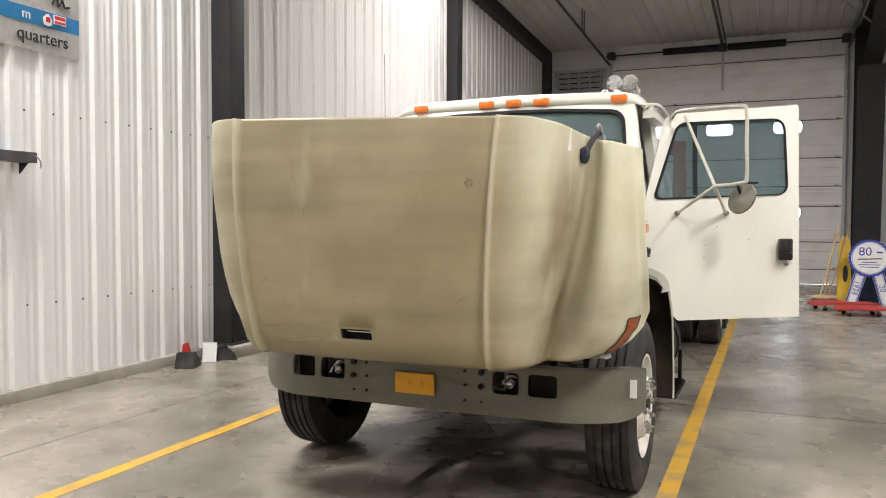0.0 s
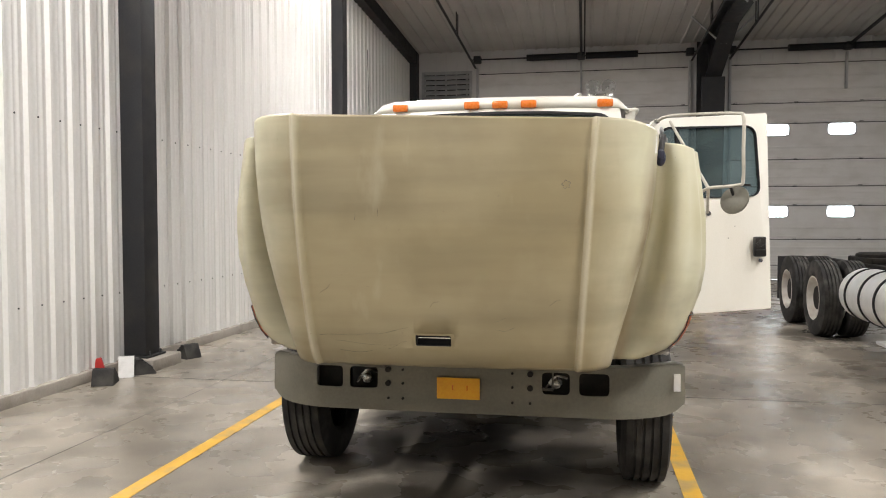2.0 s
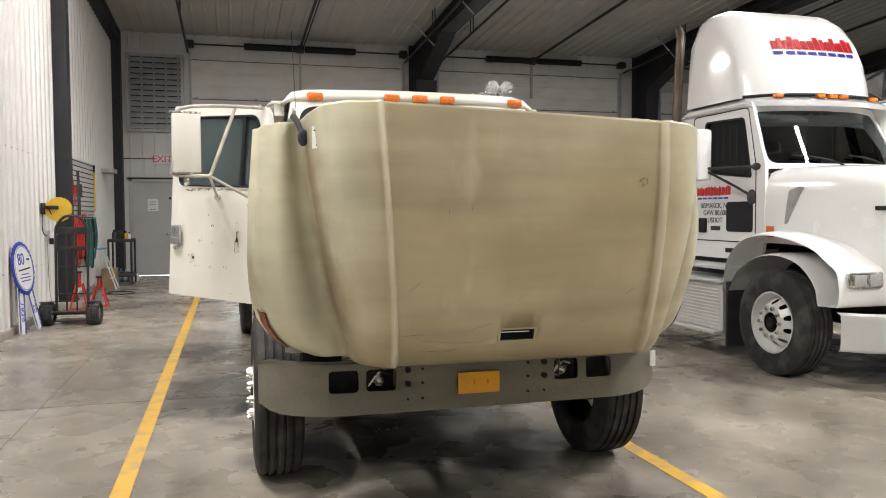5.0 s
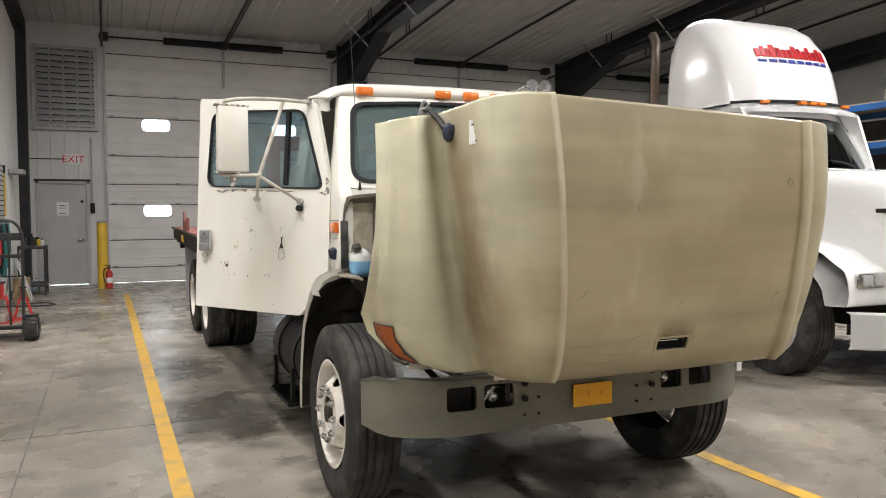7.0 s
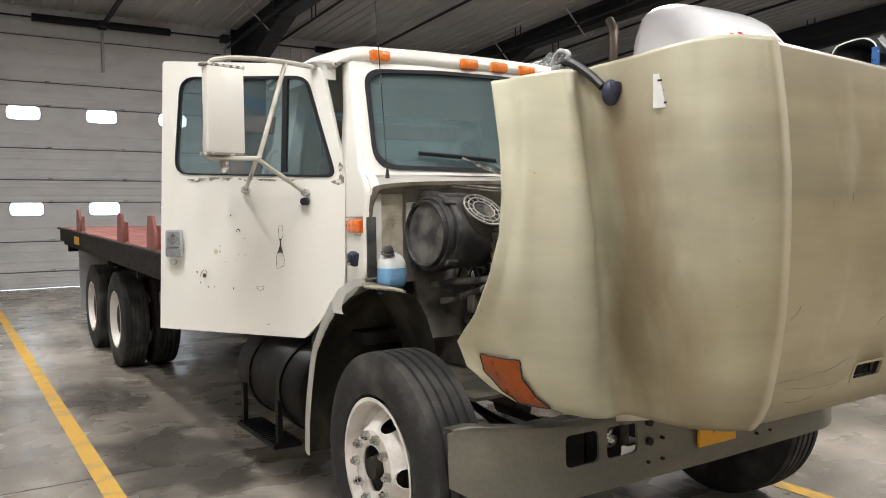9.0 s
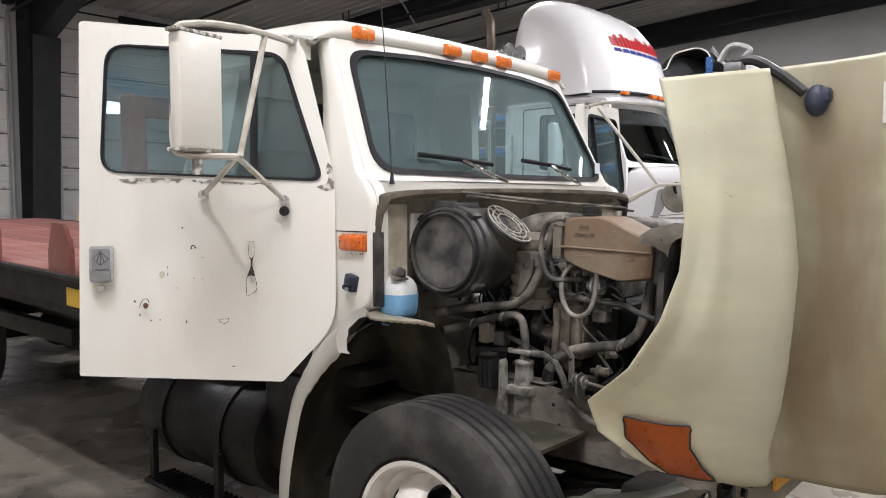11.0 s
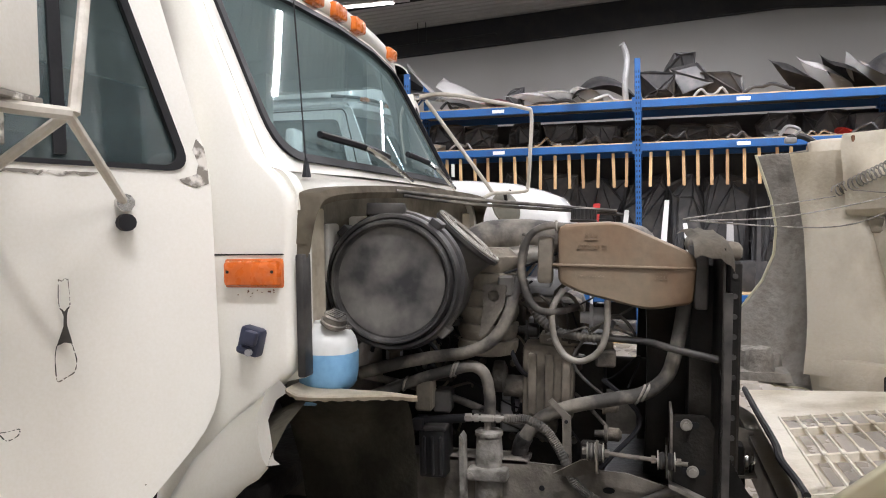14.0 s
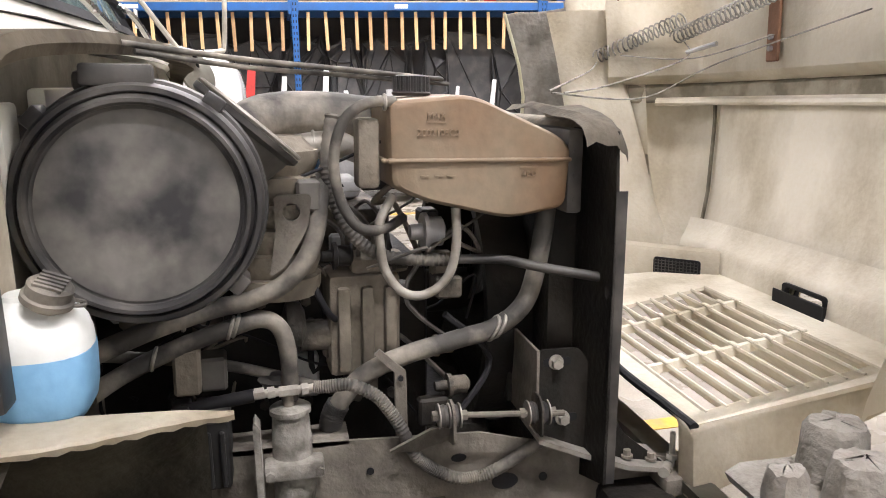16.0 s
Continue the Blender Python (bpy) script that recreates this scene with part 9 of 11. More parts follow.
for s in (-1, 1):
    bm = box(B(), *sorted((K + s * 0.62, K + s * 1.2)), 13.6, 13.62, 0.30, 1.0)
    part("mud_flap", bm, M["black"], kw)
    # fuel tank
    bm = lathe(B(), [(8.95, 0.0), (8.95, 0.28), (8.98, 0.31), (9.03, 0.32), (10.42, 0.32), (10.47, 0.31), (10.50, 0.28), (10.50, 0.0)], (K + s * 0.90, 0, 0.68), "y", 40, closed=False)
    tk = part("fuel_tank", bm, M["alu"], kw, "polished aluminium fuel tank")
    for y in (9.25, 9.72, 10.2):
        bm = lathe(B(), [(y - 0.025, 0.322), (y - 0.025, 0.332), (y + 0.025, 0.332), (y + 0.025, 0.322)], (K + s * 0.90, 0, 0.68), "y", 40, closed=False)
        part("strap", bm, M["gasket"], tk)
    bm = cyl(B(), (K + s * 0.90, 8.90, 0.68), (K + s * 0.90, 8.955, 0.68), 0.27, seg=30)
    part("tank_end", bm, M["chassis"], tk)
    # step box
    bm = prism(B(), [(7.50, 0.32), (8.55, 0.32), (8.80, 0.84), (7.50, 0.84)], *sorted((K + s * 1.20, K + s * 0.70)), "x")
    st = part("step_box", bm, M["alu"], kw, "aluminium battery box with steps")
    bm = B()
    for i in range(12):
        z = 0.36 + i * 0.038
        box(bm, *sorted((K + s * 1.2005, K + s * 1.212)), 7.55, 8.58 + 0.2 * (z - 0.32), z, z + 0.02, 0.003, 1)
    part_each("skin_rib", bm, M["alu"], st)
    bm = box(B(), *sorted((K + s * 1.28, K + s * 0.86)), 7.55, 9.0, 0.27, 0.31, 0.008, 1)
    box(bm, *sorted((K + s * 1.26, K + s * 0.76)), 7.48, 8.85, 0.84, 0.875, 0.008, 1)
    box(bm, *sorted((K + s * 1.20, K + s * 0.84)), 7.46, 8.5, 0.98, 1.02, 0.008, 1)
    part_each("step_tread", bm, M["alu"], st)
    bm = box(B(), *sorted((K + s * 1.22, K + s * 0.75)), 7.40, 7.42, 0.16, 0.86)
    part("mud_flap", bm, M["black"], kw)
    # fender
    o = rounded([(7.50, 0.76), (7.46, 1.10), (7.20, 1.36), (6.75, 1.43), (6.25, 1.34), (5.85, 1.17), (5.62, 1.10), (5.54, 0.90), (5.58, 0.76), (6.02, 0.75), (6.10, 0.95), (6.30, 1.14), (6.65, 1.22), (7.0, 1.16), (7.28, 0.98), (7.40, 0.76)], [0.02, 0.15, 0.2, 0.25, 0.25, 0.2, 0.08, 0.1, 0.06, 0.02, 0.1, 0.15, 0.2, 0.15, 0.1, 0.02], 4)
    bm = B()
    rows = []
    for u, k in ((1.13, 0.90), (1.19, 0.965), (1.225, 1.0), (1.23, 1.0)):
        pass
    cyv, czv = 6.65, 0.86
    lay = []
    for u, k in ((0.60, 1.0), (1.12, 1.0), (1.19, 0.985), (1.222, 0.95), (1.228, 0.93)):
        lay.append([(K + s * u, cyv + (y - cyv) * (1 - (1 - k) * 0.5), czv + (z - czv) * k if z > 0.8 else z) for y, z in o])
    vs = grid(bm, lay, close=True)
    part("front_fender", bm, M["kwhite"], kw, "gloss white front fender", smooth=50)
    # headlamp
    bm = box(B(), *sorted((K + s * 0.80, K + s * 1.16)), 5.50, 5.60, 0.93, 1.07, 0.02)
    hl = part("headlamp", bm, M["chrome"], kw, "chrome framed twin headlamp")
    for u in (0.89, 1.05):
        bm = box(B(), K + s * u - 0.065, K + s * u + 0.065, 5.485, 5.505, 0.95, 1.05, 0.012)
        part("headlamp_lens", bm, M["silver"], hl)
    # hood side marker and vent
    bm = box(B(), *sorted((K + s * 0.885, K + s * 0.93)), 7.06, 7.17, 1.34, 1.46, 0.012)
    part("side_signal", bm, M["amberdark"], kw, "amber cowl side signal")
    # exhaust
    if True:
        x = K + s * 0.90
        bm = tube(B(), [(x - s * -0.05, 8.95, 1.35), (x, 8.98, 2.0), (x - s * 0.10, 9.06, 3.0), (x - s * 0.17, 9.12, 3.70), (x - s * 0.20, 9.15, 3.85), (x - s * 0.22, 9.24, 3.98)], 0.058, seg=18, n=5)
        ex = part("exhaust_pipe", bm, M["copper"], kw, "tall heat-tinted exhaust stack")
        bm = tube(B(), [(x - s * 0.20, 8.75, 0.90), (x - s * 0.05, 8.85, 0.92), (x + s * 0.05, 8.90, 1.02), (x + s * 0.09, 8.92, 1.16), (x + s * 0.05, 8.95, 1.36)], 0.075, seg=16, n=5)
        part("exhaust_elbow", bm, M["rust"], ex, "rusty exhaust elbow")
        bm = B()
        sheet(bm, rounded([(-0.03, 1.35), (0.03, 1.35), (0.03, 2.65), (-0.03, 2.65)], 0.02), [ring_pts(0, 1.41 + 0.045 * i, 0.014, 0.014, 8) for i in range(27)], 0.0, 0.004, lambda a, b, t, x=x, s=s: (x + s * (0.09 - 0.035 * (b - 1.3)) + a, 8.90 + t + 0.05 * (b - 1.3), b))
        part("heat_shield", bm, M["louvre"], ex, "perforated bright heat shield")

# cab shell
bm = B()
for s in (-1, 1):
    win = rounded([(7.41, 1.97), (8.27, 2.06), (8.27, 2.66), (7.55, 2.64)], [0.05, 0.05, 0.06, 0.06], 4)
    o = rounded([(7.26, 1.08), (8.72, 1.08), (8.74, 2.0), (8.70, 2.82), (7.44, 2.80), (7.20, 2.10), (7.20, 1.3)], [0.05, 0.05, 0, 0.1, 0.06, 0.03, 0.05], 4)
    bm = sheet(B(), o, [win], K + s * 0.88, K + s * 0.92, lambda a, b, t: (t, a, b))
    sd = part("cab_side", bm, M["kwhite"], kw, "gloss white cab side")
    bm = sheet(B(), win, [], K + s * 0.895, K + s * 0.90, lambda a, b, t: (t, a, b))
    part("door_glass", bm, M["darkglass"], sd)
    bm = sheet(B(), win, [[(7.66 + (y - 7.66) * 0.95 + 0.012, 2.33 + (z - 2.33) * 0.93) for y, z in win]], K + s * 0.915, K + s * 0.926, lambda a, b, t: (t, a, b))
    part("window_seal", bm, M["gasket"], sd)
    # door outline seam and kick window
    od = rounded([(7.34, 1.27), (8.50, 1.27), (8.50, 2.74), (7.48, 2.74), (7.34, 2.1)], [0.06, 0.06, 0.06, 0.06, 0.02], 4)
    idr = rounded([(7.352, 1.282), (8.488, 1.282), (8.488, 2.728), (7.488, 2.728), (7.352, 2.1)], [0.055, 0.055, 0.055, 0.055, 0.02], 4)
    bm = sheet(B(), od, [idr], K + s * 0.9195, K + s * 0.923, lambda a, b, t: (t, a, b))
    part("door_seam", bm, M["gasket"], sd)
    bm = sheet(B(), rounded([(7.39, 1.385), (7.845, 1.385), (7.845, 1.72), (7.39, 1.72)], 0.05), [], K + s * 0.9195, K + s * 0.927, lambda a, b, t: (t, a, b))
    part("kick_window", bm, M["gasket"], sd, "small dark kick window")
    bm = box(B(), *sorted((K + s * 0.9195, K + s * 0.935)), 8.22, 8.36, 1.365, 1.535, 0.02)
    part("door_handle", bm, M["gasket"], sd)
    bm = tube(B(), [(K + s * 0.95, 8.62, 1.25), (K + s * 0.97, 8.62, 1.4), (K + s * 0.97, 8.62, 2.3), (K + s * 0.95, 8.62, 2.45)], 0.014, n=3)
    part("grab_handle", bm, M["chrome"], sd)
    bm = box(B(), *sorted((K + s * 0.9195, K + s * 0.93)), 7.65, 7.85, 1.15, 1.20)
    part("sill_plate", bm, M["gasket"], sd)
    # mirror
    bm = box(B(), *sorted((K + s * 1.14, K + s * 1.34)), 7.80, 7.90, 1.95, 2.53, 0.04, 3)
    mr = part("mirror", bm, M["kwhite"], kw, "tall white door mirror")
    bm = tube(B(), [(K + s * 1.2, 7.82, 2.09), (K + s * 1.0, 7.46, 2.09), (K + s * 0.92, 7.34, 2.09)], 0.016, n=3)
    tube(bm, [(K + s * 1.2, 7.82, 2.06), (K + s * 1.0, 7.52, 1.86), (K + s * 0.92, 7.41, 1.77)], 0.014, n=3)
    sphere(bm, (K + s * 0.93, 7.33, 2.09), 0.05, 12, (0.7, 1.3, 0.8))
    sphere(bm, (K + s * 0.93, 7.40, 1.765), 0.07, 12, (0.6, 0.9, 1.2))
    part_each("mirror_arm", bm, M["black"], mr)
# lettering on the near door
DOOR_X = K - 0.9215
for body, size, z in (("BISMARCK, ND", 0.085, 1.678), ("GVW 80,000", 0.085, 1.595), ("USDOT", 0.085, 1.510)):
    text_part("door_lettering", body, size, Matrix.Translation((DOOR_X - 0.002, 8.06, z)) @ FACE_L, M["ink"], kw, depth=0.001)
bm = box(B(), DOOR_X - 0.003, DOOR_X - 0.0005, 7.96, 8.14, 1.395, 1.445)
part("number_bar", bm, M["ink"], kw)
rnd = random.Random(9)
bm = B()
y = 8.42
while y > 7.80:
    w = rnd.uniform(0.04, 0.075)
    sheet(bm, [(y, 1.80 - rnd.uniform(0, 0.01)), (y - w * 0.85, 1.80), (y - w * 0.95, 1.87 + rnd.uniform(0, 0.04)), (y - w * 0.1, 1.88 + rnd.uniform(0, 0.03))], [], DOOR_X - 0.003, DOOR_X - 0.0005, lambda a, b, t: (t, a, b))
    y -= w
part_each("logo_shape", bm, M["redink"], kw, "red slanted logo shape")
bm = B()
for i in range(6):
    box(bm, DOOR_X - 0.003, DOOR_X - 0.0005, 7.82 + i * 0.10, 7.90 + i * 0.10, 1.755, 1.775)
part_each("logo_bar", bm, M["signblue"], kw)

bm = sheet(B(), [(K - 0.90, 1.12), (K + 0.90, 1.12), (K + 0.90, 2.80), (K - 0.90, 2.80)], [rounded([(K - 0.5, 1.9), (K + 0.5, 1.9), (K + 0.5, 2.5), (K - 0.5, 2.5)], 0.06)], 8.72, 8.76, lambda a, b, t: (a, t, b))
part("cab_back", bm, M["kwhite"], kw)
bm = box(B(), K - 0.90, K + 0.90, 7.25, 8.75, 1.10, 1.16, 0.01)
part("cab_floor", bm, M["chassis"], kw)
bm = box(B(), K - 0.86, K + 0.86, 7.28, 7.75, 1.2, 2.02, 0.06)
for u in (-0.45, 0.45):
    box(bm, K + u - 0.26, K + u + 0.26, 8.2, 8.7, 1.2, 2.35, 0.08)
part("cab_interior", bm, M["black"], kw)


def kws(a, b, t):
    return (K + a, 7.0 + (b - 2.08) * 0.62 + 0.30 * a * a + t, b)


o = [(-0.92, 2.06), (-0.5, 2.06), (0, 2.06), (0.5, 2.06), (0.92, 2.06), (0.90, 2.42), (0.88, 2.78), (0.45, 2.80), (0, 2.80), (-0.45, 2.80), (-0.88, 2.78), (-0.90, 2.42)]
h1 = rounded([(-0.84, 2.12), (-0.4, 2.11), (0, 2.11), (0.4, 2.11), (0.84, 2.12), (0.79, 2.70), (0.4, 2.71), (0, 2.71), (-0.4, 2.71), (-0.79, 2.70)], [0.08, 0, 0, 0, 0.08, 0.08, 0, 0, 0, 0.08], 4)
bm = sheet(B(), o, [h1], 0, 0.05, kws)
part("windshield_frame", bm, M["kwhite"], kw)
bm = B()
grid(bm, [[kws(u, z, 0.02) for u in np.linspace(-0.85, 0.85, 13)] for z in np.linspace(2.10, 2.72, 6)])
part("windshield", bm, M["darkglass"], kw, "dark tinted windshield")
bm = tube(B(), [kws(-0.1, 2.08, -0.03), kws(-0.3, 2.16, -0.03), kws(-0.62, 2.20, -0.02)], 0.01, n=3)
tube(bm, [kws(0.5, 2.08, -0.03), kws(0.3, 2.16, -0.03), kws(0.0, 2.20, -0.02)], 0.01, n=3)
part_each("wiper", bm, M["gasket"], kw)
# roof and visor
bm = B()
rows = []
for y, z in ((7.22, 2.74), (7.24, 2.80), (7.34, 2.845), (7.6, 2.87), (8.3, 2.87), (8.74, 2.85), (8.78, 2.78)):
    row = []
    for u in np.linspace(-1, 1, 17):
        e = max(0, abs(u) - 0.8) / 0.2
        row.append((K + 0.955 * u, y + 0.22 * u * u * (1 if y < 7.5 else 0.3 if y < 7.7 else 0), z - (z - 2.74) * (1 - math.sqrt(max(0, 1 - e * e))) * 0.9))
    rows.append(row)
grid(bm, rows)
bmesh.ops.solidify(bm, geom=bm.faces[:], thickness=0.03)
part("roof", bm, M["kwhite"], kw)
for u in (-0.62, -0.15, 0.0, 0.15, 0.62):
    bm = box(B(), K + u - 0.05, K + u + 0.05, 7.27 + 0.22 * u * u, 7.34 + 0.22 * u * u, 2.835, 2.875, 0.012)
    part("marker_lamp", bm, M["orange"], kw)
bm = tube(B(), [(K - 0.9, 7.62, 2.865), (K - 0.6, 7.42, 2.872), (K, 7.33, 2.876), (K + 0.6, 7.42, 2.872), (K + 0.9, 7.62, 2.865)], 0.016, n=6)
part("roof_seal", bm, M["gasket"], kw)
# roof fairing
bm = B()
prof = [(7.36, 2.86), (7.40, 3.05), (7.48, 3.30), (7.62, 3.56), (7.82, 3.78), (8.05, 3.92), (8.30, 3.995), (8.48, 4.01), (8.56, 3.98), (8.61, 3.90), (8.66, 3.5), (8.70, 2.86)]
rows = []
U = np.linspace(-1, 1, 25)
for u in U:
    a = abs(u)
    e = max(0, a - 0.55) / 0.45
    k = 1 - 0.30 * (1 - math.sqrt(max(0, 1 - e * e))) if a < 1 else 0.70
    dy = 0.20 * a ** 2.5
    rows.append([(K + 0.89 * u, min(8.70, 8.70 + (y - 8.70) * (1 - 0.10 * e * e) + dy * max(0, (8.5 - y))), 2.86 + (z - 2.86) * (k if z > 2.9 else 1)) for y, z in prof])
vs = grid(bm, rows)
bm.faces.new([r for r in vs[0]])
bm.faces.new([r for r in reversed(vs[-1])])
part("roof_fairing", bm, M["kwhite"], kw, "tall curved white roof fairing with a red and blue mark", smooth=60)
# mark on the fairing: drawn on a curved strip set proud of it
def fair(u, z):
    """Front face of the fairing."""
    a = abs(u)
    e = max(0, a - 0.55) / 0.45
    k = 1 - 0.30 * (1 - math.sqrt(max(0, 1 - e * e)))
    zz = 2.86 + (z - 2.86) / k
    y = table([(q, p) for p, q in prof[:7]], zz)
    return (K + 0.89 * u, 8.70 + (y - 8.70) * (1 - 0.10 * e * e) + 0.20 * a ** 2.5 * max(0, 8.5 - y) - 0.010, z)


bm = B()
u = -0.62
while u < 0.58:
    w = rnd.uniform(0.07, 0.11)
    z0, z1 = 3.40, rnd.uniform(3.50, 3.56)
    grid(bm, [[fair(u + w * 0.85 * i / 2, lerp(z0, z1, j / 3)) for i in range(3)] for j in range(4)])
    u += w
bmesh.ops.solidify(bm, geom=bm.faces[:], thickness=0.002)
part("fairing_logo", bm, M["redink"], kw, "red lettering shape without words")
bm = B()
for i in range(8):
    u0 = -0.62 + i * 0.15
    grid(bm, [[fair(u0 + 0.12 * k / 2, z) for k in range(3)] for z in (3.335, 3.375)])
bmesh.ops.solidify(bm, geom=bm.faces[:], thickness=0.002)
part("fairing_bar", bm, M["signblue"], kw)

# hood and grille
bm = B()
rows = []
for y, hw, top, low in ((7.22, 0.92, 2.09, 1.28), (6.9, 0.90, 2.085, 1.28), (6.4, 0.86, 2.06, 1.25), (5.9, 0.79, 2.02, 1.10), (5.45, 0.71, 1.95, 0.95), (5.15, 0.65, 1.88, 0.82), (5.02, 0.62, 1.80, 0.78), (4.97, 0.58, 1.70, 0.76), (4.95, 0.50, 1.55, 0.76)):
    sec = [(-1, 0), (-1.0, 0.35), (-0.99, 0.62), (-0.96, 0.78), (-0.90, 0.90), (-0.78, 0.965), (-0.5, 0.99), (-0.25, 1.0), (0, 1.0), (0.25, 1.0), (0.5, 0.99), (0.78, 0.965), (0.90, 0.90), (0.96, 0.78), (0.99, 0.62), (1.0, 0.35), (1, 0)]
    rows.append([(K + hw * a, y, low + (top - low) * b) for a, b in sec])
vs = grid(bm, rows)
bm.faces.new(vs[-1])
part("hood", bm, M["kwhite"], kw, "long sloping gloss white hood", smooth=60)
bm = box(B(), K - 0.45, K + 0.45, 4.90, 4.945, 0.80, 1.50, 0.03)
gr = part("grille", bm, M["chrome"], kw, "chrome grille")
for i in range(11):
    bm = box(B(), K - 0.42 + i * 0.08, K - 0.395 + i * 0.08, 4.88, 4.90, 0.84, 1.46, 0.004, 1)
    part("grille_bar", bm, M["black"], gr)
for s in (-1, 1):
    bm = box(B(), *sorted((K + s * 0.715, K + s * 0.76)), 5.42, 5.80, 1.615, 1.655, 0.004, 1)
    part("hood_badge", bm, M["chassis"], kw, "dark hood side badge")
    bm = prism(B(), rounded([(6.68, 1.86), (6.86, 1.82), (6.92, 1.48), (6.88, 1.48)], 0.03), *sorted((K + s * 0.86, K + s * 0.905)), "x")
    part("hood_vent", bm, M["silver"], kw)
# bumper
bm = B()
rows = []
for u in np.linspace(-1, 1, 25):
    y = 5.0 + 0.55 * max(0, abs(u) - 0.55) ** 2 / 0.2
    rows.append([(K + 1.22 * u, y + 0.05, 0.38), (K + 1.22 * u, y + 0.01, 0.40), (K + 1.22 * u, y, 0.46), (K + 1.22 * u, y, 0.64), (K + 1.22 * u, y + 0.01, 0.70), (K + 1.22 * u, y + 0.10, 0.72)])
grid(bm, rows)
bmesh.ops.solidify(bm, geom=bm.faces[:], thickness=0.012)
part("bumper", bm, M["kwhite"], kw, "white steel bumper")
bm = tube(B(), [(K - 0.75, 4.94, 0.55), (K - 0.78, 4.80, 0.55), (K - 0.78, 4.78, 0.9), (K - 0.70, 4.80, 1.05), (K + 0.70, 4.80, 1.05), (K + 0.78, 4.78, 0.9), (K + 0.78, 4.80, 0.55), (K + 0.75, 4.94, 0.55)], 0.03, n=5)
part("bumper_bar", bm, M["kwhite"], kw, "white tubular bumper guard")

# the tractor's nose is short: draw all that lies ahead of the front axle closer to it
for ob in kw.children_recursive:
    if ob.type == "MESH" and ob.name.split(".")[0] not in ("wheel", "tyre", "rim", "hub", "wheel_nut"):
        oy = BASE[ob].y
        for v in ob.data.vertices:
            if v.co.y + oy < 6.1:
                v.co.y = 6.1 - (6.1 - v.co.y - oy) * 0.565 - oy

# ---- blue pallet racking with spare body parts ----
RX0, RX1 = 7.13, 8.20
POSTS = (-5.47, -2.02, 1.43, 4.88, 8.34, 11.79, 15.24, 18.6)
SHELVES = (0.45, 2.63, 3.25)


def upright(y):
    d = thing("rack_upright", (RX0, y, 0), "blue perforated steel rack upright frame", "rack", "rack uprights")
    for x in (RX0, RX1):
        bm = box(B(), x - 0.04, x + 0.04, y - 0.042, y + 0.042, 0, 3.96, 0.006, 1)
        p = part("post", bm, M["blue"], d)
        bm = B()
        z = 0.15
        while z < 3.8:
            for s in (-1, 1):
                box(bm, x - 0.0425, x + 0.0, y + s * 0.018 - 0.007, y + s * 0.018 + 0.007, z, z + 0.035)
            z += 0.075
        part("post_slot", bm, M["gasket"], p)["kind"] = "stuff"
    for i in range(6):
        z = 0.3 + i * 0.6
        bm = cyl(B(), (RX0, y, z if i % 2 else z + 0.5), (RX1, y, z + 0.5 if i % 2 else z), 0.018, seg=6)
        part("brace", bm, M["blue"], d)
    for x in (RX0, RX1):
        bm = box(B(), x - 0.07, x + 0.07, y - 0.06, y + 0.06, 0, 0.008)
        part("foot_plate", bm, M["blue"], d)
    return d


def bay(y0, y1, shelves):
    for z in shelves:
        d = thing("rack_shelf", ((RX0 + RX1) / 2, (y0 + y1) / 2, z), "blue rack beams carrying a plywood shelf", "shelf", "rack shelves")
        for x in (RX0 - 0.01, RX1 + 0.01):
            bm = box(B(), x - 0.025, x + 0.025, y0 + 0.045, y1 - 0.045, z, z + 0.11, 0.008, 1)
            part("beam", bm, M["blue"], d)
            for yy in (y0 + 0.05, y1 - 0.05):
                bm = box(B(), x - 0.045, x + 0.03, yy - 0.008, yy + 0.03 if yy < (y0 + y1) / 2 else yy + 0.008, z - 0.04, z + 0.15)
                part("beam_end", bm, M["blue"], d)
        bm = box(B(), RX0 + 0.0, RX1 - 0.0, y0 + 0.06, y1 - 0.06, z + 0.112, z + 0.13, 0.002, 1)
        part("shelf_board", bm, M["ply"], d)
        if z > 2:
            ym = (y0 + y1) / 2 + 0.3
            bm = box(B(), RX0 - 0.041, RX0 - 0.0365, ym - 0.09, ym + 0.09, z + 0.03, z + 0.08)
            part("shelf_label", bm, M["paper"], d, "white shelf label")


for y in POSTS:
    upright(y)
for a, b in zip(POSTS[:-1], POSTS[1:]):
    bay(a, b, SHELVES)
    # added sheet: paints the darkness behind the shelves
    single("rack_back_panel", box(B(), RX1 + 0.045, RX1 + 0.06, a + 0.01, b - 0.01, 0.05, 3.22, 0.004, 1), M["rackshade"], (RX1 + 0.05, (a + b) / 2, 0.0), "added dark sheet standing in for the shade deep in the rack", "panel", "rack back panels")
# pine sticks hanging under the third shelf
first = None
for a, b in ((-2.03, 1.42), (1.42, 4.87), (4.87, 8.32)):
    y = a + 0.17
    i = 0
    while y < b - 0.1:
        h = 0.56 if a > 4 else 0.50
        yy = y + random.Random(int(y * 100)).uniform(-0.02, 0.02)
        if first is None:
            bm = box(B(), RX0 + 0.03, RX0 + 0.05, yy - 0.022, yy + 0.022, 2.62 - h, 2.62, 0.003, 1)
            first = single("pine_stick", bm, M["wood"], (RX0 + 0.04, yy, 2.62), "pine stick hanging from the rack shelf", "wooden stick", "pine sticks under the shelf")
        else:
            copy_thing(first, Matrix.Translation((RX0 + 0.04, yy, 2.62)) @ Matrix.Rotation(radians(random.Random(i).uniform(-2.0, 2.0)), 4, "X"))
        y += 0.206
        i += 1


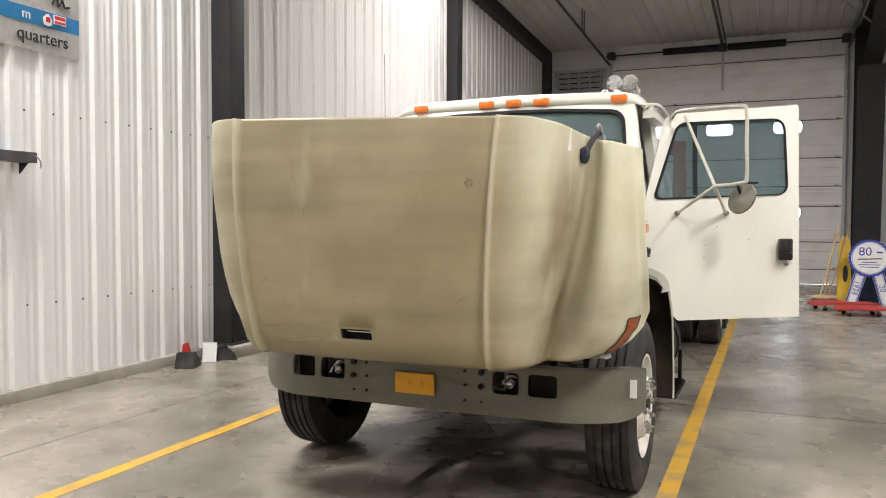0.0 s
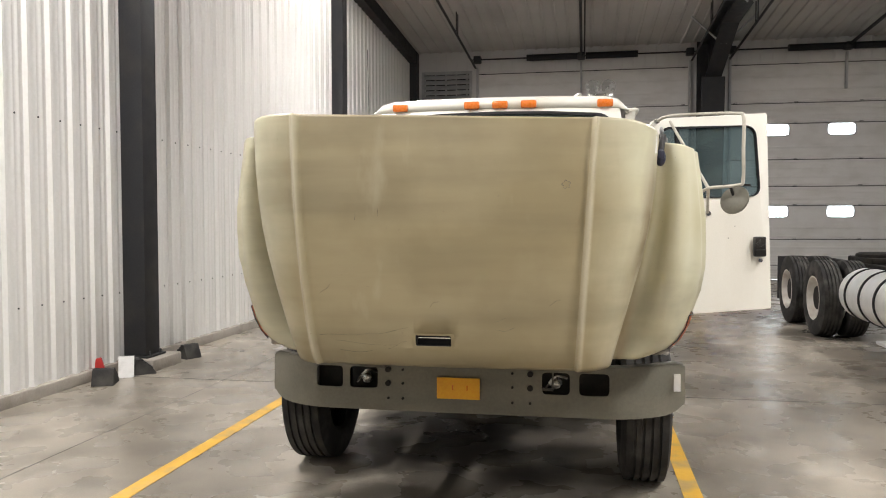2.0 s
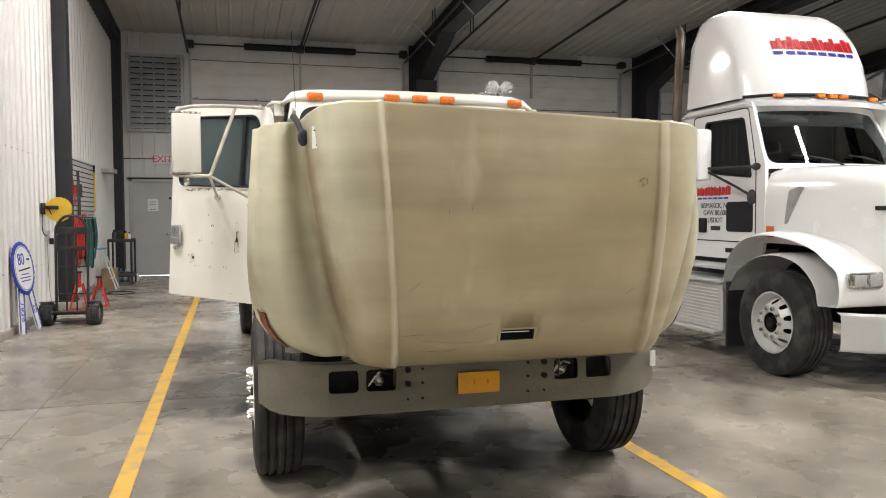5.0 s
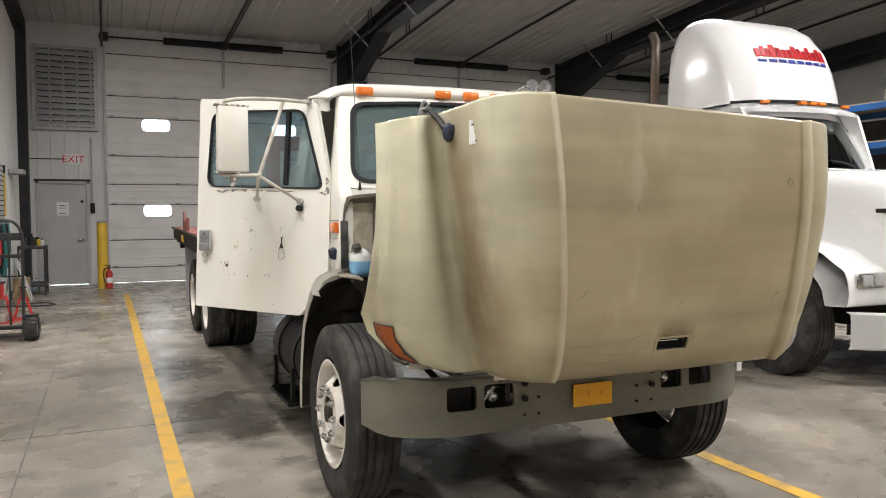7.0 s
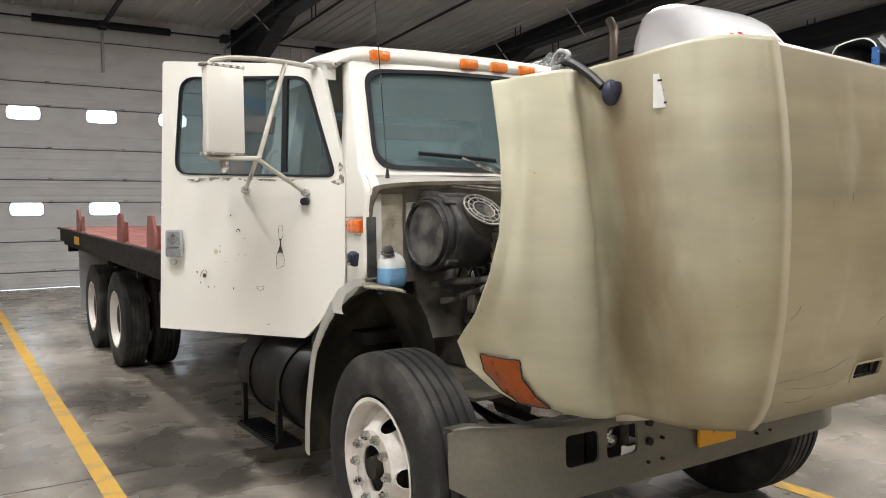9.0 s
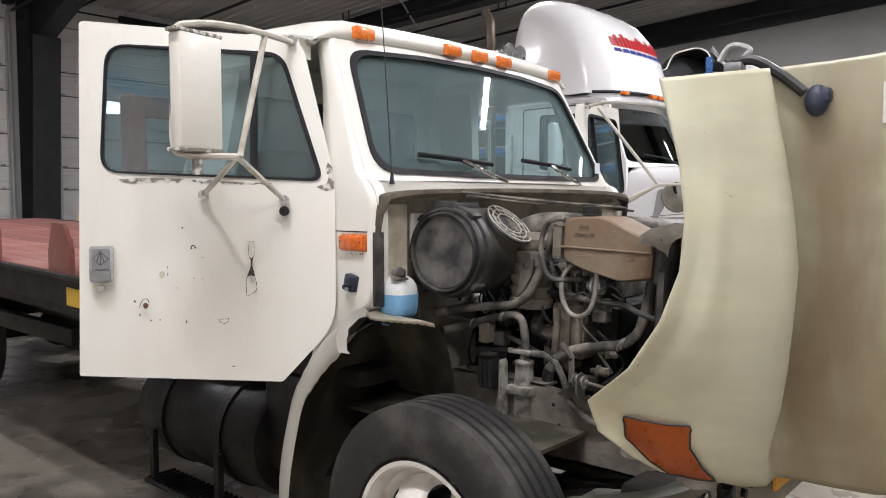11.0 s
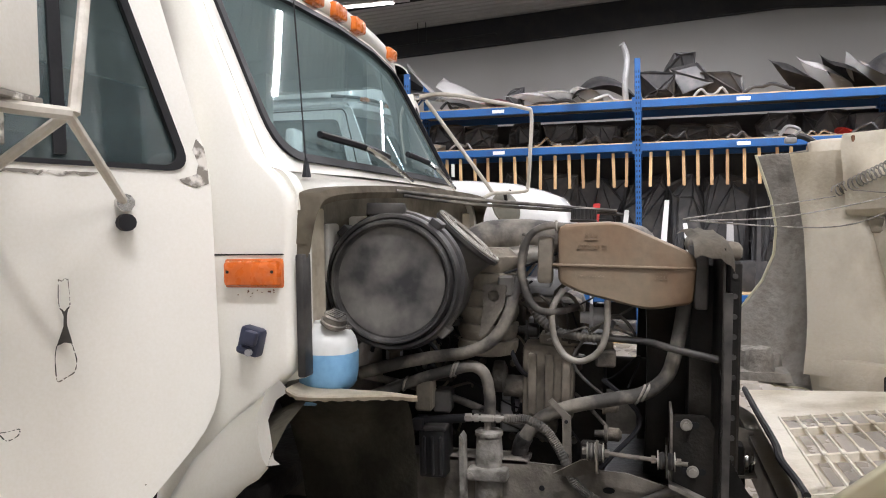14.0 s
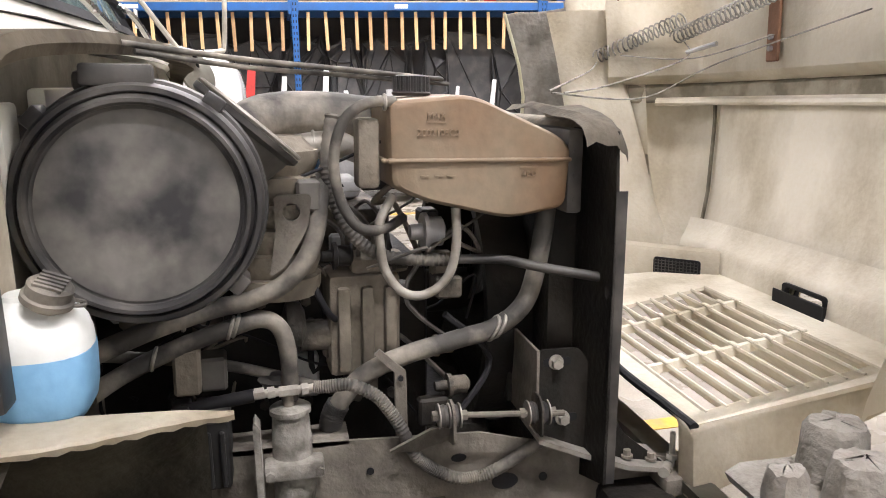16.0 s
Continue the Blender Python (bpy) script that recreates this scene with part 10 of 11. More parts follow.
# spare parts on the shelves
def blade(L, w, h, curve, twist, mat, pos, rz, name, label, cat, seed):
    """A curved shell such as a fender, fairing or bumper cover."""
    rnd = random.Random(seed)
    bm = B()
    rows = []
    n, m = 15, 9
    for i in range(n):
        t = i / (n - 1)
        row = []
        ww = w * (0.45 + 0.55 * math.sin(math.pi * min(1, 0.15 + t * 0.9)))
        for j in range(m):
            s = j / (m - 1) - 0.5
            z = h * math.sin(math.pi * t) ** 0.8 * (1 - 1.8 * s * s) + curve * t * t + twist * s * t
            row.append((s * ww + 0.12 * w * math.sin(3 * t + seed), (t - 0.5) * L, z + 0.015 * math.sin(7 * t + 5 * s + seed)))
        rows.append(row)
    grid(bm, rows)
    bmesh.ops.solidify(bm, geom=bm.faces[:], thickness=0.008)
    pos = (pos[0], pos[1] + SHIFT, pos[2])
    lowest = min(v.co.z for v in bm.verts)
    bm.transform(Matrix.Rotation(radians(rz), 4, "Z") @ Matrix.Translation((0, 0, -lowest)))
    bm.transform(Matrix.Translation(pos))
    return single(name, bm, mat, pos, label, cat, smooth=60)


def lump(sx, sy, sz, mat, pos, name, label, cat, seed, rz=0.0, n=16):
    """An angular moulded part: a hull of seeded points with hollows pressed in."""
    rnd = random.Random(seed)
    bm = B()
    vs = [bm.verts.new((rnd.uniform(-1, 1) * sx, rnd.uniform(-1, 1) * sy, rnd.uniform(0, 1) * 2 * sz)) for _ in range(n)]
    bmesh.ops.convex_hull(bm, input=vs)
    bmesh.ops.delete(bm, geom=[v for v in bm.verts if not v.link_faces], context="VERTS")
    fs = list(bm.faces)
    r = bmesh.ops.inset_individual(bm, faces=fs, thickness=min(sx, sy, sz) * 0.14, depth=-min(sx, sy, sz) * 0.12)
    pos = (pos[0], pos[1] + SHIFT, pos[2])
    lowest = min(v.co.z for v in bm.verts)
    bm.transform(Matrix.Translation(pos) @ Matrix.Rotation(radians(rz), 4, "Z") @ Matrix.Translation((0, 0, -lowest)))
    return single(name, bm, mat, pos, label, cat, smooth=30)


def bracket(L, mat, pos, rz, seed, name="spare_bracket", label="bent metal bracket lying on the shelf"):
    rnd = random.Random(seed)
    pts = [(0, -L / 2, 0.03)]
    for k in range(4):
        pts.append((rnd.uniform(-0.08, 0.08), -L / 2 + L * (k + 1) / 5, rnd.uniform(0.03, 0.16)))
    pts.append((0, L / 2, 0.03))
    bm = tube(B(), pts, rnd.uniform(0.014, 0.028), seg=8, n=4)
    pos = (pos[0], pos[1] + SHIFT, pos[2])
    low = min(v.co.z for v in bm.verts)
    bm.transform(Matrix.Translation(pos) @ Matrix.Rotation(radians(rz), 4, "Z") @ Matrix.Translation((0, 0, -low)))
    return single(name, bm, mat, pos, label, "bracket")


T3, T2 = SHELVES[2] + 0.131, SHELVES[1] + 0.131
SHIFT = 0.61
# top shelf
blade(1.7, 0.7, 0.30, 0.30, 0.3, M["silver"], (7.55, 7.6, T3), 8, "spare_fender", "grey ribbed fender lying on the top shelf", "fender", 1)
blade(1.0, 0.5, 0.18, 0.50, 0.2, M["kwhite"], (7.5, 6.85, T3), -20, "spare_fairing", "pale fairing panel leaning on the top shelf", "fairing", 2)
for k, (y, rz) in enumerate(((6.9, 75), (5.75, 60), (5.35, 62), (5.0, 66))):
    blade(1.15, 0.42, 0.16, 0.12, 0.0, M["kwhite"], (7.45, y, T3 + (0.0 if k < 2 else 0.01 * k)), rz + 12 * (k - 2), "spare_fender", "white painted fender stacked on the top shelf", "fender", 10 + k)
blade(0.9, 0.4, 0.12, 0.05, 0, surface("maroon_panel", (0.18, 0.05, 0.06), 0.4), (7.5, 6.35, T3), 70, "body_panel", "maroon body panel on the top shelf", "panel", 16)
blade(1.0, 0.5, 0.40, 0.1, 0.0, M["scrap"], (7.6, 4.75, T3), 10, "wheel_arch_shell", "black plastic wheel arch shell on the top shelf", "arch shell", 21)
bm = tube(B(), [(7.35, 5.05, T3), (7.33, 5.06, T3 + 0.3), (7.36, 5.03, T3 + 0.62), (7.33, 5.07, T3 + 0.78), (7.30, 5.10, T3 + 0.84)], 0.045, seg=10)
single("spring_hanger", bm, M["silver"], (7.35, 5.05, T3), "grey cast hanger standing on the shelf", "hanger")
for k, (y, sx, sy, sz) in enumerate(((4.0, 0.28, 0.22, 0.16), (3.55, 0.30, 0.25, 0.20), (3.15, 0.25, 0.22, 0.15), (3.7, 0.2, 0.2, 0.26), (6.1, 0.15, 0.1, 0.14), (8.6, 0.3, 0.3, 0.2), (10.2, 0.3, 0.4, 0.2))):
    lump(sx * 1.15, sy * 1.25, sz * 1.45, M["scrap"], (7.5 + 0.1 * (k % 2), y, T3), "plastic_housing", "black moulded plastic housing on the top shelf", "housing", 30 + k, 20 * k)
for k, (y, rz) in enumerate(((2.1, 50), (1.75, 56), (1.45, 60), (1.15, 64))):
    blade(1.2, 0.5, 0.22, 0.35, 0.2, M["kwhite"] if k % 2 else M["scrap"], (7.55, y, T3), rz, "spare_fender", "curved fender leaning in a row on the top shelf", "fender", 40 + k)
blade(1.4, 0.8, 0.35, 0.25, 0.3, M["scrap"], (7.6, -0.4, T3), 70, "wheel_arch_shell", "black plastic wheel arch shell on the top shelf", "arch shell", 51)
blade(1.6, 0.7, 0.25, 0.25, 0.1, M["silver"], (7.6, -2.0, T3), 80, "spare_fairing", "grey fairing panel on the top shelf", "fairing", 52)
blade(1.3, 0.9, 0.75, 0.1, 0.2, M["scrap"], (7.6, 8.45, T3), 84, "wheel_arch_shell", "large black arch shell standing on the top shelf", "arch shell", 53)
blade(0.9, 0.5, 0.10, 0.75, 0.1, M["kwhite"], (7.42, 7.35, T3), 12, "spare_fender", "tall white fender leaning against the rack post", "fender", 54)
for k, (y, h) in enumerate(((0.9, 0.45), (0.55, 0.52), (0.1, 0.5), (-0.9, 0.4), (-1.5, 0.45))):
    blade(1.1, 0.75, h, 0.15, 0.2, M["scrap"] if k != 1 else M["kwhite"], (7.62, y, T3), 70 + 6 * k, "wheel_arch_shell", "dark plastic arch shell among the fenders", "arch shell", 60 + k)
for k in range(7):
    rnd = random.Random(70 + k)
    bracket(rnd.uniform(0.4, 0.7), (M["scrap"], M["silver"])[k % 2], (7.3 + 0.1 * (k % 3), 2.5 + 0.75 * k, T3), rnd.uniform(-40, 40), 75 + k, label="bent bracket lying among the panels")
# third shelf: a jumble of brackets, housings and bent trim
blue_cloth = surface("blue_plastic", (0.02, 0.08, 0.35), 0.5)
for k in range(26):
    rnd = random.Random(100 + k)
    y = -2.6 + k * 0.395 + rnd.uniform(-0.1, 0.1)
    if any(abs(y + SHIFT - p) < 0.18 for p in POSTS):
        y += 0.3
    pick = k % 5
    if pick in (0, 3):
        lump(rnd.uniform(0.10, 0.2), rnd.uniform(0.10, 0.22), rnd.uniform(0.06, 0.12), (M["scrap"], M["silver"], blue_cloth, M["red"], M["scrap"])[rnd.randrange(5)], (7.42 + rnd.uniform(0, 0.3), y, T2), "spare_housing", "moulded spare part lying on the shelf", "spare part", 200 + k, rnd.uniform(0, 180))
    elif pick in (1, 4):
        bracket(rnd.uniform(0.3, 0.6), (M["silver"], M["chrome"], M["scrap"])[rnd.randrange(3)], (7.32 + rnd.uniform(0, 0.1), y, T2), rnd.uniform(-30, 30), 300 + k)
    else:
        blade(rnd.uniform(0.35, 0.6), 0.25, 0.10, 0.08, 0.1, (M["silver"], M["scrap"], M["kwhite"])[rnd.randrange(3)], (7.45 + rnd.uniform(0, 0.3), y, T2), rnd.uniform(-40, 40), "spare_trim", "curved trim piece lying on the shelf", "trim", 400 + k)
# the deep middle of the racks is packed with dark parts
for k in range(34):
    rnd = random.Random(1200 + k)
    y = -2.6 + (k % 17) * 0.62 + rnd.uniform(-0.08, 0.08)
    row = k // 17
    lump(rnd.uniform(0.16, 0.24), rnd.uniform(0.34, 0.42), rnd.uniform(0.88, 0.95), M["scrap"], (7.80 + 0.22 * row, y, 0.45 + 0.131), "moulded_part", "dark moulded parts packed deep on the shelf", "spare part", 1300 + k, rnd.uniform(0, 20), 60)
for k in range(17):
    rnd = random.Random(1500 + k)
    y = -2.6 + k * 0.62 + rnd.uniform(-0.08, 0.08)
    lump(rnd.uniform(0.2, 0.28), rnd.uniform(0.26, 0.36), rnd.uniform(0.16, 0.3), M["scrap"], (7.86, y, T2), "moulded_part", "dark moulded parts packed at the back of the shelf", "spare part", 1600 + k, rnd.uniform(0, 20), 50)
# second shelf: long panels, tubes and pillars leaning
T1 = T0 = 0.45 + 0.131
for k in range(20):
    rnd = random.Random(500 + k)
    y = -2.4 + k * 0.5 + rnd.uniform(-0.12, 0.12)
    if any(abs(y + SHIFT - p) < 0.16 for p in POSTS):
        y += 0.25
    y += SHIFT
    mat = (M["silver"], M["kwhite"], M["red"], M["kwhite"], M["scrap"], M["alu"])[rnd.randrange(6)]
    h = rnd.uniform(0.95, 1.35)
    lean = rnd.uniform(-0.18, 0.18)
    w = rnd.uniform(0.03, 0.09)
    bm = sheet(B(), rounded([(y - w, T1), (y + w, T1), (y + lean + w * 0.6, T1 + h), (y + lean - w * 0.6, T1 + h)], 0.012, 3), [], 0, 0.03, lambda a, b, t, k=k: (7.20 + 0.08 * (b - T1) + 0.05 * (k % 3) + t, a, b))
    single("door_pillar_trim", bm, mat, (7.3, y, T1), "long narrow trim panel standing on the shelf", "trim panel")
for k, (y, sx, sy, sz, m) in enumerate(((2.3, 0.25, 0.22, 0.18, "cardboard"), (5.2, 0.3, 0.3, 0.25, "scrap"), (6.6, 0.3, 0.35, 0.25, "scrap"), (3.4, 0.3, 0.3, 0.22, "scrap"), (0.1, 0.3, 0.3, 0.2, "cardboard"), (-1.4, 0.3, 0.4, 0.25, "scrap"))):
    bm = box(B(), 7.64 - sx * 0.6, 7.64 + sx * 0.6, y - sy, y + sy, T1, T1 + 2 * sz, 0.01)
    nm = "cardboard_box" if m == "cardboard" else "parts_bin"
    single(nm, bm, M[m], (7.62, y, T1), "brown cardboard box on the shelf" if m == "cardboard" else "dark parts bin on the shelf", "box")
for k in range(9):
    rnd = random.Random(700 + k)
    y = -2.3 + k * 1.1
    lump(0.16, 0.35, rnd.uniform(0.12, 0.25), M["scrap"] if k % 2 else M["silver"], (7.60, y, T0), "gearbox_part", "heavy dark part lying on the low shelf", "spare part", 800 + k, rnd.uniform(0, 90))
    blade(rnd.uniform(0.8, 1.2), 0.4, 0.15, 0.1, 0.1, M["silver"] if k % 3 else M["scrap"], (7.5, y + 0.5, 0.002), rnd.uniform(60, 110), "loose_panel", "panel lying on the floor under the racks", "panel", 900 + k)


# a big dark fender shell with a pale edge stands on the top shelf
shell_t = thing("fender_shell", (7.5, 9.0, 3.39), "big dark moulded fender shell with a pale edge", "spare part")
prof = smooth_path([(0, 9.27, 3.39), (0, 9.22, 3.60), (0, 9.13, 3.82), (0, 9.05, 3.86), (0, 9.0, 3.96), (0, 8.92, 4.07), (0, 8.75, 4.11), (0, 8.52, 4.12), (0, 8.36, 4.03), (0, 8.30, 3.88)], 3)
bm = B()
grid(bm, [[(x, p.y + dy, p.z - abs(dy)) for p in prof] for x, dy in ((7.12, 0.0), (7.3, -0.012), (7.5, -0.02), (7.8, -0.03))])
back = [(p.y - 0.03, p.z - 0.03) for p in prof] + [(8.34, 3.65), (8.62, 3.39)]
sheet(bm, back, [], 7.76, 7.775, lambda a, b, t: (t, a, b))
for z in (3.52, 3.68):
    box(bm, 7.70, 7.755, 8.70, 9.18, z, z + 0.03, 0.006, 1)
bmesh.ops.recalc_face_normals(bm, faces=bm.faces)
part("shell", bm, M["scrap"], shell_t)
part("edge_trim", tube(B(), [(7.12, p.y, p.z) for p in prof], 0.012, seg=6, n=1), M["cream"], shell_t, "pale edge trim")

# ---- things along the walls ----
XW = WALL_L


def chock(x, y, turn):
    """A black moulded wheel chock with grooves."""
    m = Matrix.Translation((x, y, 0)) @ Matrix.Rotation(radians(turn), 4, "Z")
    ob = thing("wheel_chock", (x, y, 0), "black rubber wheel chock on the concrete floor", "wheel chock", "chocks by the wall")
    bm = prism(B(), rounded([(-0.13, 0), (0.13, 0), (0.10, 0.05), (-0.03, 0.16), (-0.07, 0.16)], 0.012, 2), -0.10, 0.10, "x")
    bm.transform(m)
    part("block", bm, M["tyre"], ob)
    for i in range(4):
        t = (i + 0.5) / 4
        bm = box(B(), -0.098, 0.098, -0.008, 0.008, -0.006, 0.006)
        bm.transform(m @ Matrix.Translation((0, lerp(0.10, -0.03, t), lerp(0.055, 0.165, t))) @ Matrix.Rotation(radians(-40), 4, "X"))
        part("ridge", bm, M["gasket"], ob)
    return ob


chock(-5.66, 6.93, 20)
chock(-5.60, 7.48, -50)
chock(-5.60, 8.42, 65)
bm = prism(B(), rounded([(-0.07, 0), (0.08, 0), (0.05, 0.06), (0.0, 0.22), (-0.05, 0.21)], 0.01, 2), -0.03, 0.03, "x")
bm.transform(Matrix.Translation((-5.83, 7.12, 0)) @ Matrix.Rotation(radians(-60), 4, "Z"))
single("red_chock", bm, M["red"], (-5.83, 7.12, 0), "red painted steel chock standing against the wall", "wheel chock")
bm = prism(B(), rounded([(-0.06, 0), (0.06, 0), (0.03, 0.09), (-0.03, 0.11)], 0.01, 2), -0.02, 0.02, "x")
bm.transform(Matrix.Translation((-5.72, 8.02, 0)) @ Matrix.Rotation(radians(-50), 4, "Z"))
single("red_chock", bm, M["red"], (-5.72, 8.02, 0), "small red chock beside the steel column", "wheel chock")
bm = box(B(), -0.075, 0.075, -0.006, 0.006, 0, 0.22)
bm.transform(Matrix.Translation((-5.62, 7.22, 0.002)) @ Matrix.Rotation(radians(28), 4, "Z") @ Matrix.Rotation(radians(-14), 4, "X"))
single("white_board", bm, M["paper"], (-5.62, 7.22, 0), "small white board leaning on the chocks", "board")

# banner and can shelf high on the wall
bn = thing("banner", (XW + 0.04, 4.9, 3.05), "printed wall banner with a light blue band", "banner")
bm = B()
rows = []
for i in range(29):
    y = 3.9 + 1.856 * i / 28
    w = 0.006 * math.sin(y * 20.6)
    rows.append([(XW + 0.045 + w, y, 3.075 - 0.008 * abs(math.sin(y * 10.3))), (XW + 0.045 + w, y, 3.30), (XW + 0.045 + w, y, 3.44), (XW + 0.045 + w, y, 3.80)])
grid(bm, rows)
bmesh.ops.solidify(bm, geom=bm.faces[:], thickness=0.002)
part("cloth", bm, surface("diamond_plate_print", (0.66, 0.65, 0.62), 0.5, dirt=(0.50, 0.49, 0.46), scale=18, amount=0.6), bn)
bm = B()
grid(bm, [[(XW + 0.049 + 0.006 * math.sin(y * 20.6), y, 3.30), (XW + 0.049 + 0.006 * math.sin(y * 20.6), y, 3.44)] for y in np.linspace(3.9, 5.756, 29)])
bmesh.ops.solidify(bm, geom=bm.faces[:], thickness=0.002)
part("blue_band", bm, M["skyblue"], bn, "light blue printed band")
FACE_R = Matrix.Rotation(radians(90), 4, "Z") @ Matrix.Rotation(radians(90), 4, "X")
text_part("lettering", "quarters", 0.155, Matrix.Translation((XW + 0.056, 5.36, 3.195)) @ FACE_R, M["ink"], bn, "bold black slanted lettering", depth=0.002)
text_part("lettering", "m", 0.12, Matrix.Translation((XW + 0.058, 5.19, 3.37)) @ FACE_R, M["paper"], bn, depth=0.002)
part("emblem", prism(B(), rounded([(5.37, 3.315), (5.44, 3.315), (5.455, 3.37), (5.41, 3.425), (5.355, 3.38)], 0.02), XW + 0.054, XW + 0.060, "x"), M["paper"], bn)
part("emblem_core", box(B(), XW + 0.059, XW + 0.063, 5.385, 5.43, 3.345, 3.39), M["redink"], bn)
part("logo_block", box(B(), XW + 0.054, XW + 0.060, 5.47, 5.60, 3.345, 3.43), M["paper"], bn)
part("logo_bar", box(B(), XW + 0.059, XW + 0.063, 5.48, 5.59, 3.39, 3.42), M["redink"], bn)
part("logo_bar", box(B(), XW + 0.059, XW + 0.063, 5.48, 5.59, 3.355, 3.375), M["redink"], bn)
part("script_swash", tube(B(), [(XW + 0.056, 5.46, 3.52), (XW + 0.056, 5.50, 3.60), (XW + 0.056, 5.53, 3.52), (XW + 0.056, 5.56, 3.58), (XW + 0.056, 5.59, 3.52), (XW + 0.056, 5.64, 3.53)], 0.010, seg=6), M["ink"], bn)

sh = thing("wall_shelf", (XW + 0.08, 5.0, 2.08), "small dark bracket shelf on the ribbed wall", "shelf")
part("board", box(B(), XW + 0.03, XW + 0.16, 4.6, 5.19, 2.075, 2.10, 0.004, 1), M["scrap"], sh)
part("front_lip", box(B(), XW + 0.155, XW + 0.165, 4.6, 5.19, 2.075, 2.165, 0.003, 1), M["scrap"], sh)
for y in (4.7, 5.12):
    part("bracket", prism(B(), [(XW + 0.03, 2.075), (XW + 0.14, 2.075), (XW + 0.03, 1.98)], y - 0.006, y + 0.006, "y"), M["scrap"], sh)
can = thing("spray_can", (XW + 0.095, 5.0, 2.10), "blue and yellow aerosol can lying on the shelf", "can")
part("body", cyl(B(), (XW + 0.095, 4.86, 2.137), (XW + 0.095, 5.10, 2.137), 0.033, seg=20), M["skyblue"], can)
part("cap", lathe(B(), [(5.10, 0.033), (5.16, 0.032), (5.185, 0.022), (5.20, 0.01)], (XW + 0.095, 0, 2.137), "y", 20), M["yellowpost"], can)
part("print_bar", box(B(), XW + 0.126, XW + 0.131, 5.0, 5.06, 2.125, 2.145), M["redink"], can)
part("hook", tube(B(), [(XW + 0.16, 5.17, 2.14), (XW + 0.18, 5.20, 2.10), (XW + 0.17, 5.22, 2.06), (XW + 0.165, 5.215, 2.03)], 0.007, seg=6), M["silver"], sh)


def badge_sign(place, turn, lean):
    """A rosette-shaped board: a scalloped disc over two ribbon legs."""
    m = Matrix.Translation(place) @ Matrix.Rotation(radians(turn), 4, "Z") @ Matrix.Rotation(radians(lean), 4, "X")
    ob = thing("badge_sign", place, "white rosette-shaped board with a blue scalloped rim and ribbon legs", "sign", "rosette boards")
    R, zc = 0.36, 0.88
    n = 96
    scal = [((R + 0.012 * math.cos(28 * t)) * math.cos(t), zc + (R + 0.012 * math.cos(28 * t)) * math.sin(t)) for t in np.linspace(0, 2 * math.pi, n + 1)[:-1]]

    def flat(name, pts, holes, t0, t1, mat, par, label=""):
        bm = sheet(B(), pts, holes, t0, t1, lambda a, b, t: (a, t, b))
        bm.transform(m)
        return part(name, bm, mat, par, label)

    flat("rim", scal, [], -0.012, 0.012, M["signblue"], ob, "blue scalloped rim")
    disc = flat("disc", ring_pts(0, zc, 0.315, n=48), [], -0.016, -0.0125, M["paper"], ob)
    flat("ring", ring_pts(0, zc, 0.305, n=48), [ring_pts(0, zc, 0.297, n=48)], -0.018, -0.0165, M["signblue"], ob)
    tm = m @ Matrix.Translation((-0.075, -0.018, zc + 0.12)) @ Matrix.Rotation(radians(90), 4, "X")
    text_part("number", "80", 0.23, tm, M["signblue"], disc, "blue number 80", depth=0.002)
    flat("script_bar", [(-0.20, zc - 0.035), (0.21, zc - 0.015), (0.21, zc + 0.005), (-0.20, zc - 0.015)], [], -0.019, -0.0165, M["ink"], disc)
    for k, w in enumerate((0.13, 0.19, 0.16)):
        z = zc - 0.09 - 0.045 * k
        flat("text_bar", [(-w, z), (w, z), (w, z + 0.014), (-w, z + 0.014)], [], -0.019, -0.0165, M["signblue"], disc)
    flat("text_bar", [(0.12, zc + 0.10), (0.22, zc + 0.10), (0.22, zc + 0.13), (0.12, zc + 0.13)], [], -0.019, -0.0165, M["signblue"], disc)
    for s, word in ((-1, "1939"), (1, "20")):
        top, foot = Vector((s * 0.13, 0.66)), Vector((s * 0.30, 0.0))
        d = (foot - top).normalized()
        e = Vector((-d.y, d.x)) * 0.105

        def rect(w0, w1):
            return [tuple(top + e * w0), tuple(top + e * w1), tuple(foot + e * w1), tuple(foot + e * w0)]
        flat("ribbon", rect(-1, 1), [], 0.013, 0.022, M["paper"], ob, "white ribbon leg with blue edges")
        for w0, w1 in ((-0.96, -0.72), (0.72, 0.96), (-0.62, -0.55), (0.55, 0.62)):
            flat("ribbon_stripe", rect(w0, w1), [], 0.0105, 0.0128, M["signblue"], ob)
        mid = (top + foot) / 2 + d * 0.03
        ang = math.atan2(d.y, d.x)
        tm = m @ Matrix.Translation((mid.x, 0.0115, mid.y)) @ Matrix.Rotation(-ang, 4, "Y") @ Matrix.Rotation(radians(90), 4, "X")
        text_part("number", word, 0.14, tm, M["signblue"], ob, depth=0.001)
    return ob


badge_sign((-5.70, 12.0, 0.006), 83, -7)
badge_sign((1.86, 17.25, 0.006), -4, -5)

